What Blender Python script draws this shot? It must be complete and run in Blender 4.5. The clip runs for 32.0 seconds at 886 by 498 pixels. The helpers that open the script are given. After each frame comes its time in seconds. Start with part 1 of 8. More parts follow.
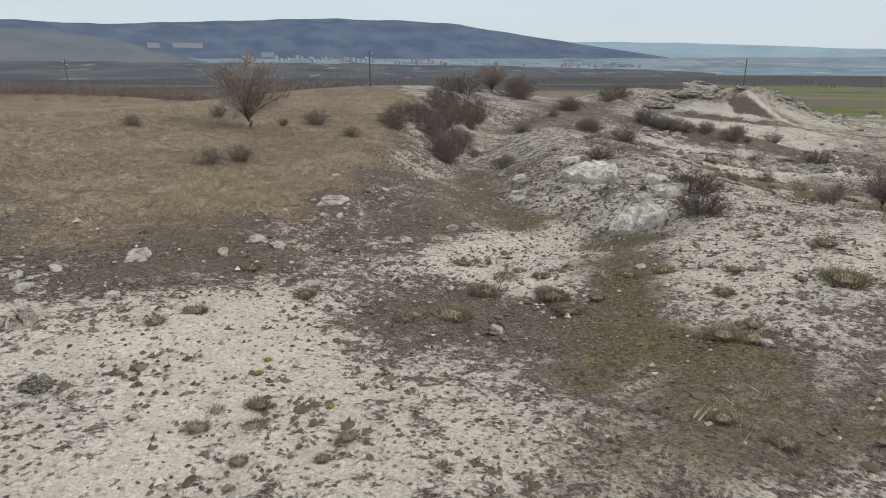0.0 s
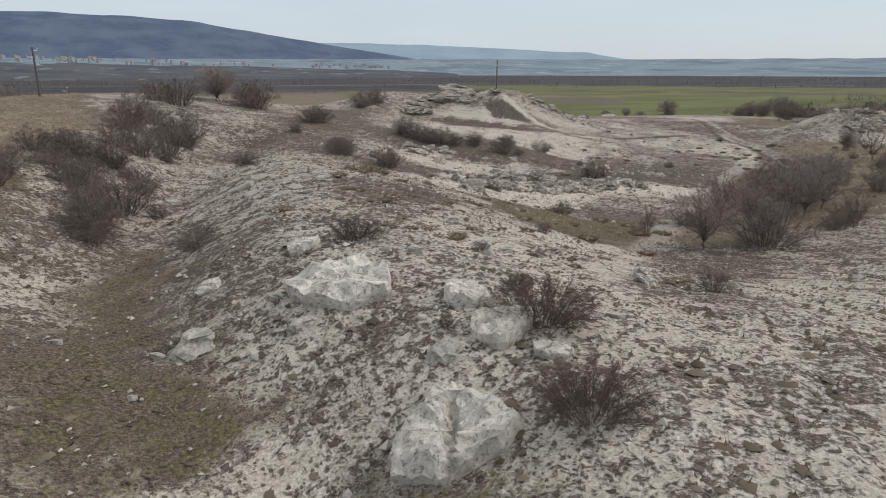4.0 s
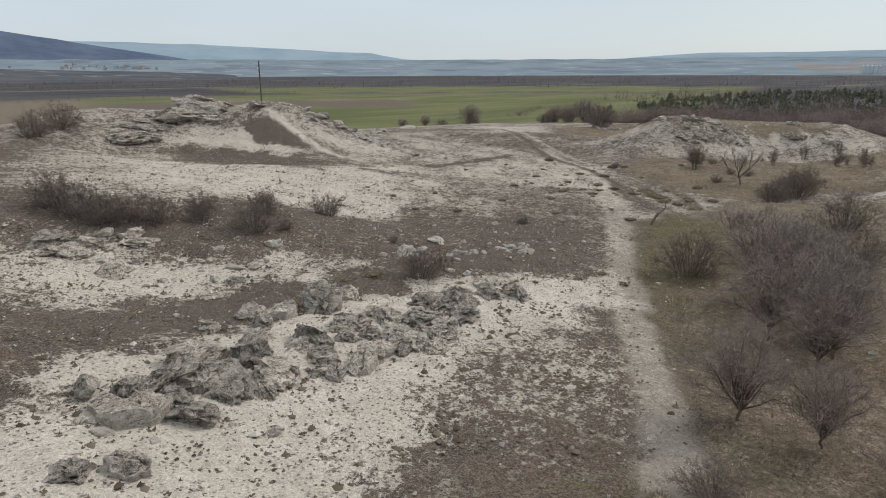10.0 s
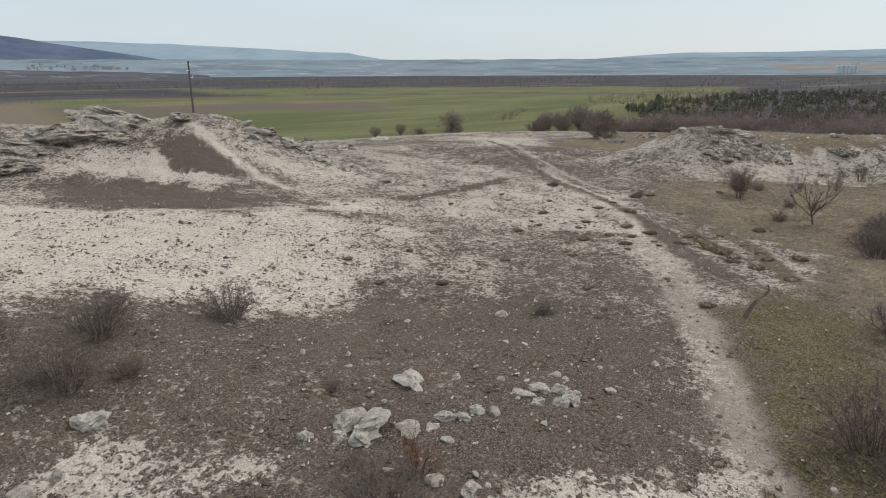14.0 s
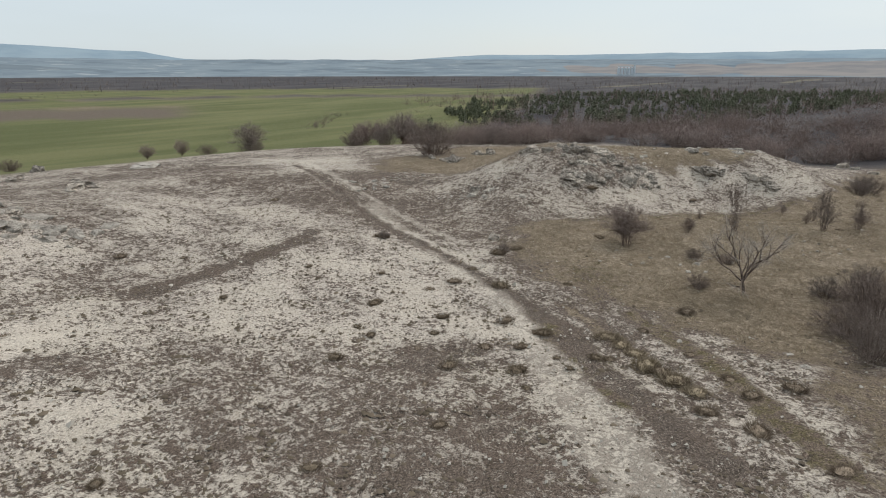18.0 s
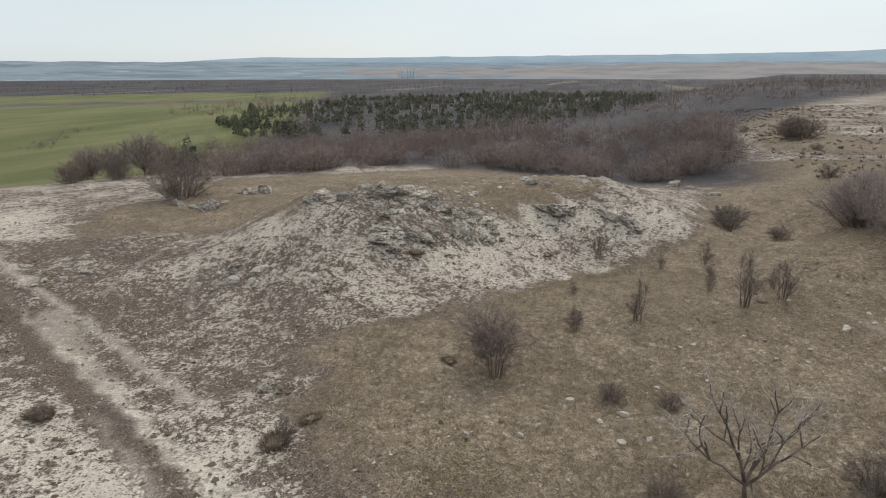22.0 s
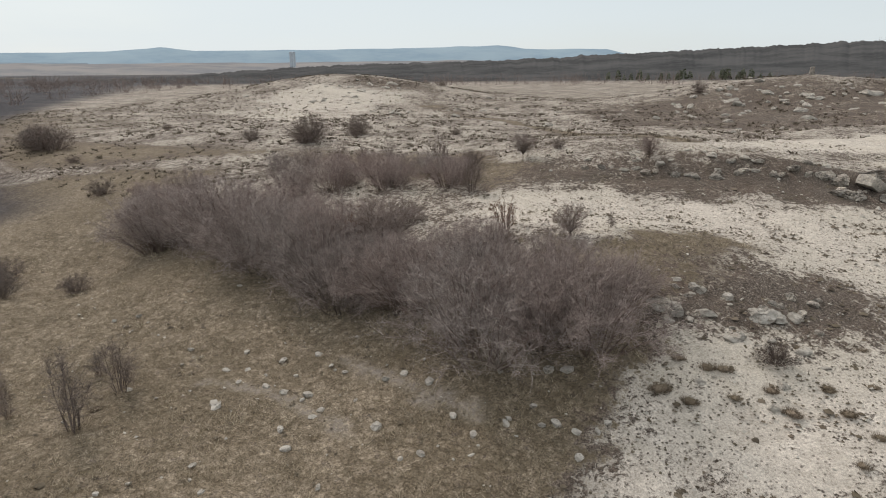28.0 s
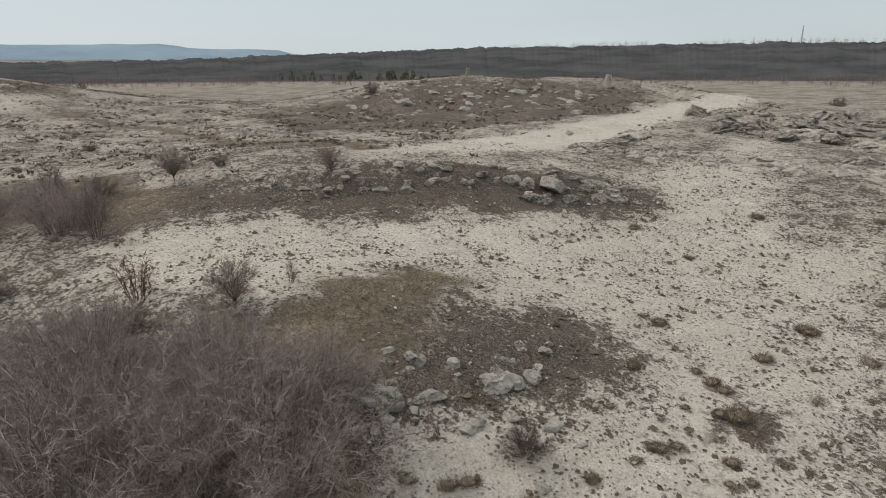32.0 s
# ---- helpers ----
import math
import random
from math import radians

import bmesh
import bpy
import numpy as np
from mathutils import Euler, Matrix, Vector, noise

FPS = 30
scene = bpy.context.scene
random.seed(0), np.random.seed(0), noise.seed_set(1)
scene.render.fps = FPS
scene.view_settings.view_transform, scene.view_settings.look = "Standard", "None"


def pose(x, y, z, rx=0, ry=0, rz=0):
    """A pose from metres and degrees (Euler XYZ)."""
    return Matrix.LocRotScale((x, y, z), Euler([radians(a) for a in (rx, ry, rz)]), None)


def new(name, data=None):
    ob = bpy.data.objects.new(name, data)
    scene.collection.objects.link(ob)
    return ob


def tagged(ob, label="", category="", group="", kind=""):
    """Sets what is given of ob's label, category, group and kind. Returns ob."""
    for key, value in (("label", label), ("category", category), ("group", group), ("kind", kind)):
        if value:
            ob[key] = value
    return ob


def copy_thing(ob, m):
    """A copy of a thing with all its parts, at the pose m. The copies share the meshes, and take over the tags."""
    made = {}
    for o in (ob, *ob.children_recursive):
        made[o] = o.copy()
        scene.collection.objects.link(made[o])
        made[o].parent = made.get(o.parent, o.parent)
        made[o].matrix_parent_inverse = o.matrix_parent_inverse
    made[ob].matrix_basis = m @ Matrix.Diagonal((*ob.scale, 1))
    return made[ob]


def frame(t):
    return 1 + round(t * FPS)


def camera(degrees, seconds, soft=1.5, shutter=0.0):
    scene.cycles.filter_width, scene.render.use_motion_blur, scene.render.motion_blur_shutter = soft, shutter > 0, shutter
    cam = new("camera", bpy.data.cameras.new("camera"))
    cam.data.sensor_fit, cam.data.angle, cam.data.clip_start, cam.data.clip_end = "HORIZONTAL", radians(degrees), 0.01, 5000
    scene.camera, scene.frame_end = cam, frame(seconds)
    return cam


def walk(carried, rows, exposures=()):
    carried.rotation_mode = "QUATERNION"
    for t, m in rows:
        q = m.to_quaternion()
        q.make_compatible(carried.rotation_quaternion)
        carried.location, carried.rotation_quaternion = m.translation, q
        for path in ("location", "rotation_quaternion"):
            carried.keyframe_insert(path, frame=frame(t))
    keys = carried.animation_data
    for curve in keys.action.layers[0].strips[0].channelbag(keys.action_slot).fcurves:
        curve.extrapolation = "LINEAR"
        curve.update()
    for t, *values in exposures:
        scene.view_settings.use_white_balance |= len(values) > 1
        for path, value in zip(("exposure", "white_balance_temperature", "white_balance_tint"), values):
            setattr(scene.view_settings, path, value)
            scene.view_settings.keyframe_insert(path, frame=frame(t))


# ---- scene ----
cam = camera(70.0, 32.0, soft=1.0)
METRES, EYE, TILT, LEAN, TURN = 140.0, 10.5, -2.5, 1.25, 0.0
ROWS = [
    (0.0, 0.0, 0.0, 0.0, 0.31, -13.41, -1.31),
    (0.5, 0.001, 0.0187, 0.0014, -4.85, -13.27, -1.06),
    (1.0, 0.0026, 0.0334, 0.0021, -7.15, -13.23, -0.95),
    (1.5, 0.0056, 0.0491, 0.0032, -14.24, -13.12, -0.62),
    (2.0, 0.0093, 0.062, 0.0039, -18.59, -13.06, -0.46),
    (2.5, 0.0137, 0.0754, 0.0049, -20.19, -13.06, -0.4),
    (4.5, 0.0393, 0.143, 0.0093, -21.8, -13.03, -0.2),
    (5.0, 0.0477, 0.1615, 0.0106, -25.03, -13.0, -0.02),
    (5.5, 0.0573, 0.1819, 0.012, -25.79, -12.99, 0.07),
    (6.0, 0.0672, 0.2011, 0.0137, -27.51, -12.98, 0.16),
    (6.5, 0.0773, 0.2189, 0.015, -30.42, -12.98, 0.37),
    (7.0, 0.0851, 0.2325, 0.0158, -31.96, -12.99, 0.46),
    (7.5, 0.0939, 0.2468, 0.017, -33.02, -13.02, 0.5),
    (8.0, 0.1032, 0.2609, 0.0181, -34.61, -13.03, 0.61),
    (8.5, 0.1142, 0.2769, 0.0193, -35.47, -13.05, 0.67),
    (9.0, 0.1259, 0.2924, 0.0204, -37.58, -13.07, 0.75),
    (9.5, 0.1392, 0.3091, 0.0217, -39.54, -13.11, 0.83),
    (10.0, 0.1526, 0.3253, 0.0228, -39.6, -13.09, 0.85),
    (10.5, 0.1673, 0.343, 0.0242, -39.59, -13.08, 0.84),
    (11.0, 0.1814, 0.3598, 0.0256, -39.6, -13.07, 0.82),
    (11.5, 0.1949, 0.3759, 0.0271, -39.59, -13.06, 0.84),
    (12.0, 0.2049, 0.3878, 0.028, -39.6, -13.04, 0.86),
    (12.5, 0.2136, 0.3984, 0.029, -39.61, -13.06, 0.85),
    (13.0, 0.2211, 0.4077, 0.0297, -39.61, -13.08, 0.85),
    (13.5, 0.2304, 0.4185, 0.0307, -40.02, -13.1, 0.87),
    (14.0, 0.2404, 0.4298, 0.0317, -41.51, -13.13, 0.97),
    (14.5, 0.2527, 0.4428, 0.0328, -43.74, -13.16, 1.04),
    (16.5, 0.3103, 0.4954, 0.0375, -51.39, -13.24, 1.32),
    (17.0, 0.3269, 0.5085, 0.039, -53.48, -13.33, 1.33),
    (17.5, 0.3457, 0.5219, 0.0405, -55.69, -13.38, 1.43),
    (18.0, 0.3641, 0.5339, 0.0418, -57.74, -13.42, 1.48),
    (18.5, 0.3844, 0.5461, 0.0431, -59.71, -13.41, 1.57),
    (19.0, 0.4029, 0.5564, 0.0444, -61.49, -13.49, 1.6),
    (19.5, 0.4239, 0.5671, 0.0458, -63.5, -13.52, 1.67),
    (20.0, 0.445, 0.5769, 0.0468, -65.71, -13.47, 1.8),
    (20.5, 0.4659, 0.5853, 0.0484, -67.92, -13.51, 1.85),
    (21.0, 0.4852, 0.5925, 0.0497, -70.21, -13.58, 1.95),
    (21.5, 0.5027, 0.5983, 0.0506, -72.9, -13.67, 2.05),
    (22.0, 0.5185, 0.6025, 0.0514, -76.56, -13.79, 2.2),
    (22.5, 0.5325, 0.605, 0.0519, -81.11, -13.95, 2.4),
    (23.0, 0.5448, 0.6065, 0.0525, -85.98, -14.18, 2.53),
    (23.5, 0.5553, 0.6069, 0.0526, -90.68, -14.37, 2.67),
    (24.0, 0.5638, 0.6064, 0.0529, -95.32, -14.58, 2.79),
    (24.5, 0.5711, 0.6054, 0.0531, -99.13, -14.77, 2.86),
    (26.5, 0.5953, 0.5968, 0.0535, -121.02, -15.9, 3.16),
    (27.0, 0.6002, 0.593, 0.0535, -126.76, -16.22, 3.16),
    (27.5, 0.6048, 0.5889, 0.0533, -132.67, -16.51, 3.11),
    (28.0, 0.6091, 0.5844, 0.0533, -138.22, -16.8, 3.05),
    (28.5, 0.6132, 0.5792, 0.0531, -143.17, -17.03, 2.94),
    (29.0, 0.6168, 0.5732, 0.0529, -147.82, -17.22, 2.81),
    (29.5, 0.6204, 0.5667, 0.0528, -152.28, -17.38, 2.68),
    (30.0, 0.6237, 0.5595, 0.0526, -155.9, -17.56, 2.55),
    (30.5, 0.627, 0.5515, 0.0523, -159.11, -17.67, 2.4),
    (31.0, 0.6301, 0.5426, 0.0513, -161.91, -17.79, 2.25),
    (31.5, 0.6329, 0.5332, 0.0504, -164.61, -17.91, 2.14),
    (32.0, 0.6357, 0.5225, 0.0498, -166.13, -17.97, 2.02),
]
walk(cam, [(t, pose(0, 0, EYE, TILT, LEAN, TURN) @ pose(METRES * x, METRES * y, METRES * z, 90 + pitch, roll, yaw)) for t, x, y, z, yaw, pitch, roll in ROWS],
     exposures=[(0, 0.05, 6500, 12), (6, -0.06, 6460, 14), (12, 0.03, 6520, 12), (17, 0.08, 6560, 12), (20, 0.1, 6620, 12.3), (24, 0.22, 6680, 13.2), (28, 0.14, 6780, 13.6), (32, -0.1, 6650, 12.4)])

# ---- sky and sun: a bright, thinly overcast day ----
SUN_UP, SUN_ROUND = radians(40), radians(100)
world = bpy.data.worlds.new("sky")
scene.world = world
world.use_nodes = True
wn, wl = world.node_tree.nodes, world.node_tree.links
wn.clear()
w_out, w_bg = wn.new("ShaderNodeOutputWorld"), wn.new("ShaderNodeBackground")
w_sky = wn.new("ShaderNodeTexSky")
w_sky.sky_type, w_sky.sun_disc, w_sky.sun_elevation, w_sky.sun_rotation = "NISHITA", False, SUN_UP, SUN_ROUND
w_dim = wn.new("ShaderNodeMix")
w_dim.data_type, w_dim.blend_type = "RGBA", "MULTIPLY"
w_dim.inputs["Factor"].default_value = 1.0
w_dim.inputs["B"].default_value = (0.09, 0.09, 0.09, 1)
w_mix = wn.new("ShaderNodeMix")
w_mix.data_type = "RGBA"
w_co, w_map, w_noise = wn.new("ShaderNodeTexCoord"), wn.new("ShaderNodeMapping"), wn.new("ShaderNodeTexNoise")
w_map.inputs["Scale"].default_value = (1, 1, 5)
w_noise.inputs["Scale"].default_value, w_noise.inputs["Detail"].default_value = 1.6, 5
w_ramp = wn.new("ShaderNodeMapRange")
w_ramp.inputs["From Min"].default_value, w_ramp.inputs["From Max"].default_value = 0.3, 0.7
w_ramp.inputs["To Min"].default_value, w_ramp.inputs["To Max"].default_value = 0.68, 0.92
wl.new(w_co.outputs["Generated"], w_map.inputs["Vector"])
wl.new(w_map.outputs["Vector"], w_noise.inputs["Vector"])
wl.new(w_noise.outputs["Fac"], w_ramp.inputs["Value"])
wl.new(w_ramp.outputs["Result"], w_mix.inputs["Factor"])
wl.new(w_sky.outputs["Color"], w_dim.inputs["A"])
wl.new(w_dim.outputs["Result"], w_mix.inputs["A"])
w_mix.inputs["B"].default_value = (0.64, 0.738, 0.788, 1)
# the thin cloud is whiter and brighter overhead than at the hazy horizon
w_part, w_high, w_top = wn.new("ShaderNodeSeparateXYZ"), wn.new("ShaderNodeMapRange"), wn.new("ShaderNodeMix")
w_high.interpolation_type = "SMOOTHSTEP"
w_high.inputs["From Min"].default_value, w_high.inputs["From Max"].default_value = 0.12, 0.75
w_top.data_type = "RGBA"
w_top.inputs["B"].default_value = (0.80, 0.855, 0.865, 1)
wl.new(w_co.outputs["Generated"], w_part.inputs["Vector"])
wl.new(w_part.outputs["Z"], w_high.inputs["Value"])
wl.new(w_high.outputs["Result"], w_top.inputs["Factor"])
wl.new(w_mix.outputs["Result"], w_top.inputs["A"])
wl.new(w_top.outputs["Result"], w_bg.inputs["Color"])
w_bg.inputs["Strength"].default_value = 1.0
wl.new(w_bg.outputs["Background"], w_out.inputs["Surface"])
sun = new("sun", bpy.data.lights.new("sun", "SUN"))
sun.data.energy, sun.data.angle, sun.data.color = 1.55, radians(12), (1.0, 0.93, 0.84)
sun.rotation_euler = (radians(90) - SUN_UP, 0, radians(180) - SUN_ROUND)

# ---- landform: rolling ground as a sum of mounds, hollows and trenches ----
MOUNDS, TRENCHES, RISES = [], [], []


def mound(x, y, r, h):
    MOUNDS.append((x, y, r, h))


def trench(line, width, depth):
    TRENCHES.append((line, width, depth))


def rise(x, y, rx, ry, turn, h):
    RISES.append((x, y, rx, ry, radians(turn), h))


def along(X, Y, line):
    """Distance of the places X, Y from a line of corners."""
    D = np.full(np.shape(X), 1e9)
    for (ax, ay), (bx, by) in zip(line, line[1:]):
        ux, uy = bx - ax, by - ay
        t = np.clip(((X - ax) * ux + (Y - ay) * uy) / (ux * ux + uy * uy), 0, 1)
        D = np.minimum(D, np.hypot(X - ax - t * ux, Y - ay - t * uy))
    return D


def smooth(a, b, v):
    t = np.clip((v - a) / (b - a), 0, 1)
    return t * t * (3 - 2 * t)


mound(-14, 122, 35, 2.30)
mound(166, 32, 35, 2.37)
mound(-32, 86, 35, 2.76)
mound(22, -22, 35, -1.64)
mound(4, 122, 35, 3.08)
mound(-14, -22, 35, -1.13)
mound(50, 60, 20, -3.86)
mound(90, 90, 20, -2.87)
mound(110, 30, 20, 2.87)
mound(50, 140, 20, 2.79)
mound(-10, 60, 20, 1.66)
mound(80, 70, 20, -1.77)
mound(170, 80, 20, -1.91)
mound(50, 30, 20, -1.90)
mound(-30, 40, 20, 1.65)
mound(150, 70, 20, -2.03)
mound(130, 160, 20, 0.58)
mound(130, 98, 12, 1.86)
mound(28, 44, 12, -2.30)
mound(118, 74, 12, -2.14)
mound(58, 86, 12, -1.61)
mound(100, 110, 12, -1.91)
mound(76, 44, 12, -1.05)
mound(70, 110, 12, -1.29)
mound(40, 140, 12, 2.76)
mound(46, 122, 12, -1.55)
mound(70, 92, 12, -0.90)
mound(10, 36, 8, 0.52)
mound(134, 68, 8, -2.36)
mound(98, 52, 8, 1.14)
mound(30, 76, 8, -1.65)
mound(102, 68, 8, -1.25)
mound(66, 128, 8, 1.57)
mound(94, 128, 8, -1.54)
mound(114, 92, 8, -1.50)
mound(118, 104, 8, 2.87)
mound(134, 84, 8, 2.01)
mound(30, 60, 8, -1.11)
mound(2, 16, 8, -0.62)
mound(118, 116, 8, -1.09)
mound(102, 44, 8, -1.21)
mound(14, 52, 8, 0.58)
mound(122, 84, 8, -2.14)
mound(50, 88, 8, -1.15)
mound(86, 36, 8, -0.55)
mound(102, 56, 8, 1.48)
mound(90, 68, 8, -1.30)
mound(110, 64, 8, -0.91)
mound(18, 64, 8, -0.64)
mound(6, 64, 8, 0.68)
mound(90, 92, 8, 0.50)
mound(58, 128, 8, 2.05)
mound(18, 20, 8, 0.29)
mound(2, 32, 8, 0.74)
mound(14, 44, 8, 0.51)
mound(-2, 24, 8, -0.83)
mound(38, 76, 8, -0.63)
mound(22, 80, 8, -0.60)
mound(102, 84, 8, -0.64)
mound(46, 96, 8, -0.47)
trench([(5, 28), (3, 33), (1, 40), (2, 47), (3, 56), (6, 72), (8, 84)], 4.2, 2.2)

mound(-60, 95, 35, -1.8)
mound(61, 129, 8, 1.9)
mound(50, 131, 7, 1.2)
rise(99, 33, 11, 1.8, 17, 1.2)
rise(120, -57, 30, 15, 12, 5.8)
rise(88, -70, 24, 10, -10, 3.6)
rise(221, -28, 34, 20, 35, 7.0)
rise(250, -60, 40, 25, 20, 5)


def height(X, Y):
    Z = 5.815 + -0.01413 * X + -0.03239 * Y
    for x, y, r, h in MOUNDS:
        Z = Z + h * np.exp(-((X - x) ** 2 + (Y - y) ** 2) / (r * r))
    for line, width, depth in TRENCHES:
        Z = Z - depth * np.exp(-(along(X, Y, line) / width) ** 2)
    q = Y + 0.25 * np.maximum(X - 100, 0) - 0.7 * np.maximum(40 - X, 0)
    far = 4.5 - 11.5 * smooth(60, 190, q)
    r = np.hypot(X - 70, Y - 70)
    far = far + 6 * np.maximum(0, (r - 700) / 2800) ** 1.3
    w = smooth(95, 170, np.hypot((X - 60) / 1.1, Y - 65))
    Z = Z * (1 - w) + far * w
    for x, y, rx, ry, a, h in RISES:
        u = ((X - x) * np.cos(a) + (Y - y) * np.sin(a)) / rx
        v = ((Y - y) * np.cos(a) - (X - x) * np.sin(a)) / ry
        Z = Z + h * np.exp(-u * u - v * v)
    return Z


# ---- end landform ----
# ---- materials ----
class Mat:
    """A small helper to wire a procedural material."""

    def __init__(self, name, rough=0.9, metal=0.0, spec=0.3):
        self.m = bpy.data.materials.new(name)
        self.m.use_nodes = True
        self.n, self.l = self.m.node_tree.nodes, self.m.node_tree.links
        self.b = self.n["Principled BSDF"]
        self.b.inputs["Roughness"].default_value = rough
        self.b.inputs["Metallic"].default_value = metal
        self.b.inputs["Specular IOR Level"].default_value = spec
        self.geo = self.n.new("ShaderNodeNewGeometry")
        self.pos = self.geo.outputs["Position"]

    def local(self):
        self.pos = self.n.new("ShaderNodeTexCoord").outputs["Object"]
        return self

    def noise(self, scale, detail=4, rough=0.55, warp=0.0, stretch=None):
        t = self.n.new("ShaderNodeTexNoise")
        t.inputs["Scale"].default_value, t.inputs["Detail"].default_value = scale, detail
        t.inputs["Roughness"].default_value, t.inputs["Distortion"].default_value = rough, warp
        if stretch:
            mp = self.n.new("ShaderNodeMapping")
            mp.inputs["Scale"].default_value = stretch
            self.l.new(self.pos, mp.inputs["Vector"])
            self.l.new(mp.outputs["Vector"], t.inputs["Vector"])
        else:
            self.l.new(self.pos, t.inputs["Vector"])
        return t.outputs["Fac"]

    def cells(self, scale, feature="F1", rand=1.0):
        t = self.n.new("ShaderNodeTexVoronoi")
        t.feature = feature
        t.inputs["Scale"].default_value, t.inputs["Randomness"].default_value = scale, rand
        self.l.new(self.pos, t.inputs["Vector"])
        return t.outputs["Distance"]

    def step(self, v, a, b, lo=0.0, hi=1.0):
        r = self.n.new("ShaderNodeMapRange")
        r.interpolation_type = "SMOOTHSTEP"
        for key, x in (("From Min", a), ("From Max", b), ("To Min", lo), ("To Max", hi)):
            if isinstance(x, (int, float)):
                r.inputs[key].default_value = x
            else:
                self.l.new(x, r.inputs[key])
        self.l.new(v, r.inputs["Value"])
        return r.outputs["Result"]

    def math(self, op, a, b=0.0):
        t = self.n.new("ShaderNodeMath")
        t.operation = op
        for i, x in enumerate((a, b)):
            if isinstance(x, (int, float)):
                t.inputs[i].default_value = x
            else:
                self.l.new(x, t.inputs[i])
        return t.outputs["Value"]

    def mix(self, f, a, b, blend="MIX"):
        t = self.n.new("ShaderNodeMix")
        t.data_type, t.blend_type = "RGBA", blend
        for key, x in (("Factor", f), ("A", a), ("B", b)):
            if isinstance(x, (int, float)):
                t.inputs[key].default_value = x
            elif isinstance(x, tuple):
                t.inputs[key].default_value = (*x, 1)
            else:
                self.l.new(x, t.inputs[key])
        return t.outputs["Result"]

    def attr(self, name):
        t = self.n.new("ShaderNodeAttribute")
        t.attribute_name = name
        s = self.n.new("ShaderNodeSeparateColor")
        self.l.new(t.outputs["Color"], s.inputs["Color"])
        return (*s.outputs, t.outputs["Alpha"])

    def rand(self):
        return self.n.new("ShaderNodeObjectInfo").outputs["Random"]

    def island(self):
        return self.geo.outputs["Random Per Island"]

    def bump(self, h, strength=0.5, dist=0.05):
        t = self.n.new("ShaderNodeBump")
        t.inputs["Strength"].default_value, t.inputs["Distance"].default_value = strength, dist
        self.l.new(h, t.inputs["Height"])
        self.l.new(t.outputs["Normal"], self.b.inputs["Normal"])

    def done(self, colour):
        if isinstance(colour, tuple):
            self.b.inputs["Base Color"].default_value = (*colour, 1)
        else:
            self.l.new(colour, self.b.inputs["Base Color"])
        return self.m


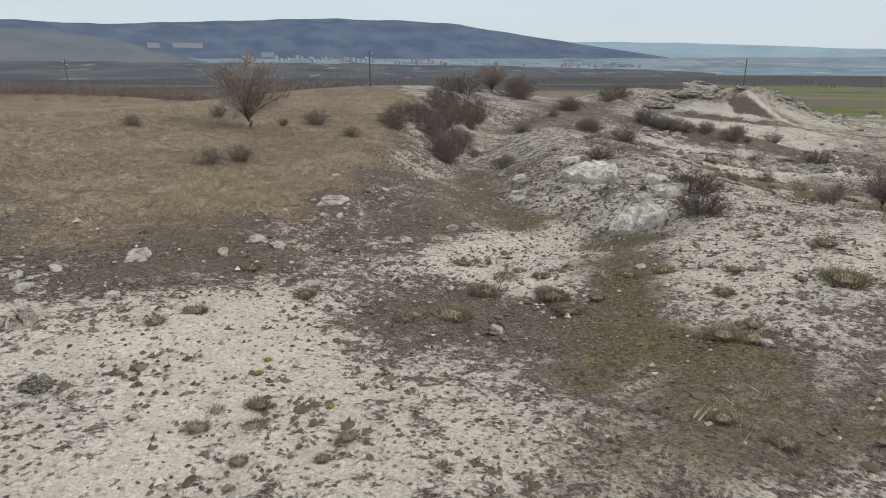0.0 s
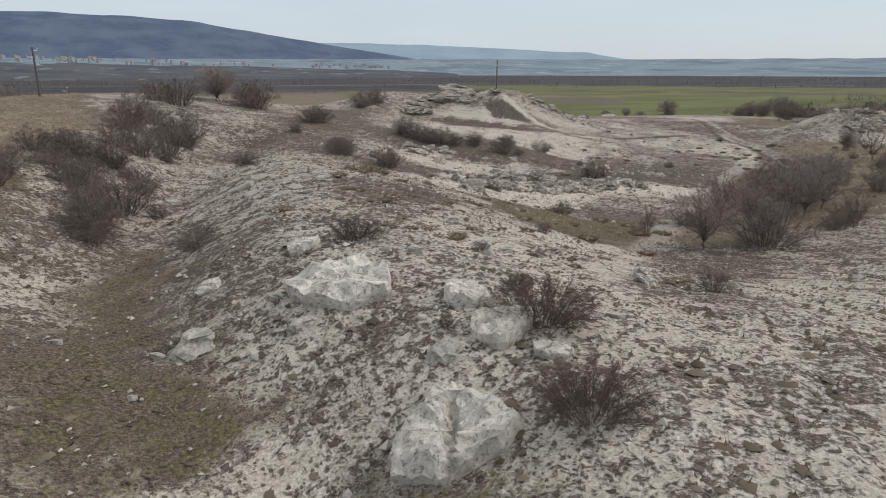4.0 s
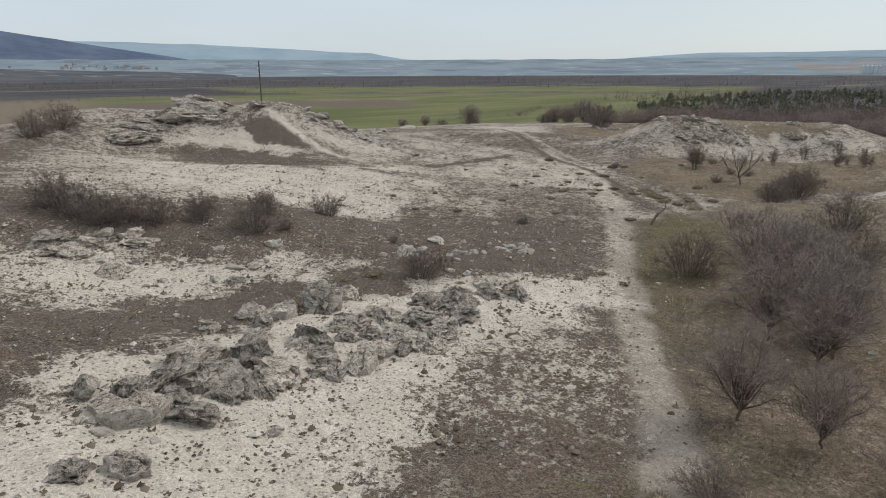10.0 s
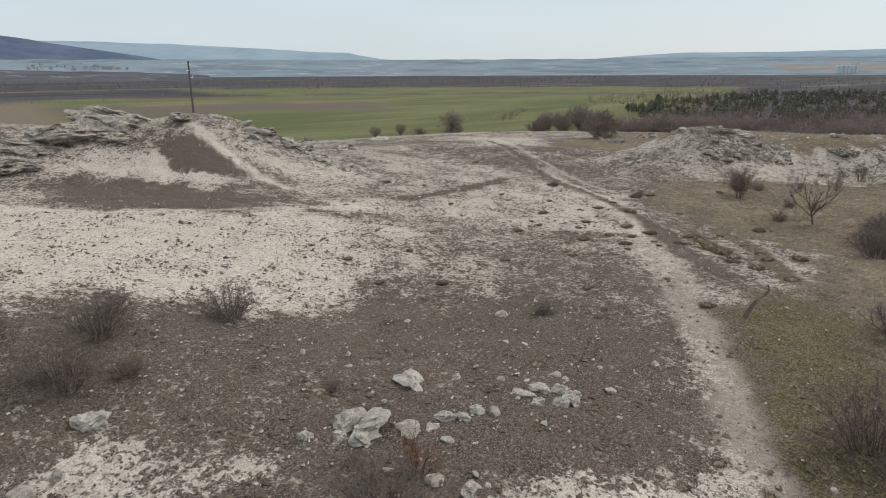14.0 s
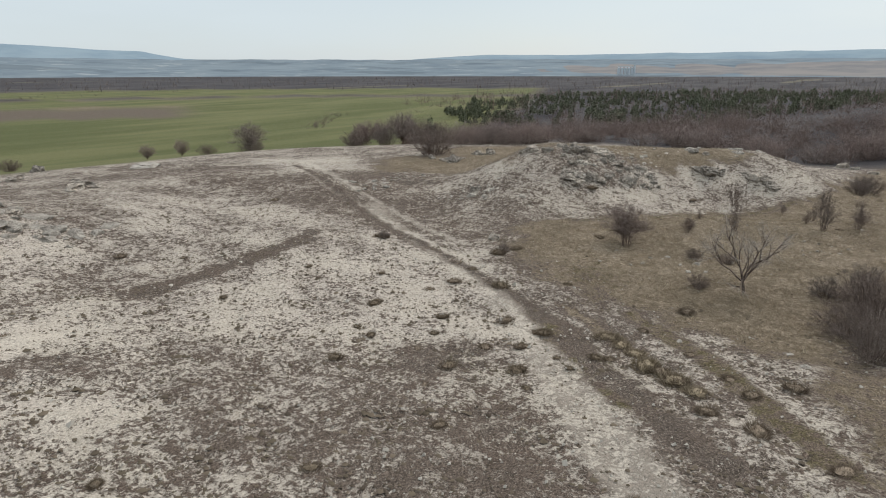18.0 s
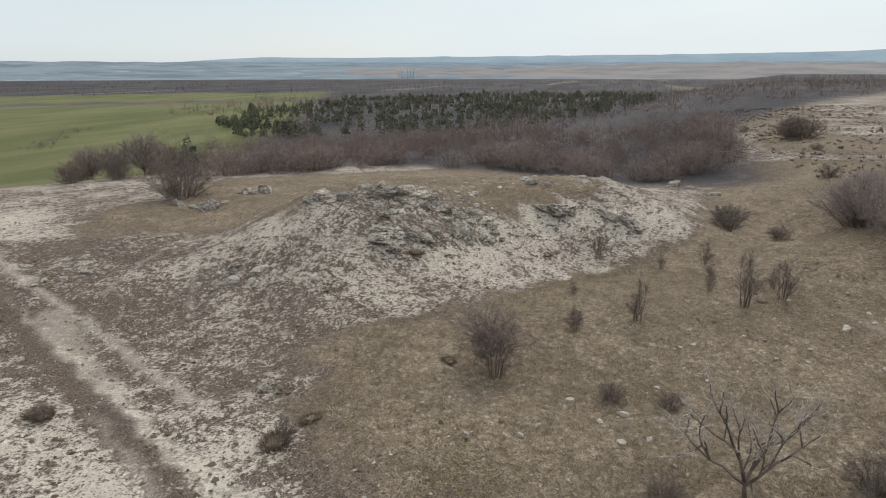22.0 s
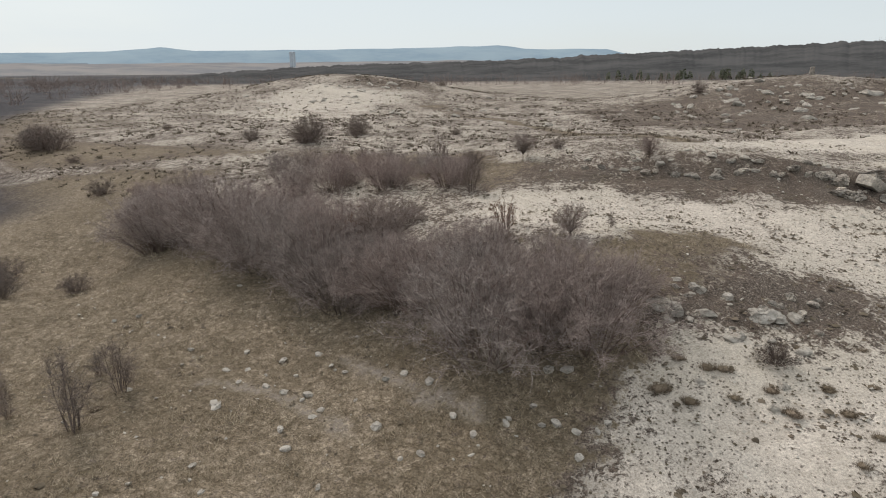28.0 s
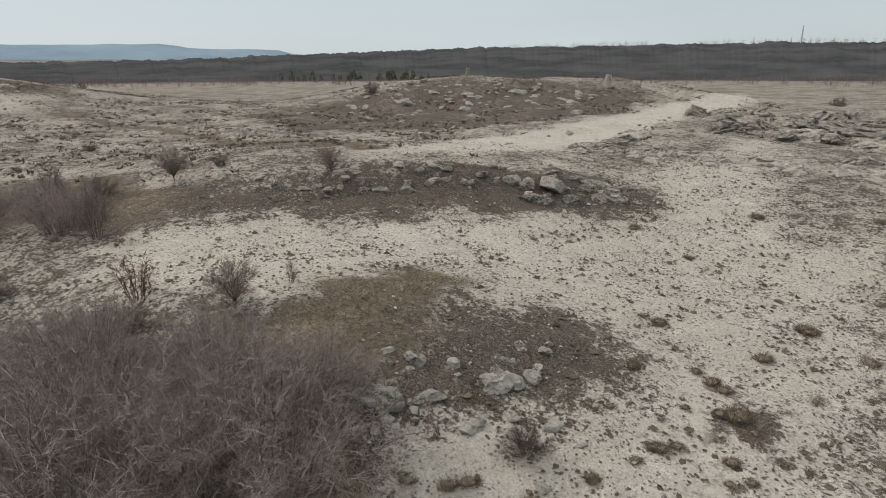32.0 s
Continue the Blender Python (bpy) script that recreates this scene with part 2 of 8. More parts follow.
def ground_material():
    g = Mat("dry_ground", 0.95, spec=0.12)
    sand, grass, dark, green = g.attr("zone_a")
    field, wood, plough, path = g.attr("zone_b")
    fine, mid, big = g.noise(9, 6, 0.75), g.noise(1.3, 6, 0.68, 0.4), g.noise(0.16, 4)
    grit, speck, patch = g.noise(21, 4, 0.8), g.noise(4.5, 5, 0.75, 0.6), g.noise(0.42, 5, 0.6, 0.5)
    pale = g.mix(g.step(mid, 0.3, 0.7), (0.455, 0.408, 0.358), (0.665, 0.606, 0.54))
    pale = g.mix(g.step(big, 0.4, 0.65, 0, 0.5), pale, (0.50, 0.455, 0.385))
    pale = g.mix(g.step(fine, 0.54, 0.66, 0, 0.3), pale, (0.36, 0.31, 0.262))
    pale = g.mix(g.step(grit, 0.56, 0.66, 0, 0.35), pale, (0.26, 0.215, 0.178))
    litter = g.mix(g.step(fine, 0.3, 0.7), (0.052, 0.04, 0.033), (0.215, 0.174, 0.146))
    litter = g.mix(g.step(big, 0.35, 0.65, 0, 0.7), litter, g.mix(fine, (0.06, 0.043, 0.035), (0.205, 0.156, 0.127)))
    soil = g.mix(g.step(fine, 0.35, 0.7), (0.05, 0.04, 0.034), (0.185, 0.152, 0.129))
    soil = g.mix(g.step(grit, 0.57, 0.64, 0, 0.85), soil, (0.50, 0.45, 0.39))
    straw = g.mix(g.step(mid, 0.3, 0.7), (0.26, 0.213, 0.16), (0.48, 0.405, 0.316))
    straw = g.mix(g.step(big, 0.35, 0.65, 0, 0.55), straw, g.mix(mid, (0.165, 0.138, 0.092), (0.30, 0.242, 0.18)))
    straw = g.mix(g.step(fine, 0.40, 0.62), g.mix(0.5, straw, (0.09, 0.068, 0.045)), straw)
    # shadow between grass tufts, painted as dark brown along the cell borders
    gap_shade = g.step(g.math("ADD", g.cells(3.4), g.math("ADD", g.math("MULTIPLY", fine, 0.9), g.math("MULTIPLY", speck, 0.7))), 1.1, 1.4, 0, 0.5)
    straw = g.mix(gap_shade, straw, (0.115, 0.088, 0.058))
    moss = g.mix(g.step(fine, 0.35, 0.7), (0.078, 0.066, 0.037), (0.235, 0.2, 0.118))
    # cover breaks up into clumps of several sizes: the more sand, the fewer
    clump = g.math("ADD", g.math("MULTIPLY", speck, 0.45), g.math("ADD", g.math("MULTIPLY", mid, 0.33), g.math("MULTIPLY", patch, 0.22)))
    clump = g.step(clump, 0.35, 0.65)
    over = lambda v, s, k=1.1: g.step(g.math("SUBTRACT", g.math("MULTIPLY", v, k), clump), -s, s)
    drift = g.step(patch, 0.3, 0.7, -0.2, 0.2)
    sand = g.math("MULTIPLY", sand, 0.95)
    loose = g.step(sand, 0.7, 0.97, 1.0, 0.0)
    sand = g.math("ADD", sand, g.math("MULTIPLY", loose, g.step(big, 0.3, 0.7, -0.13, 0.13)))
    bare = over(g.math("SUBTRACT", g.math("ADD", sand, g.math("MULTIPLY", drift, g.math("MULTIPLY", loose, 0.7))), g.math("MULTIPLY", loose, 0.1)), 0.17, 1.05)
    col = g.mix(bare, litter, pale)
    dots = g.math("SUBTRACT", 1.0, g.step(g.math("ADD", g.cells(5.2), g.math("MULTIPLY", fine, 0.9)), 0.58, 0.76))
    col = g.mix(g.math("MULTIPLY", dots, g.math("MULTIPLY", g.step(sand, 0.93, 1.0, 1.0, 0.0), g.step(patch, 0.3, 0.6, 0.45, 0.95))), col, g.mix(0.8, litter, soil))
    rest = g.math("SUBTRACT", 1.0, clump)
    col = g.mix(g.step(g.math("SUBTRACT", g.math("ADD", g.math("MULTIPLY", dark, 1.25), g.math("MULTIPLY", drift, 0.6)), rest), -0.14, 0.14), col, soil)
    col = g.mix(over(g.math("ADD", grass, g.math("MULTIPLY", drift, 0.35)), 0.18), col, straw)
    col = g.mix(over(g.math("ADD", green, g.math("MULTIPLY", drift, 0.8)), 0.28), col, moss)
    grain = g.step(g.noise(13, 6, 0.85), 0.37, 0.63)
    col = g.mix(g.math("SUBTRACT", 1.0, g.math("MULTIPLY", bare, 0.5)), col, g.mix(grain, (0.42, 0.405, 0.39), (1.42, 1.42, 1.42)), "MULTIPLY")
    col = g.mix(g.math("MULTIPLY", path, g.step(speck, 0.35, 0.6, 0.3, 0.75)), col, (0.62, 0.565, 0.49))
    crop = g.mix(g.step(g.noise(0.02, 4, 0.6, stretch=(0.5, 2.5, 1)), 0.35, 0.65), (0.105, 0.118, 0.05), (0.165, 0.168, 0.08))
    col = g.mix(field, col, crop)
    col = g.mix(plough, col, g.mix(mid, (0.12, 0.098, 0.078), (0.165, 0.135, 0.11)))
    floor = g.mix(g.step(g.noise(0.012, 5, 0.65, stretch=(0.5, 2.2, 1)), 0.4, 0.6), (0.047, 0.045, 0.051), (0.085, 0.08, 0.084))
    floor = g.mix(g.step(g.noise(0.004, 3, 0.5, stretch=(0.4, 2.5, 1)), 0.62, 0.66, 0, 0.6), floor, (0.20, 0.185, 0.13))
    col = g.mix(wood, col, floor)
    near = g.math("ADD", g.math("MULTIPLY", fine, 0.55), g.math("ADD", mid, g.math("MULTIPLY", speck, 0.5)))
    g.bump(g.math("SUBTRACT", near, g.math("MULTIPLY", bare, 0.35)), 0.9, 0.08)
    return g.done(col)


def rock_material():
    g = Mat("lichened_limestone", 0.9, spec=0.2)
    a, f, h = g.noise(1.4, 6, 0.7), g.noise(7, 7, 0.8, 0.6), g.noise(24, 4, 0.75)
    col = g.mix(g.step(a, 0.35, 0.65), (0.262, 0.232, 0.203), (0.56, 0.502, 0.445))
    col = g.mix(g.step(f, 0.50, 0.58, 0, 0.78), col, (0.066, 0.057, 0.049))
    col = g.mix(g.step(h, 0.54, 0.64, 0, 0.75), col, (0.62, 0.575, 0.515))
    seam = g.noise(2.2, 3, 0.5, 0.8, stretch=(0.6, 0.6, 3.5))
    crack = g.step(g.math("ABSOLUTE", g.math("SUBTRACT", seam, 0.5)), 0.0, 0.02)
    col = g.mix(crack, g.mix(0.6, col, (0.03, 0.028, 0.025)), col)
    col = g.mix(g.step(g.noise(0.9, 3), 0.68, 0.74, 0, 0.3), col, (0.27, 0.20, 0.09))
    col = g.mix(1.0, col, g.mix(g.rand(), (0.72, 0.72, 0.72), (1.4, 1.38, 1.34)), "MULTIPLY")
    # protruding edges turn pale; shade in the creases is painted in dark
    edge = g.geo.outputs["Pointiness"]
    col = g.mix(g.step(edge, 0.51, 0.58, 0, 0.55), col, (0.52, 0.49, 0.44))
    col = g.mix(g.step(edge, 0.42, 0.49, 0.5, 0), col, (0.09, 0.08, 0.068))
    g.bump(g.math("ADD", g.math("ADD", f, g.math("MULTIPLY", h, 0.5)), g.math("MULTIPLY", crack, 0.8)), 1.0, 0.09)
    return g.done(col)


def pale_rock_material(name, k):
    g = Mat(name, 0.9, spec=0.2)
    a, f, h = g.noise(2.2, 6, 0.65), g.noise(9, 6, 0.8, 0.5), g.noise(30, 3)
    col = g.mix(g.step(a, 0.3, 0.7), tuple(k * v for v in (0.33, 0.305, 0.27)), tuple(k * v for v in (0.56, 0.52, 0.47)))
    col = g.mix(g.step(f, 0.52, 0.6, 0, 0.75), col, (0.16, 0.148, 0.13))
    col = g.mix(g.step(g.noise(3.1, 3), 0.62, 0.7, 0, 0.35), col, (0.34, 0.29, 0.19))
    g.bump(g.math("ADD", f, g.math("MULTIPLY", h, 0.5)), 0.9, 0.05)
    return g.done(col)


def twig_material(name, a, b):
    g = Mat(name, 0.85, spec=0.2)
    col = g.mix(g.island(), a, b)
    col = g.mix(g.math("MULTIPLY", g.rand(), 0.35), col, tuple(0.5 * (p + q) * k for p, q, k in zip(a, b, (1.25, 1.0, 0.95))))
    return g.done(col)


def blade_material(name, a, b, c):
    g = Mat(name, 0.9, spec=0.15)
    col = g.mix(g.island(), a, b)
    col = g.mix(g.step(g.noise(0.35, 3), 0.4, 0.65), col, c)
    return g.done(col)


GROUND = ground_material()
ROCK, PALE_ROCK = rock_material(), pale_rock_material("pale_limestone", 1.0)
WHITE_ROCK = pale_rock_material("white_limestone", 1.4)
PLATE_ROCK = pale_rock_material("bedded_limestone", 0.95)
DARK_BRUSH = twig_material("dark_heath_twigs", (0.058, 0.045, 0.039), (0.17, 0.135, 0.118))
BRUSH = twig_material("dark_thorn_twigs", (0.078, 0.065, 0.057), (0.25, 0.211, 0.188))
BARK = twig_material("grey_bark", (0.085, 0.066, 0.055), (0.20, 0.16, 0.14))
TWIG = twig_material("brown_twigs", (0.135, 0.112, 0.1), (0.35, 0.298, 0.268))
HAZEL = twig_material("violet_grey_twigs", (0.115, 0.096, 0.089), (0.46, 0.395, 0.365))
SILVER = twig_material("weathered_dead_wood", (0.22, 0.195, 0.17), (0.52, 0.475, 0.42))
STRAW = blade_material("dry_grass_blades", (0.20, 0.16, 0.11), (0.62, 0.53, 0.40), (0.36, 0.30, 0.215))
TUFT = blade_material("tuft_blades", (0.062, 0.049, 0.038), (0.2, 0.162, 0.124), (0.125, 0.103, 0.074))

# ---- the ground sheet ----
def inside(X, Y, ring, soft=1.0):
    """1 inside the ring of corners, falling to 0 outside over the soft width."""
    hit = np.zeros(np.shape(X), bool)
    for (ax, ay), (bx, by) in zip(ring, ring[1:] + ring[:1]):
        cross = (ay > Y) != (by > Y)
        hit ^= cross & (X < (bx - ax) * (Y - ay) / ((by - ay) or 1e-9) + ax)
    d = along(X, Y, ring + ring[:1])
    return smooth(-soft, soft, np.where(hit, d, -d))


def wobble(X, Y, size, seed):
    """Smooth random values from -1 to 1 over the plan, for uneven edges."""
    v = 0
    for k in range(3):
        f, s = 2 ** k / size, seed * 7.3 + k * 2.1
        v = v + (np.sin(X * f * 6.1 + s + 1.7 * np.sin(Y * f * 4.3 + s)) + np.sin(Y * f * 5.7 - s + 1.9 * np.sin(X * f * 3.9 + 2 * s))) / 2 ** (k + 1.3)
    return np.clip(v / 1.2, -1, 1)


def axis(lo, hi, step, reach):
    inner = list(np.arange(lo, hi, step))
    for side in (1, -1):
        v, d = (inner[-1], step) if side > 0 else (inner[0], step)
        while abs(v) < reach:
            d *= 1.1
            v += side * d
            inner.append(v) if side > 0 else inner.insert(0, v)
    return np.array(inner)


def build_ground():
    xs, ys = axis(-20, 140, 0.42, 4300), axis(0, 135, 0.42, 4300)
    X, Y = (a.ravel() for a in np.meshgrid(xs, ys))
    near = np.exp(-(np.hypot(X - 65, Y - 65) / 120) ** 4)
    Z = height(X, Y) + near * (0.10 * wobble(X, Y, 5, 1) + 0.06 * wobble(X, Y, 2.2, 2))
    Z = Z + np.exp(-(np.hypot(X - 120, Y + 20) / 110) ** 4) * smooth(20, -10, Y) * (0.45 * wobble(X, Y, 22, 6) + 0.2 * wobble(X, Y, 9, 7))
    za, zb = zones(X, Y)
    nx, ny = len(xs), len(ys)
    i = (np.arange(ny - 1)[:, None] * nx + np.arange(nx - 1)[None, :]).ravel()
    quads = np.stack([i, i + 1, i + nx + 1, i + nx], 1)
    me = bpy.data.meshes.new("ground")
    me.vertices.add(len(X))
    me.vertices.foreach_set("co", np.stack([X, Y, Z], 1).astype(np.float32).ravel())
    me.loops.add(quads.size)
    me.loops.foreach_set("vertex_index", quads.astype(np.int32).ravel())
    me.polygons.add(len(quads))
    me.polygons.foreach_set("loop_start", np.arange(0, quads.size, 4, dtype=np.int32))
    me.polygons.foreach_set("use_smooth", np.ones(len(quads), bool))
    me.update()
    for key, z in (("zone_a", za), ("zone_b", zb)):
        at = me.attributes.new(key, "FLOAT_COLOR", "POINT")
        at.data.foreach_set("color", np.stack(z, 1).astype(np.float32).ravel())
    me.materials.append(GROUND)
    return tagged(new("ground", me), "pale sandy heath with dry grass and bare limestone", "ground", kind="structure")


def zones(X, Y):
    """Bare sand, straw, dark litter and moss over the heath; fields, woods and tracks."""
    wx, wy = X + 1.3 * wobble(X, Y, 5, 5) + 0.5 * wobble(X, Y, 1.6, 3), Y + 1.3 * wobble(X, Y, 5, 9) + 0.5 * wobble(X, Y, 1.6, 8)
    kinds = {"sand": 0, "straw": 1, "dark": 2, "moss": 3}
    a = np.stack([0.6 + 0 * X, np.zeros_like(X), 0.1 + 0 * X, np.zeros_like(X)])
    path = np.zeros_like(X)
    sx, sy = X + 0.3 * wobble(X, Y, 3, 4), Y + 0.3 * wobble(X, Y, 3, 6)

    def near(u, v, line, edge):
        (x0, y0), (x1, y1) = np.min(line, 0) - edge, np.max(line, 0) + edge
        return np.nonzero((u > x0) & (u < x1) & (v > y0) & (v < y1))[0]

    def cover(kind, v, m, i):
        goal = np.zeros((4, np.size(v)))
        goal[0] = v if kind == "sand" else 0.5 - 0.4 * v if kind == "dark" else 0.45
        if kind != "sand":
            goal[kinds[kind]] = v * (0.7 if kind == "dark" else 1.0)
        if kind == "moss":
            goal[1] = 0.5
        a[:, i] = a[:, i] * (1 - m) + goal * m

    def paint(kind, v, corners, soft=2.6):
        i = near(wx, wy, corners, soft)
        cover(kind, v, inside(wx[i], wy[i], corners, soft), i)

    def strip(kind, v, width, line):
        i = near(sx, sy, line, 1.4 * width)
        m = 1 - smooth(0.5 * width, 1.3 * width, along(sx[i], sy[i], line))
        if kind == "path":
            path[i] = np.maximum(path[i], v * m)
        else:
            path[i] = path[i] * (1 - m)
            cover(kind, v * (0.75 + 0.5 * wobble(X[i], Y[i], 2.5, 8)), m, i)

    paint("straw", 0.95, [(-90, 200), (-12, 130), (-3, 75), (-5, 46), (-6, 36), (-10, 30), (-14, 25), (-90, 18)], 2)
    paint("sand", 0.56, [(63.7, 124.9), (85.0, 152.3), (104.3, 122.0), (85.5, 90.0), (68.7, 79.3), (63.3, 75.4), (50.8, 91.3)])
    paint("sand", 0.7, [(94.5, 136.8), (101.7, 132.1), (105.6, 117.1), (92.5, 97.6), (85.9, 89.8), (80.7, 84.7), (72.2, 100.8)])
    paint("sand", 0.9, [(-11.4, 15.1), (-8.0, 15.6), (-3.2, 17.8), (-2.9, 14.2), (-2.1, 11.2), (-0.6, 8.0), (-6.3, 7.6)])
    paint("sand", 0.9, [(-1.1, 22.4), (2.8, 28.1), (6.5, 28.1), (5.6, 20.8), (4.0, 19.4), (1.7, 19.7), (-1.7, 19.9)])
    paint("sand", 0.66, [(-2.3, 16.1), (1.6, 14.9), (3.0, 13.4), (3.8, 11.2), (3.4, 9.7), (1.8, 8.2), (-0.6, 8.0), (-2.1, 11.2)])
    paint("dark", 0.55, [(-2.6, 18.0), (0.5, 19.6), (1.9, 18.5), (3.5, 17.4), (3.3, 14.9), (1.3, 15.3), (-1.3, 14.5)])
    paint("dark", 0.7, [(-13.6, 18.5), (-11.2, 20.5), (-8.0, 23.5), (-5.3, 18.1), (-10.1, 15.4), (-11.9, 15.8)])
    paint("moss", 0.8, [(-9.5, 20.9), (-7.6, 22.2), (-6.5, 18.1), (-8.1, 17.5)])
    paint("dark", 0.6, [(-5.8, 27.3), (-4.1, 30.1), (-2.3, 36.7), (0.3, 30.3), (-1.5, 23.6), (-4.2, 23.7)])
    paint("moss", 0.6, [(0.4, 43.0), (3.2, 45.7), (2.6, 31.9), (0.2, 29.1)])
    paint("straw", 0.95, [(-94.3, 136.5), (-10.2, 89.1), (-4.7, 48.2), (-5.3, 30.7), (-7.0, 26.2), (-10.7, 23.7), (-11.2, 20.5), (-13.6, 18.5)])
    paint("moss", 0.75, [(4.7, 19.2), (8.7, 24.2), (9.2, 22.6), (6.9, 18.7), (7.0, 16.0), (8.9, 14.2), (8.5, 11.0), (7.4, 9.3), (4.0, 9.5), (1.8, 8.2), (3.3, 9.5), (4.2, 11.7), (4.2, 14.8)])
    paint("straw", 0.6, [(6.6, 16.1), (8.9, 14.2), (8.5, 11.0), (7.5, 9.4), (4.6, 9.9)])
    paint("sand", 0.72, [(11.0, 16.9), (13.2, 18.1), (8.8, 11.4), (8.7, 13.0)])
    paint("dark", 0.36, [(4.3, 74.7), (23.0, 118.9), (33.5, 130.7), (16.6, 70.6), (11.3, 66.7)])
    paint("sand", 0.72, [(2.5, 62.4), (6.5, 72.3), (7.0, 60.0), (5.9, 54.1), (2.3, 58.2)])
    paint("sand", 0.62, [(13.4, 44.2), (19.4, 48.9), (20.1, 44.8), (18.7, 37.1), (16.6, 33.9), (14.0, 34.7), (12.8, 39.2)])
    paint("sand", 0.75, [(19.4, 47.5), (22.5, 47.7), (23.1, 42.1), (17.0, 34.6), (16.1, 36.2), (17.7, 42.6)])
    paint("dark", 0.25, [(32.1, 46.3), (38.4, 42.1), (29.1, 37.3), (24.4, 38.8), (24.9, 41.6)])
    paint("sand", 0.76, [(7.7, 37.8), (14.9, 39.6), (15.7, 34.7), (11.0, 29.6), (6.4, 32.5), (7.0, 34.7)])
    paint("sand", 0.76, [(13.6, 57.4), (18.7, 60.9), (20.2, 57.6), (18.9, 50.6), (18.2, 46.2), (13.6, 47.4)])
    paint("sand", 0.95, [(17.9, 66.1), (23.2, 65.6), (27.3, 69.6), (36.8, 73.7), (47.7, 69.8), (50.2, 67.5), (40.7, 61.0), (33.9, 58.6), (29.0, 55.4), (25.3, 56.0), (21.9, 57.9), (17.7, 61.7)])
    paint("sand", 0.82, [(17.7, 61.7), (21.9, 57.9), (20.5, 55.1), (18.9, 52.9), (17.2, 53.5)])
    paint("dark", 0.42, [(33.0, 64.6), (37.6, 64.7), (43.6, 64.9), (50.9, 67.0), (44.0, 60.0), (36.7, 54.9), (34.3, 53.8), (29.3, 57.2), (31.7, 60.0)])
    paint("moss", 0.42, [(22.1, 57.0), (25.1, 55.7), (26.8, 55.3), (31.7, 56.2), (41.0, 59.1), (35.0, 53.0), (29.1, 49.7), (21.9, 52.2), (22.5, 54.2)])
    paint("sand", 0.6, [(22.2, 55.2), (25.3, 56.0), (29.0, 55.4), (28.3, 54.0), (24.1, 53.8)])
    paint("moss", 0.48, [(20.1, 53.3), (27.2, 55.0), (32.1, 51.7), (28.4, 48.4), (23.1, 46.7), (20.7, 48.2)])
    paint("dark", 0.7, [(24.9, 93.5), (28.2, 91.3), (32.9, 84.5), (35.0, 81.2), (30.0, 82.2), (23.9, 84.5)])
    paint("dark", 0.85, [(18.2, 69.9), (22.0, 69.6), (35.2, 77.3), (46.9, 76.0), (58.0, 73.4), (50.7, 69.9), (36.8, 73.7), (27.3, 69.6), (21.4, 66.3), (18.0, 66.9)])
    paint("sand", 0.85, [(26.3, 78.8), (32.3, 80.4), (36.8, 76.5), (30.8, 76.7), (25.5, 75.6)])
    paint("straw", 0.7, [(57.2, 68.0), (81.3, 74.0), (90.8, 63.6), (35.5, 45.2), (30.8, 48.7), (40.0, 56.1)])
    paint("dark", 0.85, [(26.4, 76.6), (29.8, 75.7), (37.2, 73.4), (30.2, 70.2), (25.7, 68.9)])
    paint("sand", 0.92, [(27.2, 83.4), (30.9, 82.0), (32.6, 76.6), (29.0, 76.5), (26.4, 76.6)])
    paint("dark", 0.68, [(56.2, 90.5), (61.0, 86.4), (70.7, 89.6), (71.1, 84.4), (59.0, 73.2), (51.8, 69.3), (47.5, 71.3), (40.4, 78.4), (32.1, 83.9), (32.8, 89.4), (41.9, 87.7), (51.0, 85.8)])
    paint("sand", 0.9, [(33.2, 78.5), (38.8, 77.4), (38.7, 76.0), (34.6, 76.7)])
    paint("sand", 0.9, [(31.4, 78.6), (33.3, 78.8), (36.3, 78.8), (39.1, 77.5), (37.8, 75.6), (33.3, 77.3), (31.1, 76.9)])
    paint("sand", 0.92, [(44.3, 71.4), (48.2, 70.9), (51.0, 67.8), (53.7, 66.5), (50.4, 63.5), (49.7, 62.9), (41.0, 68.5)])
    paint("sand", 0.86, [(35.3, 115.3), (42.5, 112.6), (66.8, 108.0), (62.6, 94.4), (56.2, 90.5), (52.4, 86.6), (42.3, 88.8), (36.0, 93.2), (33.8, 99.0)])
    paint("sand", 0.95, [(45.6, 125.6), (48.9, 125.9), (52.9, 123.0), (57.8, 116.5), (53.5, 117.3), (47.3, 122.5)])
    paint("dark", 1.0, [(44.3, 122.6), (49.5, 121.3), (58.4, 108.6), (52.3, 104.8), (44.2, 109.6)])
    paint("dark", 0.95, [(53.5, 124.2), (57.2, 125.7), (59.2, 119.5), (59.6, 117.7), (54.6, 119.9)], 0.6)
    paint("sand", 0.8, [(61.5, 121.3), (72.7, 123.3), (72.2, 115.5), (61.9, 110.5), (63.0, 116.9)])
    paint("moss", 0.72, [(66.0, 74.2), (71.4, 72.3), (68.0, 68.0), (64.0, 65.0), (51.8, 61.3), (49.7, 62.9), (56.3, 68.3)])
    paint("dark", 0.35, [(55.7, 89.5), (59.5, 85.6), (57.9, 83.5), (54.0, 88.4)])
    paint("dark", 0.6, [(58.4, 112.1), (60.3, 109.5), (59.5, 105.6), (56.4, 106.3)])
    paint("dark", 0.5, [(58.0, 104.0), (65.0, 100.4), (63.4, 99.2), (57.5, 102.8)])
    paint("dark", 0.6, [(73.9, 92.5), (76.3, 89.5), (75.5, 88.3), (73.3, 90.4)])
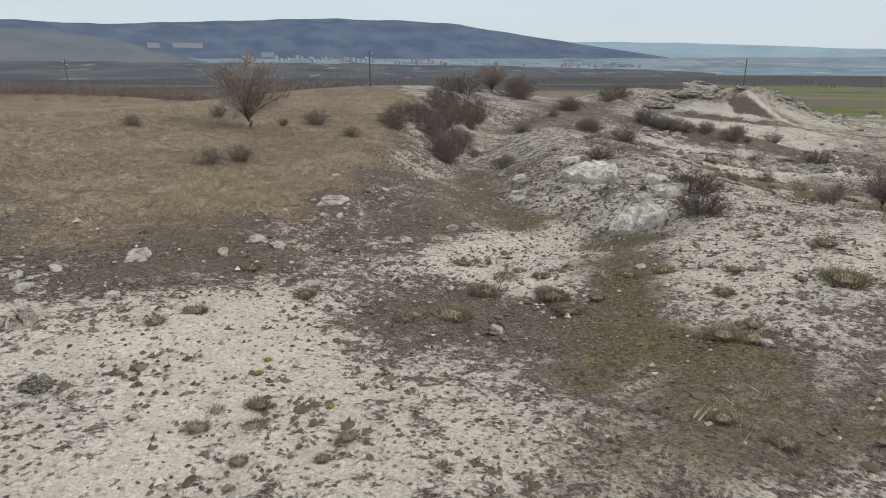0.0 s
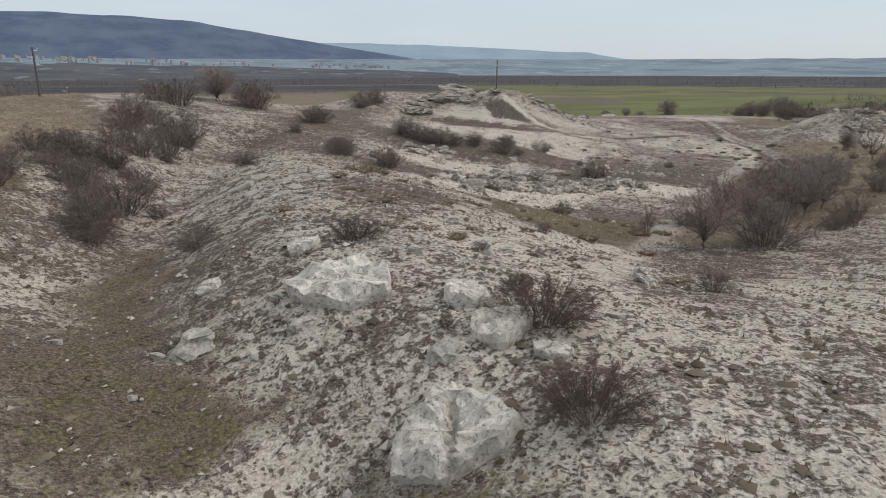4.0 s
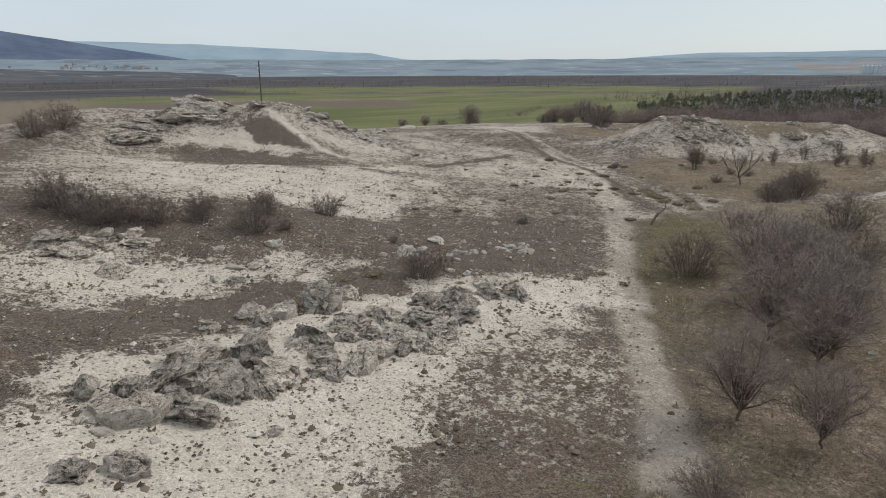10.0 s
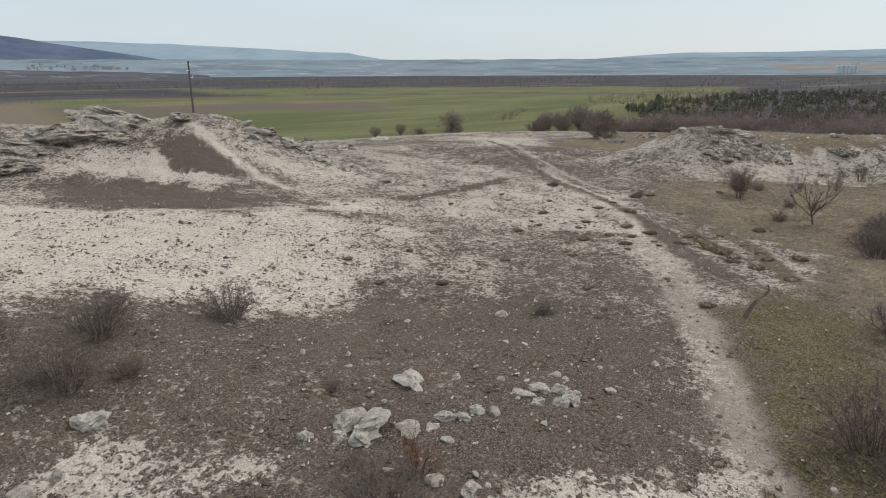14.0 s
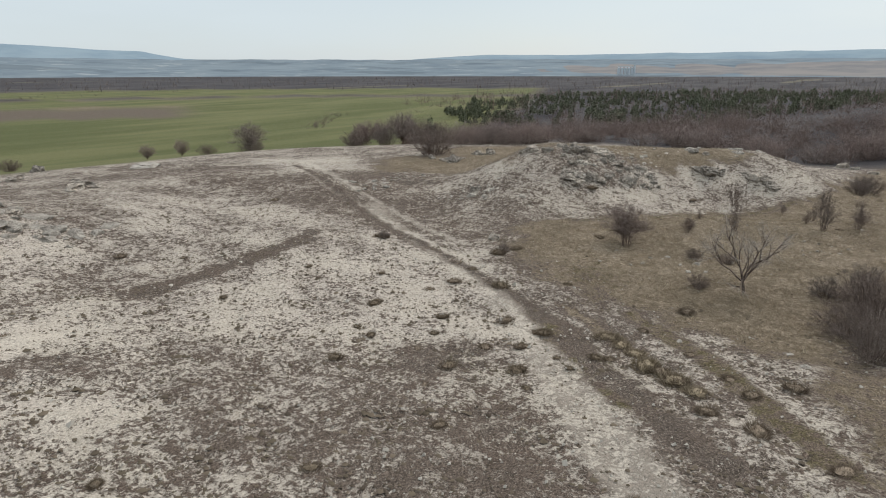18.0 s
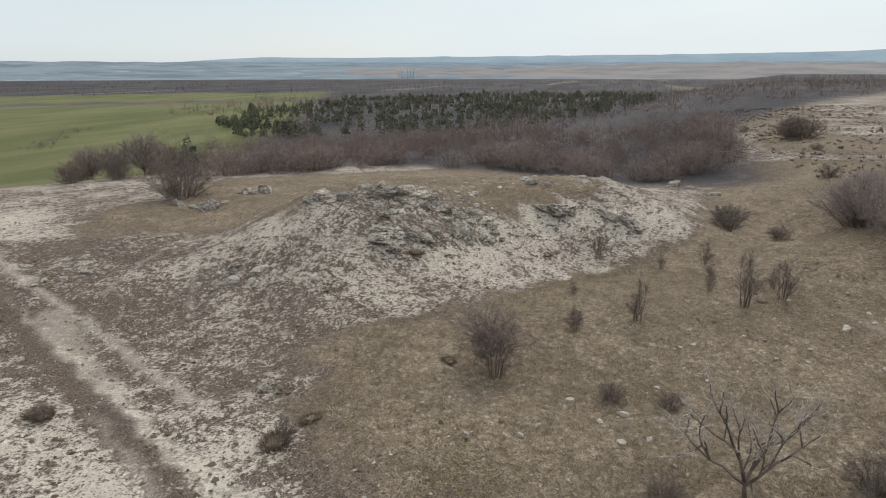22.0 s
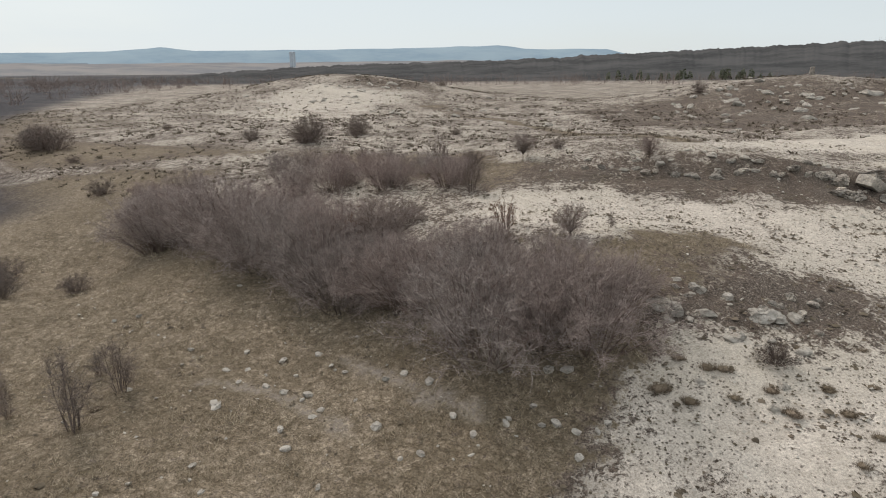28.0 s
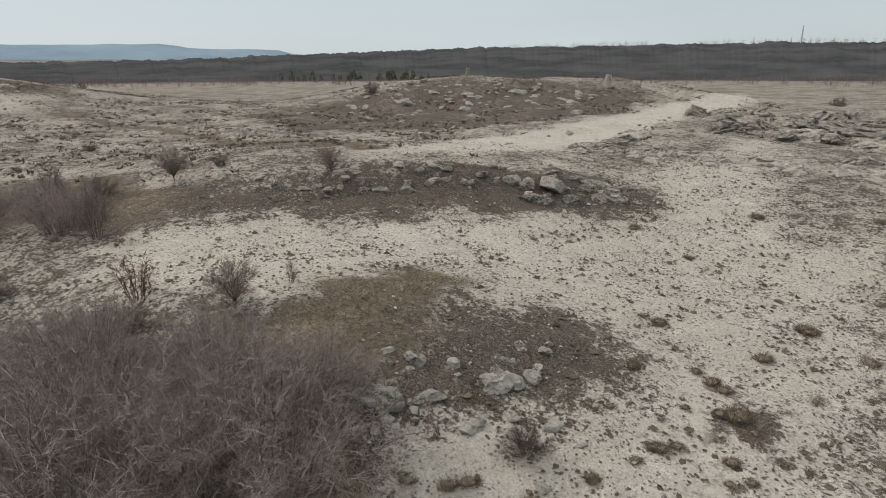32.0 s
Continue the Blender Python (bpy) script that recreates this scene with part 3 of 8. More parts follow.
    paint("straw", 0.85, [(101.3, 100.0), (106.9, 91.3), (116.9, 86.1), (134.3, 68.5), (82.2, 73.5), (83.4, 76.0), (86.2, 82.7), (89.5, 91.6)])
    paint("moss", 0.4, [(102.5, 101.2), (104.7, 95.8), (98.8, 90.5), (93.9, 86.7), (87.5, 85.6), (88.7, 88.0), (94.2, 95.1)])
    paint("straw", 0.88, [(102.9, 100.2), (106.9, 92.9), (116.7, 83.6), (126.1, 76.6), (151.4, 68.7), (147.6, 64.0), (134.9, 62.4), (112.5, 62.2), (95.4, 71.7), (94.1, 96.8)])
    paint("dark", 0.22, [(105.2, 119.0), (113.5, 117.3), (111.2, 107.5), (111.9, 98.2), (109.2, 93.5), (105.8, 94.2), (103.3, 101.6), (106.7, 107.0), (104.5, 113.3)])
    paint("sand", 0.72, [(115.0, 96.1), (122.1, 92.0), (130.4, 92.1), (131.4, 85.7), (129.1, 77.1), (125.2, 78.9), (119.1, 85.5), (110.9, 90.4)])
    paint("sand", 0.58, [(122.2, 117.5), (116.0, 106.2), (118.7, 101.0), (119.9, 91.7), (114.4, 96.0), (111.3, 104.1), (114.8, 113.8)])
    paint("straw", 0.95, [(135.2, 112.7), (136.6, 108.0), (146.2, 102.3), (151.7, 92.9), (133.1, 86.3), (130.6, 84.5), (129.4, 87.1), (124.0, 92.4), (125.8, 94.1), (124.6, 100.4), (120.4, 103.4)])
    paint("straw", 0.8, [(154.4, 70.6), (154.0, 59.5), (141.7, 59.3), (125.2, 62.8), (108.5, 63.3), (100.7, 63.3), (97.1, 66.3), (111.9, 72.9), (125.3, 74.9)])
    paint("straw", 0.75, [(135.0, 63.7), (114.1, 62.8), (102.9, 62.4), (96.6, 61.9), (94.8, 61.4), (93.2, 66.2), (106.8, 87.3), (112.9, 83.4), (115.3, 71.7)])
    paint("sand", 0.85, [(93.5, 65.8), (94.4, 61.4), (93.6, 58.3), (92.4, 56.7), (89.7, 55.8), (87.1, 56.8), (86.3, 61.4)])
    paint("straw", 0.6, [(209.5, 52.4), (163.6, 45.8), (139.8, 38.2), (121.9, 36.1), (111.7, 38.2), (112.9, 46.8), (146.1, 41.2), (162.4, 53.2), (175.5, 61.2)])
    paint("sand", 0.88, [(111.5, 48.6), (109.3, 43.1), (96.0, 41.5), (86.6, 34.4), (85.0, 19.5), (71.8, -4.7), (82.2, 59.2), (86.2, 60.7), (94.0, 60.4), (93.9, 58.4), (92.2, 56.8), (88.4, 53.6), (90.1, 49.1), (94.8, 46.3), (100.8, 54.2)])
    paint("sand", 0.9, [(111.6, 49.1), (109.8, 44.2), (105.2, 41.2), (96.7, 43.9), (95.3, 44.3), (101.5, 54.8), (105.5, 54.2)])
    paint("dark", 0.75, [(113.3, 39.6), (101.7, 35.3), (93.1, 24.8), (88.8, 25.1), (85.9, 30.2), (91.9, 34.3), (100.6, 38.4), (111.2, 42.8)])
    paint("straw", 0.8, [(100.5, 54.7), (98.1, 51.1), (95.0, 46.8), (95.3, 54.2), (94.6, 56.3), (95.0, 57.9), (95.2, 60.5), (93.9, 63.7), (100.5, 66.1), (104.4, 61.5)])
    paint("dark", 0.65, [(93.5, 52.6), (90.5, 50.2), (89.1, 51.5), (91.3, 55.1), (93.3, 56.1)])
    paint("dark", 0.5, [(92.4, 51.7), (88.9, 49.8), (88.3, 52.0), (89.7, 55.2), (95.4, 57.9), (95.6, 56.9)])
    paint("sand", 0.75, [(119.0, 37.4), (106.0, 35.6), (92.4, 18.9), (92.0, 22.6), (105.7, 36.3), (117.6, 39.2)])
    paint("sand", 1.0, [(106.2, 27.8), (105.0, 4.7), (94.0, -13.6), (78.6, -45.4), (68.3, -62.7), (46.0, -154.6), (64.0, -51.4), (79.9, -23.3), (90.3, 3.7), (100.6, 22.7)])
    paint("dark", 0.45, [(152.3, -27.9), (128.8, -45.7), (93.9, -60.6), (79.8, -57.3), (87.2, -34.2), (108.8, -11.0), (126.2, -3.0)])
    paint("straw", 0.5, [(132.0, 8.4), (111.2, 14.3), (107.3, 26.4), (122.4, 21.3)])
    paint("sand", 0.85, [(207.2, 9.1), (221.4, -7.6), (216.7, -17.7), (202.3, -23.3), (194.2, -30.6), (188.7, -9.2), (189.5, 8.9)])
    paint("sand", 0.75, [(212.3, 12.6), (209.5, 0.6), (185.3, -4.7), (165.9, 16.9), (186.1, 20.8)])
    paint("dark", 0.5, [(210.8, -27.3), (207.9, -36.4), (197.5, -42.3), (199.8, -26.5)])
    strip("path", 0.7, 1.0, [(220.1, -17.7), (205.2, -16.5), (197.9, -21.4), (197.2, -28.6)])
    strip("straw", 0.8, 1.4, [(182.7, -23.0), (164.7, -10.4), (145.5, -0.5), (130.6, 8.0), (107.4, 24.6)])
    paint("straw", 0.7, [(167.4, 63.4), (159.8, 54.3), (145.2, 48.7), (143.4, 55.7), (148.8, 63.8), (150.8, 67.8)])
    paint("dark", 0.2, [(106.5, 129.5), (113.0, 114.6), (102.6, 100.7), (96.3, 96.2), (96.9, 104.3), (100.0, 114.8)])
    paint("sand", 0.75, [(113.0, 146.0), (122.1, 138.7), (116.0, 127.8), (107.7, 127.3), (107.3, 135.5)])
    paint("straw", 0.6, [(133.7, 130.8), (141.3, 125.6), (145.3, 113.3), (124.3, 101.2), (129.3, 113.2), (129.5, 123.8)])
    paint("dark", 0.6, [(30.1, 83.5), (32.3, 83.1), (33.2, 80.8), (32.6, 79.1), (29.6, 79.9)])
    paint("dark", 0.7, [(29.1, 76.2), (32.3, 76.6), (38.0, 74.4), (39.7, 72.5), (34.7, 72.6), (31.4, 72.5), (28.8, 73.0)])
    paint("sand", 0.66, [(117.1, 119.7), (111.3, 104.1), (114.4, 96.0), (108.1, 98.8), (103.5, 103.9), (98.6, 102.4), (94.1, 96.9), (94.1, 101.9)])
    paint("dark", 0.75, [(103.7, 119.3), (110.7, 122.7), (116.9, 118.5), (112.0, 115.5), (105.1, 115.0)])
    paint("dark", 0.6, [(109.5, 109.5), (110.3, 107.0), (108.6, 104.4), (107.1, 104.4), (107.4, 107.8)])
    paint("straw", 0.8, [(142.3, 131.7), (145.7, 115.3), (155.2, 103.1), (166.2, 88.6), (164.0, 82.3), (129.9, 92.1), (124.7, 92.3), (123.7, 97.0), (117.9, 103.7), (131.3, 116.9)])
    paint("sand", 0.57, [(58.6, 97.5), (71.2, 89.6), (64.7, 77.8), (62.3, 76.8), (54.0, 88.4)])
    paint("dark", 0.4, [(-2.1, 15.6), (-0.4, 18.5), (1.5, 18.3), (1.5, 16.4), (2.0, 14.8), (0.1, 15.0), (-1.9, 14.8)])
    paint("dark", 0.4, [(-4.7, 31.2), (-1.9, 33.8), (0.2, 30.8), (0.2, 25.9), (-1.2, 22.4), (-3.3, 22.1), (-5.3, 24.6), (-5.9, 26.9)])
    paint("moss", 0.5, [(-1.4, 26.4), (2.8, 33.6), (5.7, 31.9), (5.9, 30.3), (1.4, 28.1), (-0.2, 25.3)])
    paint("dark", 0.75, [(-8.0, 19.2), (-7.1, 20.4), (-5.4, 19.4), (-5.4, 18.4), (-6.4, 17.7), (-7.2, 17.4)])
    paint("sand", 0.9, [(-1.1, 22.0), (1.8, 26.5), (5.0, 29.3), (7.5, 29.1), (4.8, 23.5), (3.6, 20.7), (2.7, 19.1), (1.0, 19.3)])
    paint("sand", 0.9, [(-6.1, 15.4), (-5.0, 17.3), (-3.4, 17.0), (-2.8, 15.0), (-2.7, 13.5), (-5.2, 13.4)])
    paint("moss", 0.75, [(6.6, 28.1), (8.7, 24.6), (7.7, 19.7), (6.3, 17.5), (6.5, 15.9), (7.3, 15.2), (8.0, 13.4), (7.6, 12.2), (3.5, 13.0), (3.8, 15.1), (4.9, 17.3), (5.6, 20.5), (6.1, 26.2)])
    paint("dark", 0.45, [(8.6, 20.2), (10.0, 20.2), (9.1, 17.9), (7.8, 16.5), (7.5, 18.4)])
    paint("sand", 0.7, [(10.7, 26.1), (15.1, 27.8), (34.2, 41.1), (13.4, 18.2), (12.9, 19.9), (11.1, 21.3), (10.1, 22.7)])
    paint("straw", 0.9, [(-10.1, 23.4), (-8.9, 24.2), (-7.5, 26.6), (-4.9, 31.2), (-4.1, 40.2), (-4.7, 52.7), (-12.4, 67.8), (-68.2, 137.6)])
    paint("dark", 0.25, [(10.4, 49.3), (11.8, 50.3), (14.2, 50.9), (17.8, 50.9), (17.6, 48.4), (14.7, 46.4), (12.8, 45.3), (11.7, 42.4), (10.6, 42.6)])
    paint("sand", 0.66, [(16.9, 46.8), (19.9, 48.1), (23.3, 46.9), (25.3, 45.2), (20.3, 39.9), (12.3, 41.8), (13.4, 44.1)])
    paint("moss", 0.6, [(20.9, 54.7), (27.4, 57.7), (27.5, 52.4), (35.8, 55.7), (32.7, 51.2), (27.5, 47.7), (24.9, 47.4), (21.7, 48.5), (19.9, 50.4)])
    paint("sand", 0.85, [(18.6, 63.2), (21.1, 57.7), (24.5, 57.0), (33.5, 60.2), (42.4, 62.8), (51.8, 65.5), (49.2, 69.8), (35.7, 62.9), (26.4, 60.5), (22.6, 61.6), (21.3, 64.9)])
    paint("sand", 0.62, [(8.8, 83.1), (12.7, 71.3), (16.6, 66.4), (19.3, 60.8), (20.5, 53.7), (18.0, 50.4), (16.4, 51.7), (14.4, 58.7), (11.7, 61.5), (9.7, 65.3)])
    paint("dark", 0.8, [(20.9, 68.7), (27.3, 74.0), (34.5, 76.0), (35.9, 73.1), (27.9, 69.5), (23.5, 65.8), (20.6, 65.4)])
    paint("dark", 0.35, [(32.8, 59.3), (46.7, 63.7), (45.6, 60.7), (36.6, 55.3), (33.0, 54.8)])
    paint("sand", 0.9, [(25.2, 81.4), (29.3, 81.3), (30.0, 79.5), (31.6, 76.5), (30.6, 75.8), (26.3, 75.0), (24.6, 75.2)])
    paint("sand", 0.9, [(32.8, 78.5), (35.0, 78.8), (38.2, 77.5), (38.4, 75.8), (36.0, 75.7), (33.0, 76.8)])
    paint("dark", 0.85, [(24.4, 73.4), (31.1, 74.8), (33.8, 76.0), (39.3, 73.8), (40.5, 71.5), (33.8, 72.4), (29.7, 70.7), (24.0, 69.0)])
    paint("dark", 0.62, [(38.8, 83.5), (55.0, 88.2), (63.1, 79.9), (57.5, 72.9), (50.4, 68.7), (40.9, 72.2), (39.9, 77.0), (35.2, 80.7), (33.0, 83.1)])
    paint("sand", 0.96, [(23.9, 67.8), (27.4, 69.0), (33.5, 71.7), (39.3, 70.9), (45.9, 70.0), (49.9, 67.2), (42.6, 63.4), (38.5, 63.2), (33.7, 61.2), (29.3, 61.8), (26.2, 63.1), (23.6, 65.0)])
    paint("sand", 0.52, [(38.0, 63.0), (42.6, 63.4), (43.9, 62.1), (43.0, 59.6), (40.1, 56.8), (37.8, 55.5), (32.9, 59.2), (35.3, 60.9)])
    paint("dark", 0.7, [(73.0, 91.8), (74.9, 91.6), (76.1, 88.9), (74.9, 88.5), (72.9, 90.2)], 0.6)
    paint("sand", 0.62, [(72.4, 98.4), (73.5, 95.3), (72.4, 91.1), (71.2, 87.8), (68.1, 92.7), (69.0, 95.9)])
    paint("sand", 0.7, [(86.4, 139.6), (93.3, 132.2), (88.3, 111.9), (79.6, 109.0), (71.4, 111.0)])
    paint("sand", 0.76, [(73.3, 107.3), (86.6, 107.6), (88.6, 101.6), (85.6, 94.8), (80.7, 87.9), (76.5, 83.9), (77.6, 89.1), (73.8, 93.3), (72.4, 98.4), (67.6, 100.1), (65.7, 100.0), (69.4, 107.2)])
    strip("dark", 0.85, 0.6, [(70.2, 108.8), (72.3, 108.8), (75.0, 108.5), (78.9, 108.5), (84.5, 109.6), (88.4, 110.9)])
    strip("dark", 0.85, 0.7, [(104.1, 124.0), (98.7, 113.7), (90.6, 101.2), (86.9, 95.1), (84.4, 91.0), (81.6, 87.4), (79.1, 84.5), (76.2, 81.9), (74.9, 80.6)])
    strip("path", 0.7, 0.5, [(109.2, 133.0), (102.5, 121.0), (97.4, 110.3), (91.7, 101.0), (88.2, 94.7)])
    paint("sand", 0.56, [(104.5, 119.6), (114.4, 119.8), (111.0, 108.7), (110.3, 104.0), (112.4, 95.8), (109.5, 91.0), (104.7, 95.0), (102.5, 100.2), (96.4, 97.8), (99.4, 103.6), (103.1, 112.5)])
    paint("sand", 0.68, [(120.4, 91.6), (127.0, 84.4), (129.5, 78.1), (126.8, 77.4), (119.6, 86.3), (113.1, 90.9), (114.3, 95.5)])
    paint("sand", 0.68, [(113.4, 110.1), (116.0, 104.7), (115.1, 99.1), (115.6, 95.0), (111.8, 98.9), (110.6, 104.1)])
    paint("straw", 0.9, [(136.5, 130.5), (145.6, 119.9), (155.9, 95.5), (132.6, 84.5), (130.1, 89.0), (125.9, 97.5), (120.1, 106.6), (131.5, 120.9)])
    paint("straw", 0.8, [(110.4, 123.4), (124.2, 130.1), (129.0, 124.6), (129.6, 116.0), (115.3, 105.4), (118.3, 113.0), (116.8, 121.7)])
    paint("dark", 0.75, [(103.9, 119.0), (109.1, 119.8), (115.2, 117.8), (112.5, 113.9), (106.4, 115.2), (103.7, 117.2)])
    strip("moss", 0.6, 0.5, [(104.4, 94.9), (108.0, 90.7), (115.3, 86.0), (124.4, 78.5)])
    paint("straw", 0.7, [(99.0, 55.1), (98.0, 50.0), (95.4, 46.0), (94.1, 46.9), (96.7, 51.6), (95.5, 53.9), (95.1, 55.8), (95.3, 57.0), (95.8, 58.6), (94.5, 59.8), (95.3, 61.6), (96.5, 62.0), (96.5, 58.9)])
    paint("dark", 0.72, [(94.4, 55.4), (91.8, 51.4), (89.2, 50.4), (87.5, 51.9), (88.1, 53.4), (89.9, 55.3), (92.0, 56.1), (93.9, 57.6), (95.1, 58.1), (95.3, 57.0)])
    paint("sand", 0.85, [(93.1, 47.7), (89.0, 48.9), (86.8, 51.6), (85.7, 53.4), (85.5, 58.5), (80.9, 57.2), (73.0, 32.8), (85.0, 36.5)])
    paint("sand", 0.8, [(111.4, 49.6), (106.0, 43.8), (98.8, 41.3), (93.3, 41.6), (93.8, 47.2), (98.3, 48.3), (99.8, 53.4), (102.2, 54.4), (105.5, 53.9)])
    paint("dark", 0.6, [(112.3, 40.8), (104.6, 37.3), (95.8, 32.8), (88.3, 26.4), (85.3, 29.7), (88.3, 33.7), (94.8, 38.3), (103.0, 41.2), (108.7, 42.8)])
    paint("dark", 0.6, [(85.1, 53.4), (83.7, 53.2), (83.6, 54.4), (84.5, 54.8), (85.3, 54.2)], 0.4)
    strip("path", 0.6, 0.25, [(85.7, 50.1), (85.7, 53.4), (85.6, 55.8), (85.5, 57.9)])
    paint("sand", 0.47, [(105.9, 130.6), (112.5, 125.0), (103.7, 108.7), (102.7, 100.2), (95.2, 99.3), (97.1, 107.7), (95.0, 114.3), (95.6, 119.3), (96.7, 138.6), (91.7, 150.0), (99.3, 164.9), (107.6, 143.6)])
    paint("dark", 0.25, [(10.3, 51.0), (12.2, 51.2), (14.7, 50.9), (16.8, 50.1), (15.0, 46.7), (12.8, 45.5), (11.7, 42.4), (10.6, 42.6)])
    paint("sand", 0.92, [(92.9, 65.7), (94.0, 61.8), (93.1, 58.4), (90.4, 56.5), (87.4, 55.5), (86.3, 61.5)])
    paint("sand", 0.72, [(7.3, 22.2), (10.2, 23.9), (16.0, 23.7), (21.4, 22.8), (10.4, 14.4), (6.7, 16.0), (7.2, 18.7)])
    paint("sand", 0.8, [(21.5, 45.2), (25.3, 45.2), (23.4, 42.3), (20.5, 39.9), (16.0, 40.7), (16.1, 42.3), (18.8, 44.3)])
    paint("moss", 0.55, [(60.1, 70.2), (63.8, 68.1), (57.1, 63.8), (48.2, 60.5), (41.9, 56.7), (41.3, 57.1), (47.0, 61.3), (52.6, 65.7)])
    paint("sand", 0.44, [(13.9, 50.0), (15.3, 51.1), (16.6, 52.4), (17.3, 50.9), (17.9, 50.0), (16.8, 46.8), (14.3, 47.5)], 1.2)
    paint("sand", 0.76, [(13.7, 57.3), (17.7, 60.8), (21.2, 57.7), (20.9, 55.0), (18.9, 50.9), (17.6, 50.7), (16.9, 52.4), (15.7, 52.1), (14.2, 51.3), (13.7, 52.1)], 1.2)
    paint("sand", 0.9, [(111.5, 49.1), (108.3, 43.7), (98.5, 38.5), (90.3, 36.5), (88.9, 45.5), (95.3, 43.5), (101.5, 54.9)])
    strip("moss", 0.7, 1.0, [(81.1, 87.2), (78.8, 84.4), (76.5, 82.2), (74.8, 80.9)])
    strip("moss", 0.55, 0.7, [(85.7, 83.9), (81.2, 78.9), (75.6, 75.1), (73.1, 73.4)])
    strip("straw", 0.6, 0.5, [(77.2, 79.1), (81.9, 83.6), (84.9, 87.8)])
    strip("path", 0.6, 0.4, [(94.6, 100.9), (100.7, 111.5), (105.3, 122.1), (113.9, 136.9)])
    strip("path", 0.55, 0.85, [(17.0, 34.6), (21.1, 39.0), (28.9, 47.2), (36.9, 53.5), (51.6, 65.8)])
    strip("path", 0.55, 0.77, [(31.4, 49.9), (35.2, 52.9), (40.0, 56.1), (47.4, 62.6), (58.4, 70.9), (79.6, 87.8)])
    strip("path", 0.55, 0.94, [(49.5, 63.5), (53.8, 67.5), (60.3, 72.1), (70.7, 79.5), (83.8, 91.4), (101.5, 115.3)])
    strip("path", 0.9, 0.7, [(57.8, 126.4), (58.5, 123.9), (59.6, 120.6), (60.5, 116.9), (61.6, 113.8)])
    strip("path", 0.6, 0.5, [(34.7, 108.8), (41.2, 110.3), (45.2, 107.3), (54.3, 104.9), (67.1, 104.7)])
    strip("path", 0.4, 0.2, [(117.1, 121.4), (118.0, 117.7), (113.6, 111.1), (111.7, 101.2), (115.0, 95.7)])
    strip("path", 0.4, 0.2, [(118.0, 117.7), (109.6, 111.2), (103.5, 107.5)])
    strip("path", 0.4, 0.2, [(116.2, 117.0), (107.4, 115.2), (104.8, 114.7)])
    strip("path", 0.7, 0.45, [(85.7, 51.7), (85.5, 55.7), (85.4, 58.0)])
    strip("path", 0.4, 0.3, [(105.1, 65.5), (102.8, 65.7), (100.9, 65.6), (98.5, 65.4)])
    strip("path", 0.35, 0.3, [(105.1, 65.4), (102.5, 65.6), (99.5, 65.3)])
    strip("path", 0.35, 0.3, [(110.3, 70.3), (107.0, 68.8), (102.4, 68.7)])
    strip("path", 0.35, 0.3, [(106.1, 65.5), (103.1, 65.6), (99.9, 65.5), (98.7, 64.9)])
    strip("dark", 0.7, 0.5, [(69.7, 107.9), (72.9, 108.0), (79.1, 108.3), (86.0, 109.1)])
    strip("dark", 0.85, 0.5, [(110.7, 135.2), (100.9, 117.9), (92.4, 103.4), (87.6, 96.2), (85.0, 91.5), (82.9, 87.9), (81.1, 85.4)])
    strip("dark", 0.9, 0.7, [(80.4, 85.9), (78.3, 83.8), (74.6, 80.0), (71.5, 76.8)])
    a[0] = np.maximum(a[0], 0.86 * path)
    a[1:] = a[1:] * (1 - path)
    r = np.hypot(X - 70, Y - 70)
    edge = Y + 0.12 * (X - 100) + 3 * wobble(X, Y, 60, 2)
    bearing = np.degrees(np.arctan2(X - 56, Y - 78))
    run = np.hypot(X - 56, Y - 78) + 6 * wobble(X, Y, 90, 4)
    open_land = smooth(5, 9, bearing) * smooth(0, 4, Y - 150 - 0.37 * (X - 165)) * smooth(164, 168, edge)
    field = open_land * (1 - smooth(470, 476, run))
    field = np.maximum(field, open_land * smooth(505, 512, run) * (1 - smooth(690, 700, run)) * smooth(30, 34, bearing + 0.02 * run))
    plough = open_land * smooth(288, 292, run) * (1 - smooth(366, 370, run)) * (1 - smooth(34, 37, bearing))
    verge = open_land * smooth(368, 371, run) * (1 - smooth(382, 386, run)) * (1 - smooth(34, 37, bearing))
    verge = np.maximum(verge, open_land * smooth(470, 474, run) * (1 - smooth(484, 490, run)))
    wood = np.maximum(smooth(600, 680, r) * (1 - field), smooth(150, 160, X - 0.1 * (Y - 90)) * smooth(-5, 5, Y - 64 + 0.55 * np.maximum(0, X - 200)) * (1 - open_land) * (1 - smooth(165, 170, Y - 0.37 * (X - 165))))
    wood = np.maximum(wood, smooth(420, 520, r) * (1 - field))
    outer = smooth(95, 150, np.hypot((X - 60) / 1.1, Y - 65))
    a[1] = np.maximum(a[1], np.maximum((0.2 + 0.4 * smooth(20, 60, Y)) * outer, 0.9 * verge) * (1 - smooth(0.8, 0.95, a[0])))
    field = field * (1 - verge)
    return tuple(a), (field, wood, plough, path)


ground = build_ground()

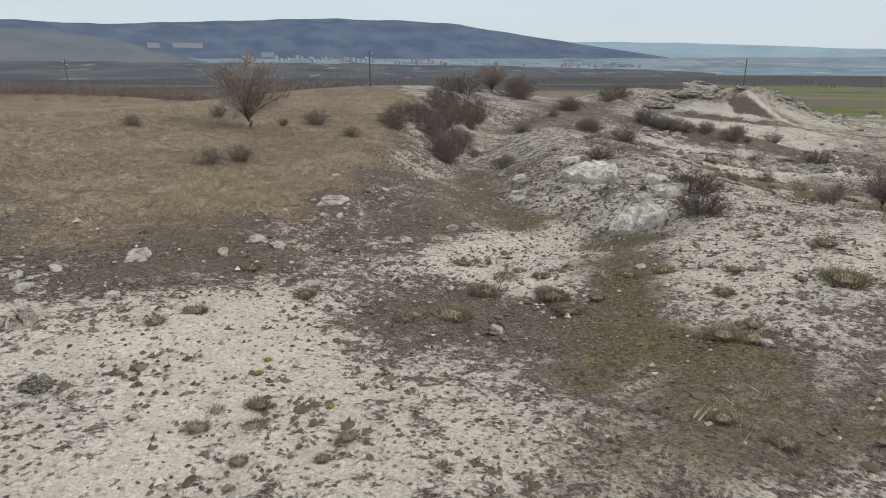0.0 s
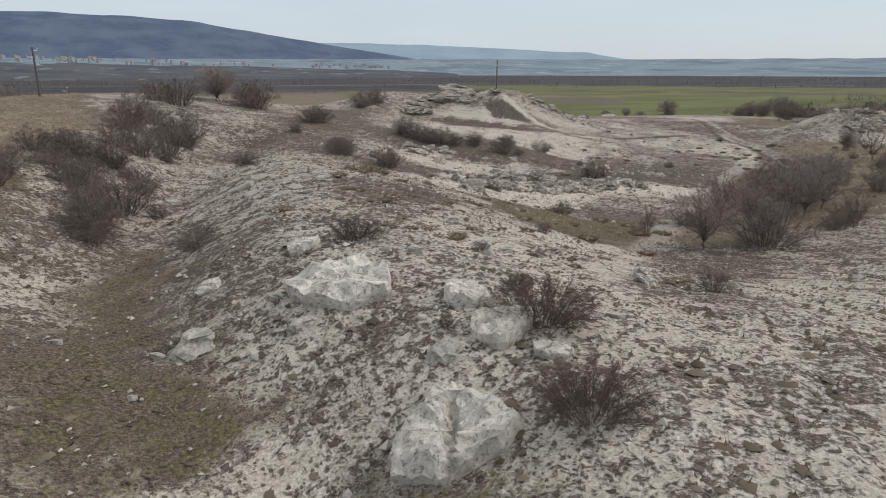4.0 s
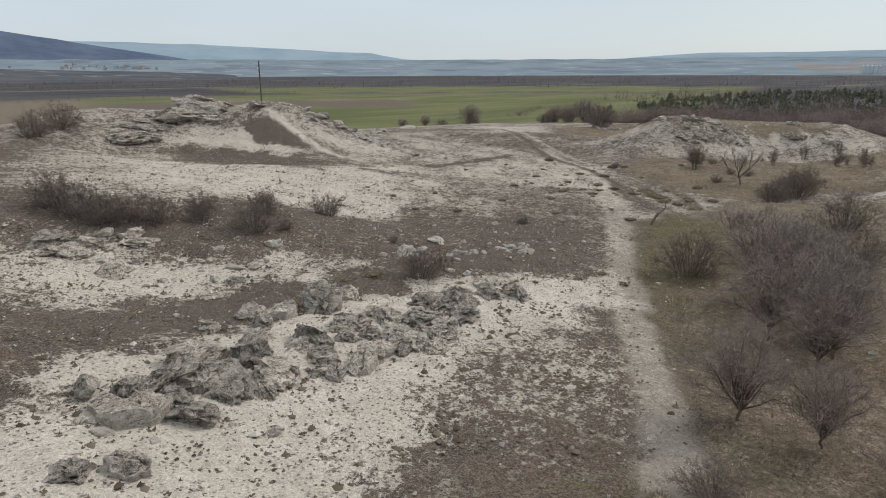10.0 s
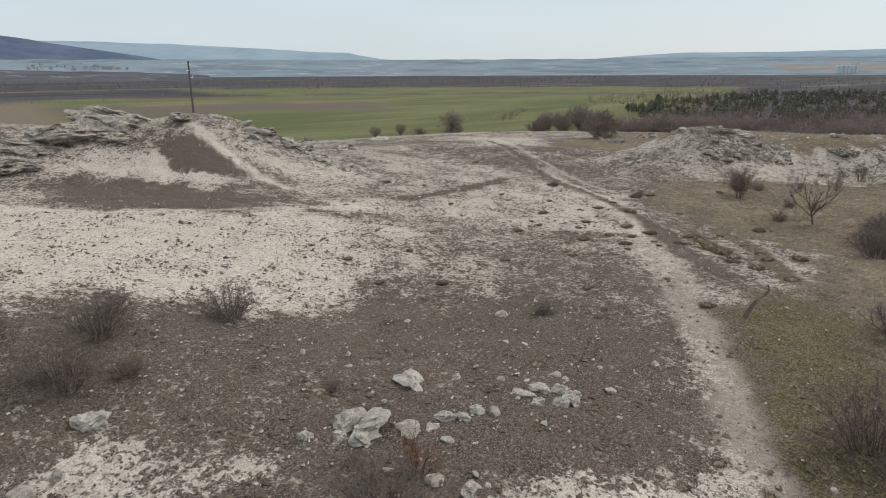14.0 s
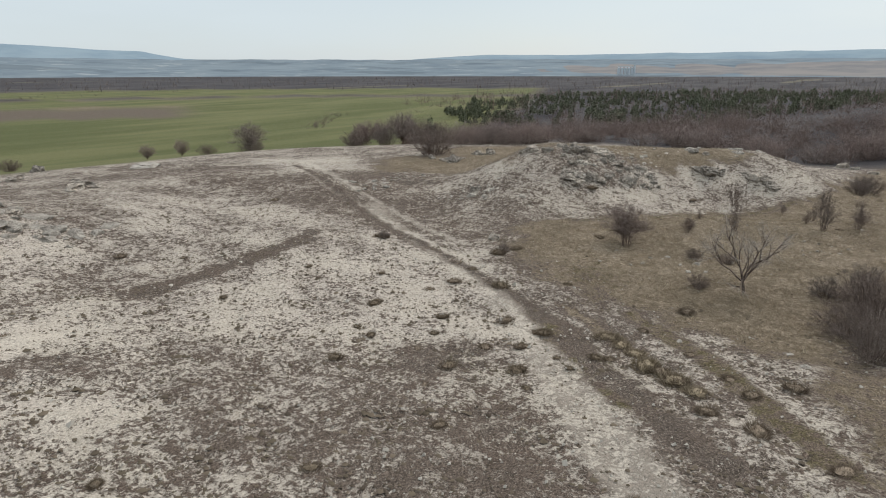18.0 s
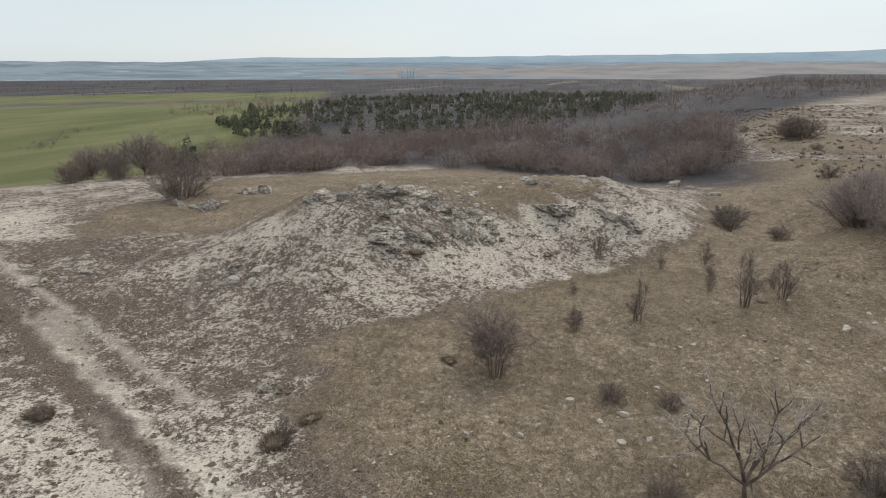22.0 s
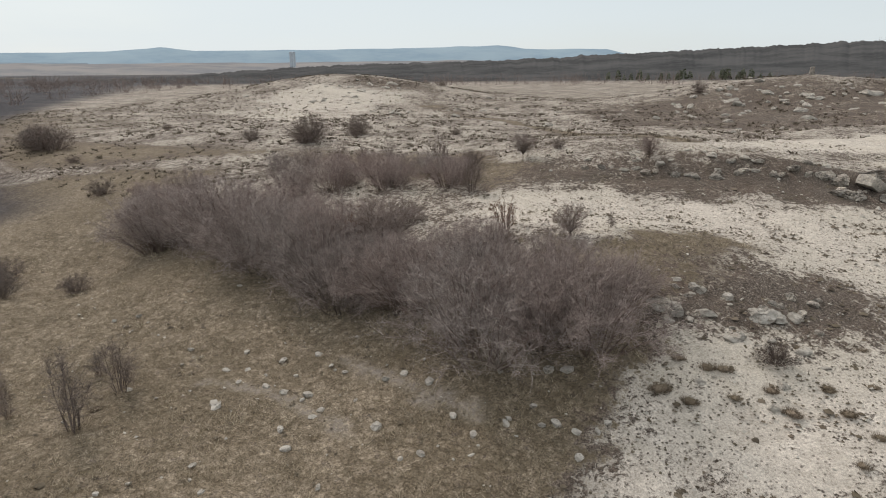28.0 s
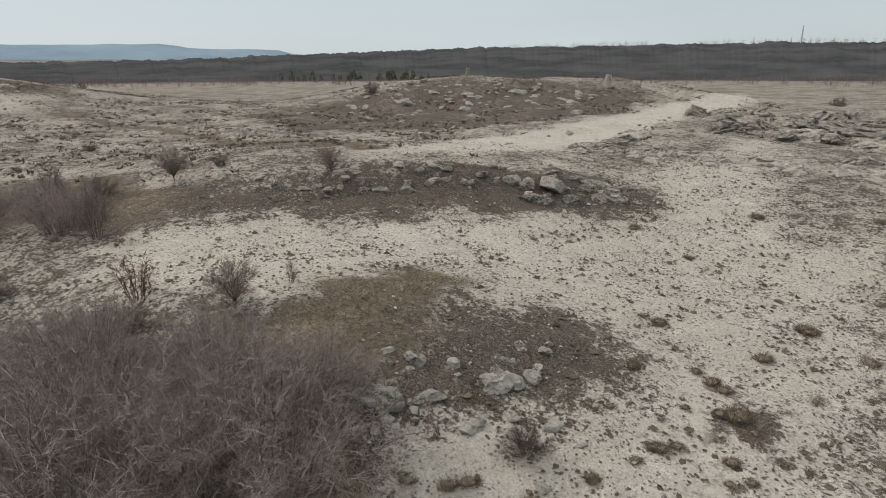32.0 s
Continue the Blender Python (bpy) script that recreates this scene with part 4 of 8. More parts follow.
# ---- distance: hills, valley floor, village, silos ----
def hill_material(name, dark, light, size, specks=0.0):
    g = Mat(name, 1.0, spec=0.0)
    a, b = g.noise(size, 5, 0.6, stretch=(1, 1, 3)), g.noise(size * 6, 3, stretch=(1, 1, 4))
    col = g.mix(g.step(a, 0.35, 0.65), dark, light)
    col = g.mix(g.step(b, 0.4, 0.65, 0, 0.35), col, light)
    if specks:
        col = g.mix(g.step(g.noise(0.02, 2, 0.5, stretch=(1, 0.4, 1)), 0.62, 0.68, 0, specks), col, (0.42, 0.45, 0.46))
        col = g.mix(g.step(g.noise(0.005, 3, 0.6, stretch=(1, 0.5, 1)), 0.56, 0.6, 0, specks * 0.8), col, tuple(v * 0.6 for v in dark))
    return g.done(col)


def hill(name, label, reach, crest, material, rough=0.05, foot=-1.2, depth=0.25, fuzz=0.0):
    """A wooded ridge at that distance: crest holds compass degrees and the elevation in degrees there."""
    az, el = np.array(crest).T
    A = np.arange(az[0], az[-1], 0.12 if fuzz else 0.3)
    E = np.interp(A, az, el)
    rnd = np.random.default_rng(int(reach))
    E = E + rough * np.interp(A, A[::5], rnd.normal(0, 1, len(A[::5]))) + fuzz * rnd.random(len(A))
    rows = 10
    V, n = [], len(A)
    for k in range(rows + 1):
        f = k / rows
        d = reach * (1 - depth * (1 - f))
        fall = np.sin(f * math.pi / 2) ** 1.4
        for a, e in zip(A, E):
            bump = 1 + 0.03 * math.sin(a * 1.3 + k) * math.sin(f * math.pi)
            z = 12 + reach * math.tan(radians(foot + (e - foot) * min(1, fall * bump)))
            V.append((80 + d * math.sin(radians(a)), 75 + d * math.cos(radians(a)), z))
    Q = [(k * n + i, k * n + i + 1, (k + 1) * n + i + 1, (k + 1) * n + i) for k in range(rows) for i in range(n - 1)]
    me = bpy.data.meshes.new(name)
    me.from_pydata(V, [], Q)
    me.polygons.foreach_set("use_smooth", np.ones(len(Q), bool))
    me.materials.append(material)
    return tagged(new(name, me), label, "hill", kind="structure")


# air haze is painted into the far slope colours: farther is bluer and paler
HAZE_BLUE = hill_material("hazed_wooded_slope", (0.086, 0.113, 0.172), (0.125, 0.157, 0.218), 0.006)
PALE_HAZE = hill_material("hazed_farther_slope", (0.235, 0.315, 0.385), (0.29, 0.37, 0.43), 0.003)
NEAR_HAZE = hill_material("hazed_near_slope", (0.125, 0.145, 0.172), (0.155, 0.168, 0.185), 0.006)
VALLEY = hill_material("hazed_valley_floor", (0.17, 0.215, 0.258), (0.235, 0.285, 0.322), 0.006, 0.5)
WOODED = hill_material("bare_wood_slope", (0.058, 0.059, 0.061), (0.1, 0.099, 0.1), 0.02)
# pinkish bare soil, greyed by distance haze put into the colour
FIELDS = hill_material("hazed_pink_fields", (0.20, 0.205, 0.22), (0.29, 0.275, 0.27), 0.006)
hill("hill_main", "long wooded mountain with a flat top, hazed blue", 4000,
     [(-75, 2.6), (-50, 3.0), (-34, 3.35), (-29, 3.25), (-22.5, 3.6), (-12, 4.07), (-4.4, 3.95), (0, 3.65), (3, 3.15), (6, 2.7), (10, 2.08), (14.7, 1.38), (18.4, 0.8), (22, 0.2)], HAZE_BLUE, 0.008)
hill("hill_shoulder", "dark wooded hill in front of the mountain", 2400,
     [(-75, 2.6), (-50, 3.1), (-34, 2.7), (-31, 2.4), (-28, 1.95), (-25, 1.0), (-21, 0.2)], NEAR_HAZE, 0.03)
# the dark wood tone here also carries some painted bluish haze
hill("wooded_foot", "dark wooded flats at the mountain foot", 2100, [(-75, 0.5), (-30, 0.45), (-11, 0.4), (5, 0.15), (15, -0.1), (21, -0.4)], hill_material("hazed_flat_wood", (0.085, 0.092, 0.108), (0.125, 0.13, 0.14), 0.008, 0.25), 0.03, foot=-0.6, depth=0.5)
hill("hill_north", "pale hazy table hill", 4600, [(4, 1.9), (10, 2.2), (19, 2.05), (26, 1.73), (30, 1.5), (33, 1.4), (36, 0.9), (41, 0.6)], PALE_HAZE, 0.015)
hill("hill_east", "far ridge hazed pale blue", 4600,
     [(48, 0.6), (54, 0.8), (61, 1.25), (69, 1.22), (77, 1.34), (87, 1.38), (97, 1.43), (105, 1.46), (111, 1.6), (115, 1.93), (117.5, 1.68), (129, 1.78), (137, 1.9), (142.8, 2.03), (145, 1.73), (152, 1.62), (153.6, 1.2), (158, 0.7)], PALE_HAZE, 0.015)
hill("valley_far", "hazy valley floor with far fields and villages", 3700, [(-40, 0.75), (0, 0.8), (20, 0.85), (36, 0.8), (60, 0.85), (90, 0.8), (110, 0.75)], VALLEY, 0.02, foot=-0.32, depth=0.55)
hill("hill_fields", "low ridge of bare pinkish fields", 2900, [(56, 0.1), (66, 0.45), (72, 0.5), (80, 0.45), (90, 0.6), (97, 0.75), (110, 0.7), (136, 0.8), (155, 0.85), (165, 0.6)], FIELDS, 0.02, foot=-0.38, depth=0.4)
hill("wood_south", "brown bare woodland on a long rise", 900,
     [(108, -0.6), (116, -0.3), (123, 0.2), (132, 0.6), (143, 0.8), (153, 1.2), (167, 1.68), (182, 1.8), (194, 1.85), (200, 1.6), (215, 1.5), (240, 1.7)], WOODED, 0.045, foot=-0.6, depth=0.5, fuzz=0.10)
hill("wood_west", "brown bare woodland and scrub", 700, [(240, 1.5), (262, 1.0), (282, 0.6), (296, 0.0)], WOODED, 0.03, depth=0.4, fuzz=0.2)


def box(bm, x0, y0, z0, x1, y1, z1):
    m = Matrix.Translation(((x0 + x1) / 2, (y0 + y1) / 2, (z0 + z1) / 2)) @ Matrix.Diagonal((x1 - x0, y1 - y0, z1 - z0, 1))
    return bmesh.ops.create_cube(bm, size=1, matrix=m)["verts"]


def part(name, bm, material, parent=None, label=""):
    me = bpy.data.meshes.new(name)
    bm.to_mesh(me)
    bm.free()
    me.materials.append(material)
    ob = new(name, me)
    ob.parent = parent
    return tagged(ob, label)


def plaster(name, c):
    g = Mat(name, 0.9)
    return g.done(g.mix(g.noise(0.7), tuple(v * 0.85 for v in c), c))


WHITE, TILE, STEEL, CONCRETE = plaster("white_plaster", (0.36, 0.385, 0.415)), plaster("red_tiles", (0.30, 0.20, 0.17)), plaster("galvanised_steel", (0.55, 0.6, 0.65)), plaster("weathered_concrete", (0.12, 0.115, 0.105))


def house(w, d, h, roof):
    ob = new("house")
    bm = bmesh.new()
    box(bm, -w / 2, -d / 2, -6, w / 2, d / 2, h)
    part("wall", bm, WHITE, ob)
    bm = bmesh.new()
    v = [bm.verts.new(p) for p in ((-w / 2 - .4, -d / 2 - .4, h), (w / 2 + .4, -d / 2 - .4, h), (w / 2 + .4, d / 2 + .4, h), (-w / 2 - .4, d / 2 + .4, h), (-w / 2, 0, h + roof), (w / 2, 0, h + roof))]
    for f in ((0, 1, 5, 4), (2, 3, 4, 5), (1, 2, 5), (3, 0, 4), (3, 2, 1, 0)):
        bm.faces.new([v[i] for i in f])
    part("roof", bm, TILE, ob)
    return tagged(ob, "small white far house with a red roof", "house", "village houses")


def polar(a, r, e):
    return 80 + r * math.sin(radians(a)), 75 + r * math.cos(radians(a)), 12 + r * math.tan(radians(e))


rnd = random.Random(5)
first = house(14, 10, 7, 3)
first.matrix_basis = pose(*polar(-11, 2300, 0.7), 0, 0, 20)
for k in range(95):
    a = rnd.choice([rnd.uniform(-13, 9), rnd.uniform(-12, -2), rnd.uniform(-21, -9), rnd.uniform(8, 15)])
    e = 0.62 - 0.022 * (a + 11) + rnd.uniform(-0.12, 0.2)
    copy_thing(first, pose(*polar(a, rnd.uniform(2250, 2450), e), 0, 0, rnd.uniform(0, 180)) @ Matrix.Scale(rnd.uniform(0.45, 0.95), 4))
for a, e, w in ((-26.5, 1.72, 2.6), (-24.3, 1.75, 4.5), (-23.4, 1.72, 3.5), (-17.6, 1.05, 3.0), (13.5, 0.02, 2.4), (14.1, 0.0, 1.8)):
    block = house(14 * w, 14, 10, 0.6)
    tagged(block, "long white far building on the slope", "building", "far buildings")
    block.matrix_basis = pose(*polar(a, 2300, e), 0, 0, -a)
for a, e, w, h in ((-169.5, 1.12, 20, 6), (-166.5, 1.1, 16, 6), (-161.5, 1.12, 30, 7), (-164, 1.08, 14, 5)):
    block = house(w, 14, h, 0.5)
    tagged(block, "long pale far industrial hall", "building", "far halls")
    block.matrix_basis = pose(*polar(a, 780, e), 0, 0, -a)


def silos():
    ob = new("grain_silos")
    for k in range(5):
        bm = bmesh.new()
        bmesh.ops.create_cone(bm, cap_ends=True, segments=20, radius1=4, radius2=4, depth=22, matrix=Matrix.Translation((k * 9 - 18, 0, 8)))
        bmesh.ops.create_cone(bm, cap_ends=True, segments=20, radius1=4.3, radius2=0.6, depth=2.6, matrix=Matrix.Translation((k * 9 - 18, 0, 20.3)))
        part("silo", bm, STEEL, ob)
    bm = bmesh.new()
    box(bm, 22, -3, -3, 27, 3, 29)
    part("elevator_tower", bm, STEEL, ob)
    bm = bmesh.new()
    box(bm, -22, -0.8, 22, 25, 0.8, 24)
    part("conveyor", bm, STEEL, ob)
    ob.matrix_basis = pose(*polar(73, 1900, -0.45), 0, 0, -73)
    return tagged(ob, "grey steel grain silos with an elevator tower", "silo")


silos()
tower = house(9, 9, 26, 1)
tower.matrix_basis = pose(*polar(125, 1500, 0.6), 0, 0, 10)
tower.name = "tower_block"
for piece in tower.children:
    piece.data.materials[0] = STEEL
tagged(tower, "pale far tower block over the woods", "building", "far buildings")
bm = bmesh.new()
bmesh.ops.create_cone(bm, cap_ends=True, segments=8, radius1=1.1, radius2=0.5, depth=26, matrix=Matrix.Translation((0, 0, 13)))
mast = part("radio_mast", bm, STEEL)
mast.matrix_basis = pose(*polar(-166.3, 780, 1.2))
tagged(mast, "slim grey radio mast by the far halls", "mast")


def power_pole(x, y, h):
    z = float(height(np.array(x), np.array(y)))
    ob = new("power_pole")
    bm = bmesh.new()
    bmesh.ops.create_cone(bm, cap_ends=True, segments=10, radius1=0.15, radius2=0.1, depth=h + 0.4, matrix=Matrix.Translation((0, 0, h / 2 - 0.2)))
    part("pole", bm, CONCRETE, ob)
    for k, (zz, w) in enumerate(((h - 0.35, 0.5), (h - 1.1, 0.75), (h - 1.9, 0.6))):
        bm = bmesh.new()
        s = (-1) ** k
        box(bm, min(0, s * w), -0.05, zz - 0.05, max(0, s * w), 0.05, zz + 0.05)
        part("crossarm", bm, STEEL, ob)
        bm = bmesh.new()
        bmesh.ops.create_cone(bm, cap_ends=True, segments=8, radius1=0.09, radius2=0.06, depth=0.26, matrix=Matrix.Translation((s * w, 0, zz + 0.17)))
        part("insulator", bm, WHITE, ob)
    ob.matrix_basis = pose(x, y, z, 0, 0, 35)
    return tagged(ob, "weathered concrete power pole with short staggered crossarms", "pole", "power poles")


power_pole(63, 139.2, 9.5)
power_pole(-12.6, 107.2, 5.6)
power_pole(-23, 190, 10)
power_pole(-110, 189, 10)

# ---- kinds of plants and stones ----
class Twigs:
    """Collects thin tapering prisms and spikes in one mesh."""

    def __init__(self):
        self.v, self.f = [], []

    def tube(self, p, q, r0, r1):
        d = (q - p).normalized()
        u = d.orthogonal().normalized()
        w = d.cross(u)
        n = len(self.v)
        for c, r in ((p, r0), (q, r1)):
            for k in range(3):
                a = k * 2.0944
                self.v.append(c + (u * math.cos(a) + w * math.sin(a)) * r)
        self.f += [(n + k, n + (k + 1) % 3, n + 3 + (k + 1) % 3, n + 3 + k) for k in range(3)]

    def spike(self, p, q, r):
        d = (q - p).normalized()
        u = d.orthogonal().normalized()
        w = d.cross(u)
        n = len(self.v)
        self.v += [p + u * r, p - u * r * 0.5 + w * r * 0.87, p - u * r * 0.5 - w * r * 0.87, q]
        self.f += [(n, n + 1, n + 3), (n + 1, n + 2, n + 3), (n + 2, n, n + 3)]

    def sliver(self, p, q, r, turn):
        d = (q - p).normalized()
        u = d.orthogonal().normalized()
        u = u * math.cos(turn) + d.cross(u) * math.sin(turn)
        n = len(self.v)
        self.v += [p + u * r, p - u * r, q]
        self.f.append((n, n + 1, n + 2))

    def mesh(self, name, material):
        me = bpy.data.meshes.new(name)
        me.from_pydata(self.v, [], self.f)
        me.materials.append(material)
        return me


def jitter(rnd, s):
    return Vector((rnd.gauss(0, s), rnd.gauss(0, s), rnd.gauss(0, s)))


def woody(name, seed, stems, spread, limbs, twigs, thick, trunk=0.0, bark=None, fine=None, droop=0.0, low=0.0, reach=1.0, fat=0.42):
    """A leafless plant one metre high: stems fan out into a dome and fork into limbs and fine twigs."""
    rnd = random.Random(seed)
    wood, brush = Twigs(), Twigs()
    base = Vector((0, 0, 0))
    if trunk:
        p = base - Vector((0, 0, 0.03))
        for k in range(3):
            q = Vector((rnd.gauss(0, 0.02), rnd.gauss(0, 0.02), trunk * (k + 1) / 3))
            wood.tube(p, q, thick * (2.6 - 0.3 * k), thick * (2.3 - 0.3 * k))
            p = q
        base = p
    for s in range(stems):
        a = (s * 0.618 + rnd.random() * 0.25) * math.tau
        lean = spread * math.sqrt((s + 0.5) / stems) * rnd.uniform(0.85, 1.1)
        share = lean / max(spread, 0.01)
        top = (1 - base.z) * rnd.uniform(0.8, 1.0) * math.sqrt(max(0.05, 1 - 0.86 * min(1, share) ** 2))
        side = Vector((math.cos(a), math.sin(a), 0))
        start = base + side * (0.35 * lean if not trunk else 0) + Vector((0, 0, -0.04 if not trunk else -trunk * 0.35 * rnd.random()))
        end = base + side * lean + Vector((0, 0, top - droop * lean))
        pts = [start]
        for k in range(1, 5):
            f = k / 4
            mid = start.lerp(end, f) + Vector((0, 0, 0.07 * math.sin(f * math.pi))) + jitter(rnd, 0.024)
            pts.append(mid)
        for k in range(4):
            wood.tube(pts[k], pts[k + 1], thick * (1.25 - 0.28 * k), thick * (0.97 - 0.28 * k) + 0.0008)
        for l in range(limbs):
            f = rnd.uniform(0.1 + low, 1.0)
            k = min(3, int(f * 4))
            p = pts[k].lerp(pts[k + 1], f * 4 - k)
            out = (pts[k + 1] - pts[k]).normalized()
            d = (out * 0.6 + side * 0.25 + jitter(rnd, 0.55) + Vector((0, 0, 0.15))).normalized()
            ln = rnd.uniform(0.13, 0.28) * (1.15 - 0.45 * f) * reach
            q = p + d * ln * 0.55
            e = q + (d + jitter(rnd, 0.28)).normalized() * ln * 0.5
            brush.spike(p, q.lerp(e, 0.9), thick * 0.5)
            for t in range(twigs):
                g = rnd.uniform(0.15, 1.0)
                s0 = p.lerp(q, g) if rnd.random() < 0.5 else q.lerp(e, g * 0.8)
                s1 = s0 + (d * 0.6 + jitter(rnd, 0.6) + Vector((0, 0, 0.15))).normalized() * rnd.uniform(0.06, 0.16) * reach
                brush.sliver(s0, s1, thick * fat, rnd.uniform(0, 3.14))
    return wood.mesh("trunk", bark or BARK), brush.mesh("crown", fine or TWIG)


RUST = twig_material("rusty_twigs", (0.12, 0.06, 0.04), (0.20, 0.11, 0.075))


def forked(seed, trunk, depth, thick, crook, spread, fine, bark=None, twigs=10):
    """A leafless tree one metre high: a crooked trunk that forks again and again into boughs and twigs."""
    rnd = random.Random(seed)
    wood, brush = Twigs(), Twigs()

    def grow(p, d, ln, r, level):
        for k in range(3):
            d = (d + jitter(rnd, crook) + Vector((0, 0, 0.09))).normalized()
            q = p + d * ln / 3
            if level < depth:
                wood.tube(p, q, r * (1 - 0.13 * k), r * (0.87 - 0.13 * k))
            else:
                brush.spike(p, q + d * ln * 0.1, r * 0.9)
            p = q
            if level < depth and k < 2 and level and rnd.random() < 0.7:
                grow(p, (d + jitter(rnd, spread)).normalized(), ln * rnd.uniform(0.55, 0.8), r * 0.6, level + 1)
            if level >= depth - 1:
                for t in range(twigs):
                    a = p + d * ln * rnd.uniform(-0.3, 0.05)
                    brush.sliver(a, a + (d * 0.7 + jitter(rnd, 0.6)).normalized() * rnd.uniform(0.05, 0.13), max(0.0014, r * 0.35), rnd.uniform(0, 3.14))
        if level < depth:
            for k in range(4 if level == 0 else 2):
                a = (k + rnd.random() * 0.6) * math.tau / (4 if level == 0 else 2)
                side = Vector((math.cos(a), math.sin(a), rnd.uniform(-0.1, 0.35)))
                grow(p, (d * 0.75 + side * spread + jitter(rnd, 0.2)).normalized(), ln * rnd.uniform(0.62, 0.85) if level else 0.34, r * 0.68, level + 1)

    grow(Vector((0, 0, -0.04)), Vector((0, 0, 1)), trunk, thick, 0)
    top = max(v.z for v in brush.v)
    for t in (wood, brush):
        t.v = [v / top for v in t.v]
    return wood.mesh("trunk", bark or BARK), brush.mesh("crown", fine)


KINDS = {
    "shrub": ([woody("shrub", s, 44, 0.72, 10, 13, 0.0065, droop=0.06, fine=BRUSH, fat=0.34, reach=1.1) for s in (1, 2, 3, 4)], "leafless thorny brown shrub on the heath", "shrub", "heath shrubs"),
    "low": ([woody("low", s, 70, 1.0, 12, 18, 0.006, droop=0.05, fine=DARK_BRUSH, fat=0.26) for s in (11, 12)], "low spreading dark twiggy shrub", "shrub", "low shrubs"),
    "sapling": ([woody("sapling", s, 9, 0.26, 15, 13, 0.0075, low=0.1, fine=BRUSH, fat=0.25, reach=1.15) for s in (21, 22, 23)], "thin leafless sapling in dry grass", "sapling", "meadow saplings"),
    "tree": ([woody("tree", s, 26, 0.5, 15, 15, 0.0068, trunk=0.16, fat=0.26, reach=1.1) for s in (31, 32, 33)], "small leafless tree with a short forked trunk", "tree", "bare trees"),
    "thicket": ([woody("thicket", s, 66, 0.84, 12, 13, 0.0052, low=0.04, reach=1.15, droop=0.08, fine=HAZEL, fat=0.26) for s in (41, 42, 43)], "dense leafless grey-brown thicket bush", "bush", "thicket bushes"),
    "wood": ([woody("wood", s, 40, 0.85, 8, 12, 0.006, low=0.05, reach=1.1, droop=0.1, fine=HAZEL, fat=0.3) for s in (71, 72)], "rounded leafless red-brown bush at the wood's edge", "bush", "wood edge bushes"),
    "dead": ([forked(s, 0.22, 4, 0.022, 0.17, 0.42, SILVER, twigs=3) for s in (51, 54)], "dead silvery tree with broken bare boughs", "tree", "dead trees"),
    "bough": ([woody("bough", s, 16, 0.9, 9, 4, 0.008, trunk=0.05, bark=SILVER, fine=SILVER, droop=0.25) for s in (53,)], "bleached dead boughs at the thicket edge", "dead branch", "dead boughs"),
    "rusty": ([woody("rusty", s, 14, 0.45, 9, 6, 0.010, fine=RUST) for s in (61,)], "reddish leafless young oak shrub", "shrub", "rusty shrubs"),
}
LAND_RND = random.Random(77)


def ground_z(x, y):
    return float(height(np.array(x), np.array(y)))


def slope(x, y):
    """The turn that lays a flat thing onto the ground there."""
    n = Vector((ground_z(x - 0.4, y) - ground_z(x + 0.4, y), ground_z(x, y - 0.4) - ground_z(x, y + 0.4), 0.8)).normalized()
    return Vector((0, 0, 1)).rotation_difference(n).to_matrix().to_4x4()


def plant(kind, x, y, h, turn=None):
    meshes, label, category, group = KINDS[kind]
    stems, twigs = LAND_RND.choice(meshes)
    ob = new({"low": "low_shrub", "thicket": "thicket_bush", "wood": "edge_bush", "dead": "dead_tree", "bough": "dead_bough", "rusty": "young_oak"}.get(kind, kind))
    for name, me in (("trunk", stems), ("crown", twigs)):
        p = new(name, me)
        p.parent = ob
    w = h * LAND_RND.uniform(0.9, 1.25) * (1.15 if kind in ("shrub", "low") else 1.0)
    ob.matrix_basis = pose(x, y, ground_z(x, y) - 0.03, 0, 0, LAND_RND.uniform(0, 360)) @ Matrix.Diagonal((w, w, h, 1))
    size = "waist-high " if h < 1.2 else "man-high " if h < 2.4 else "tall "
    return tagged(ob, size + label, category, group)


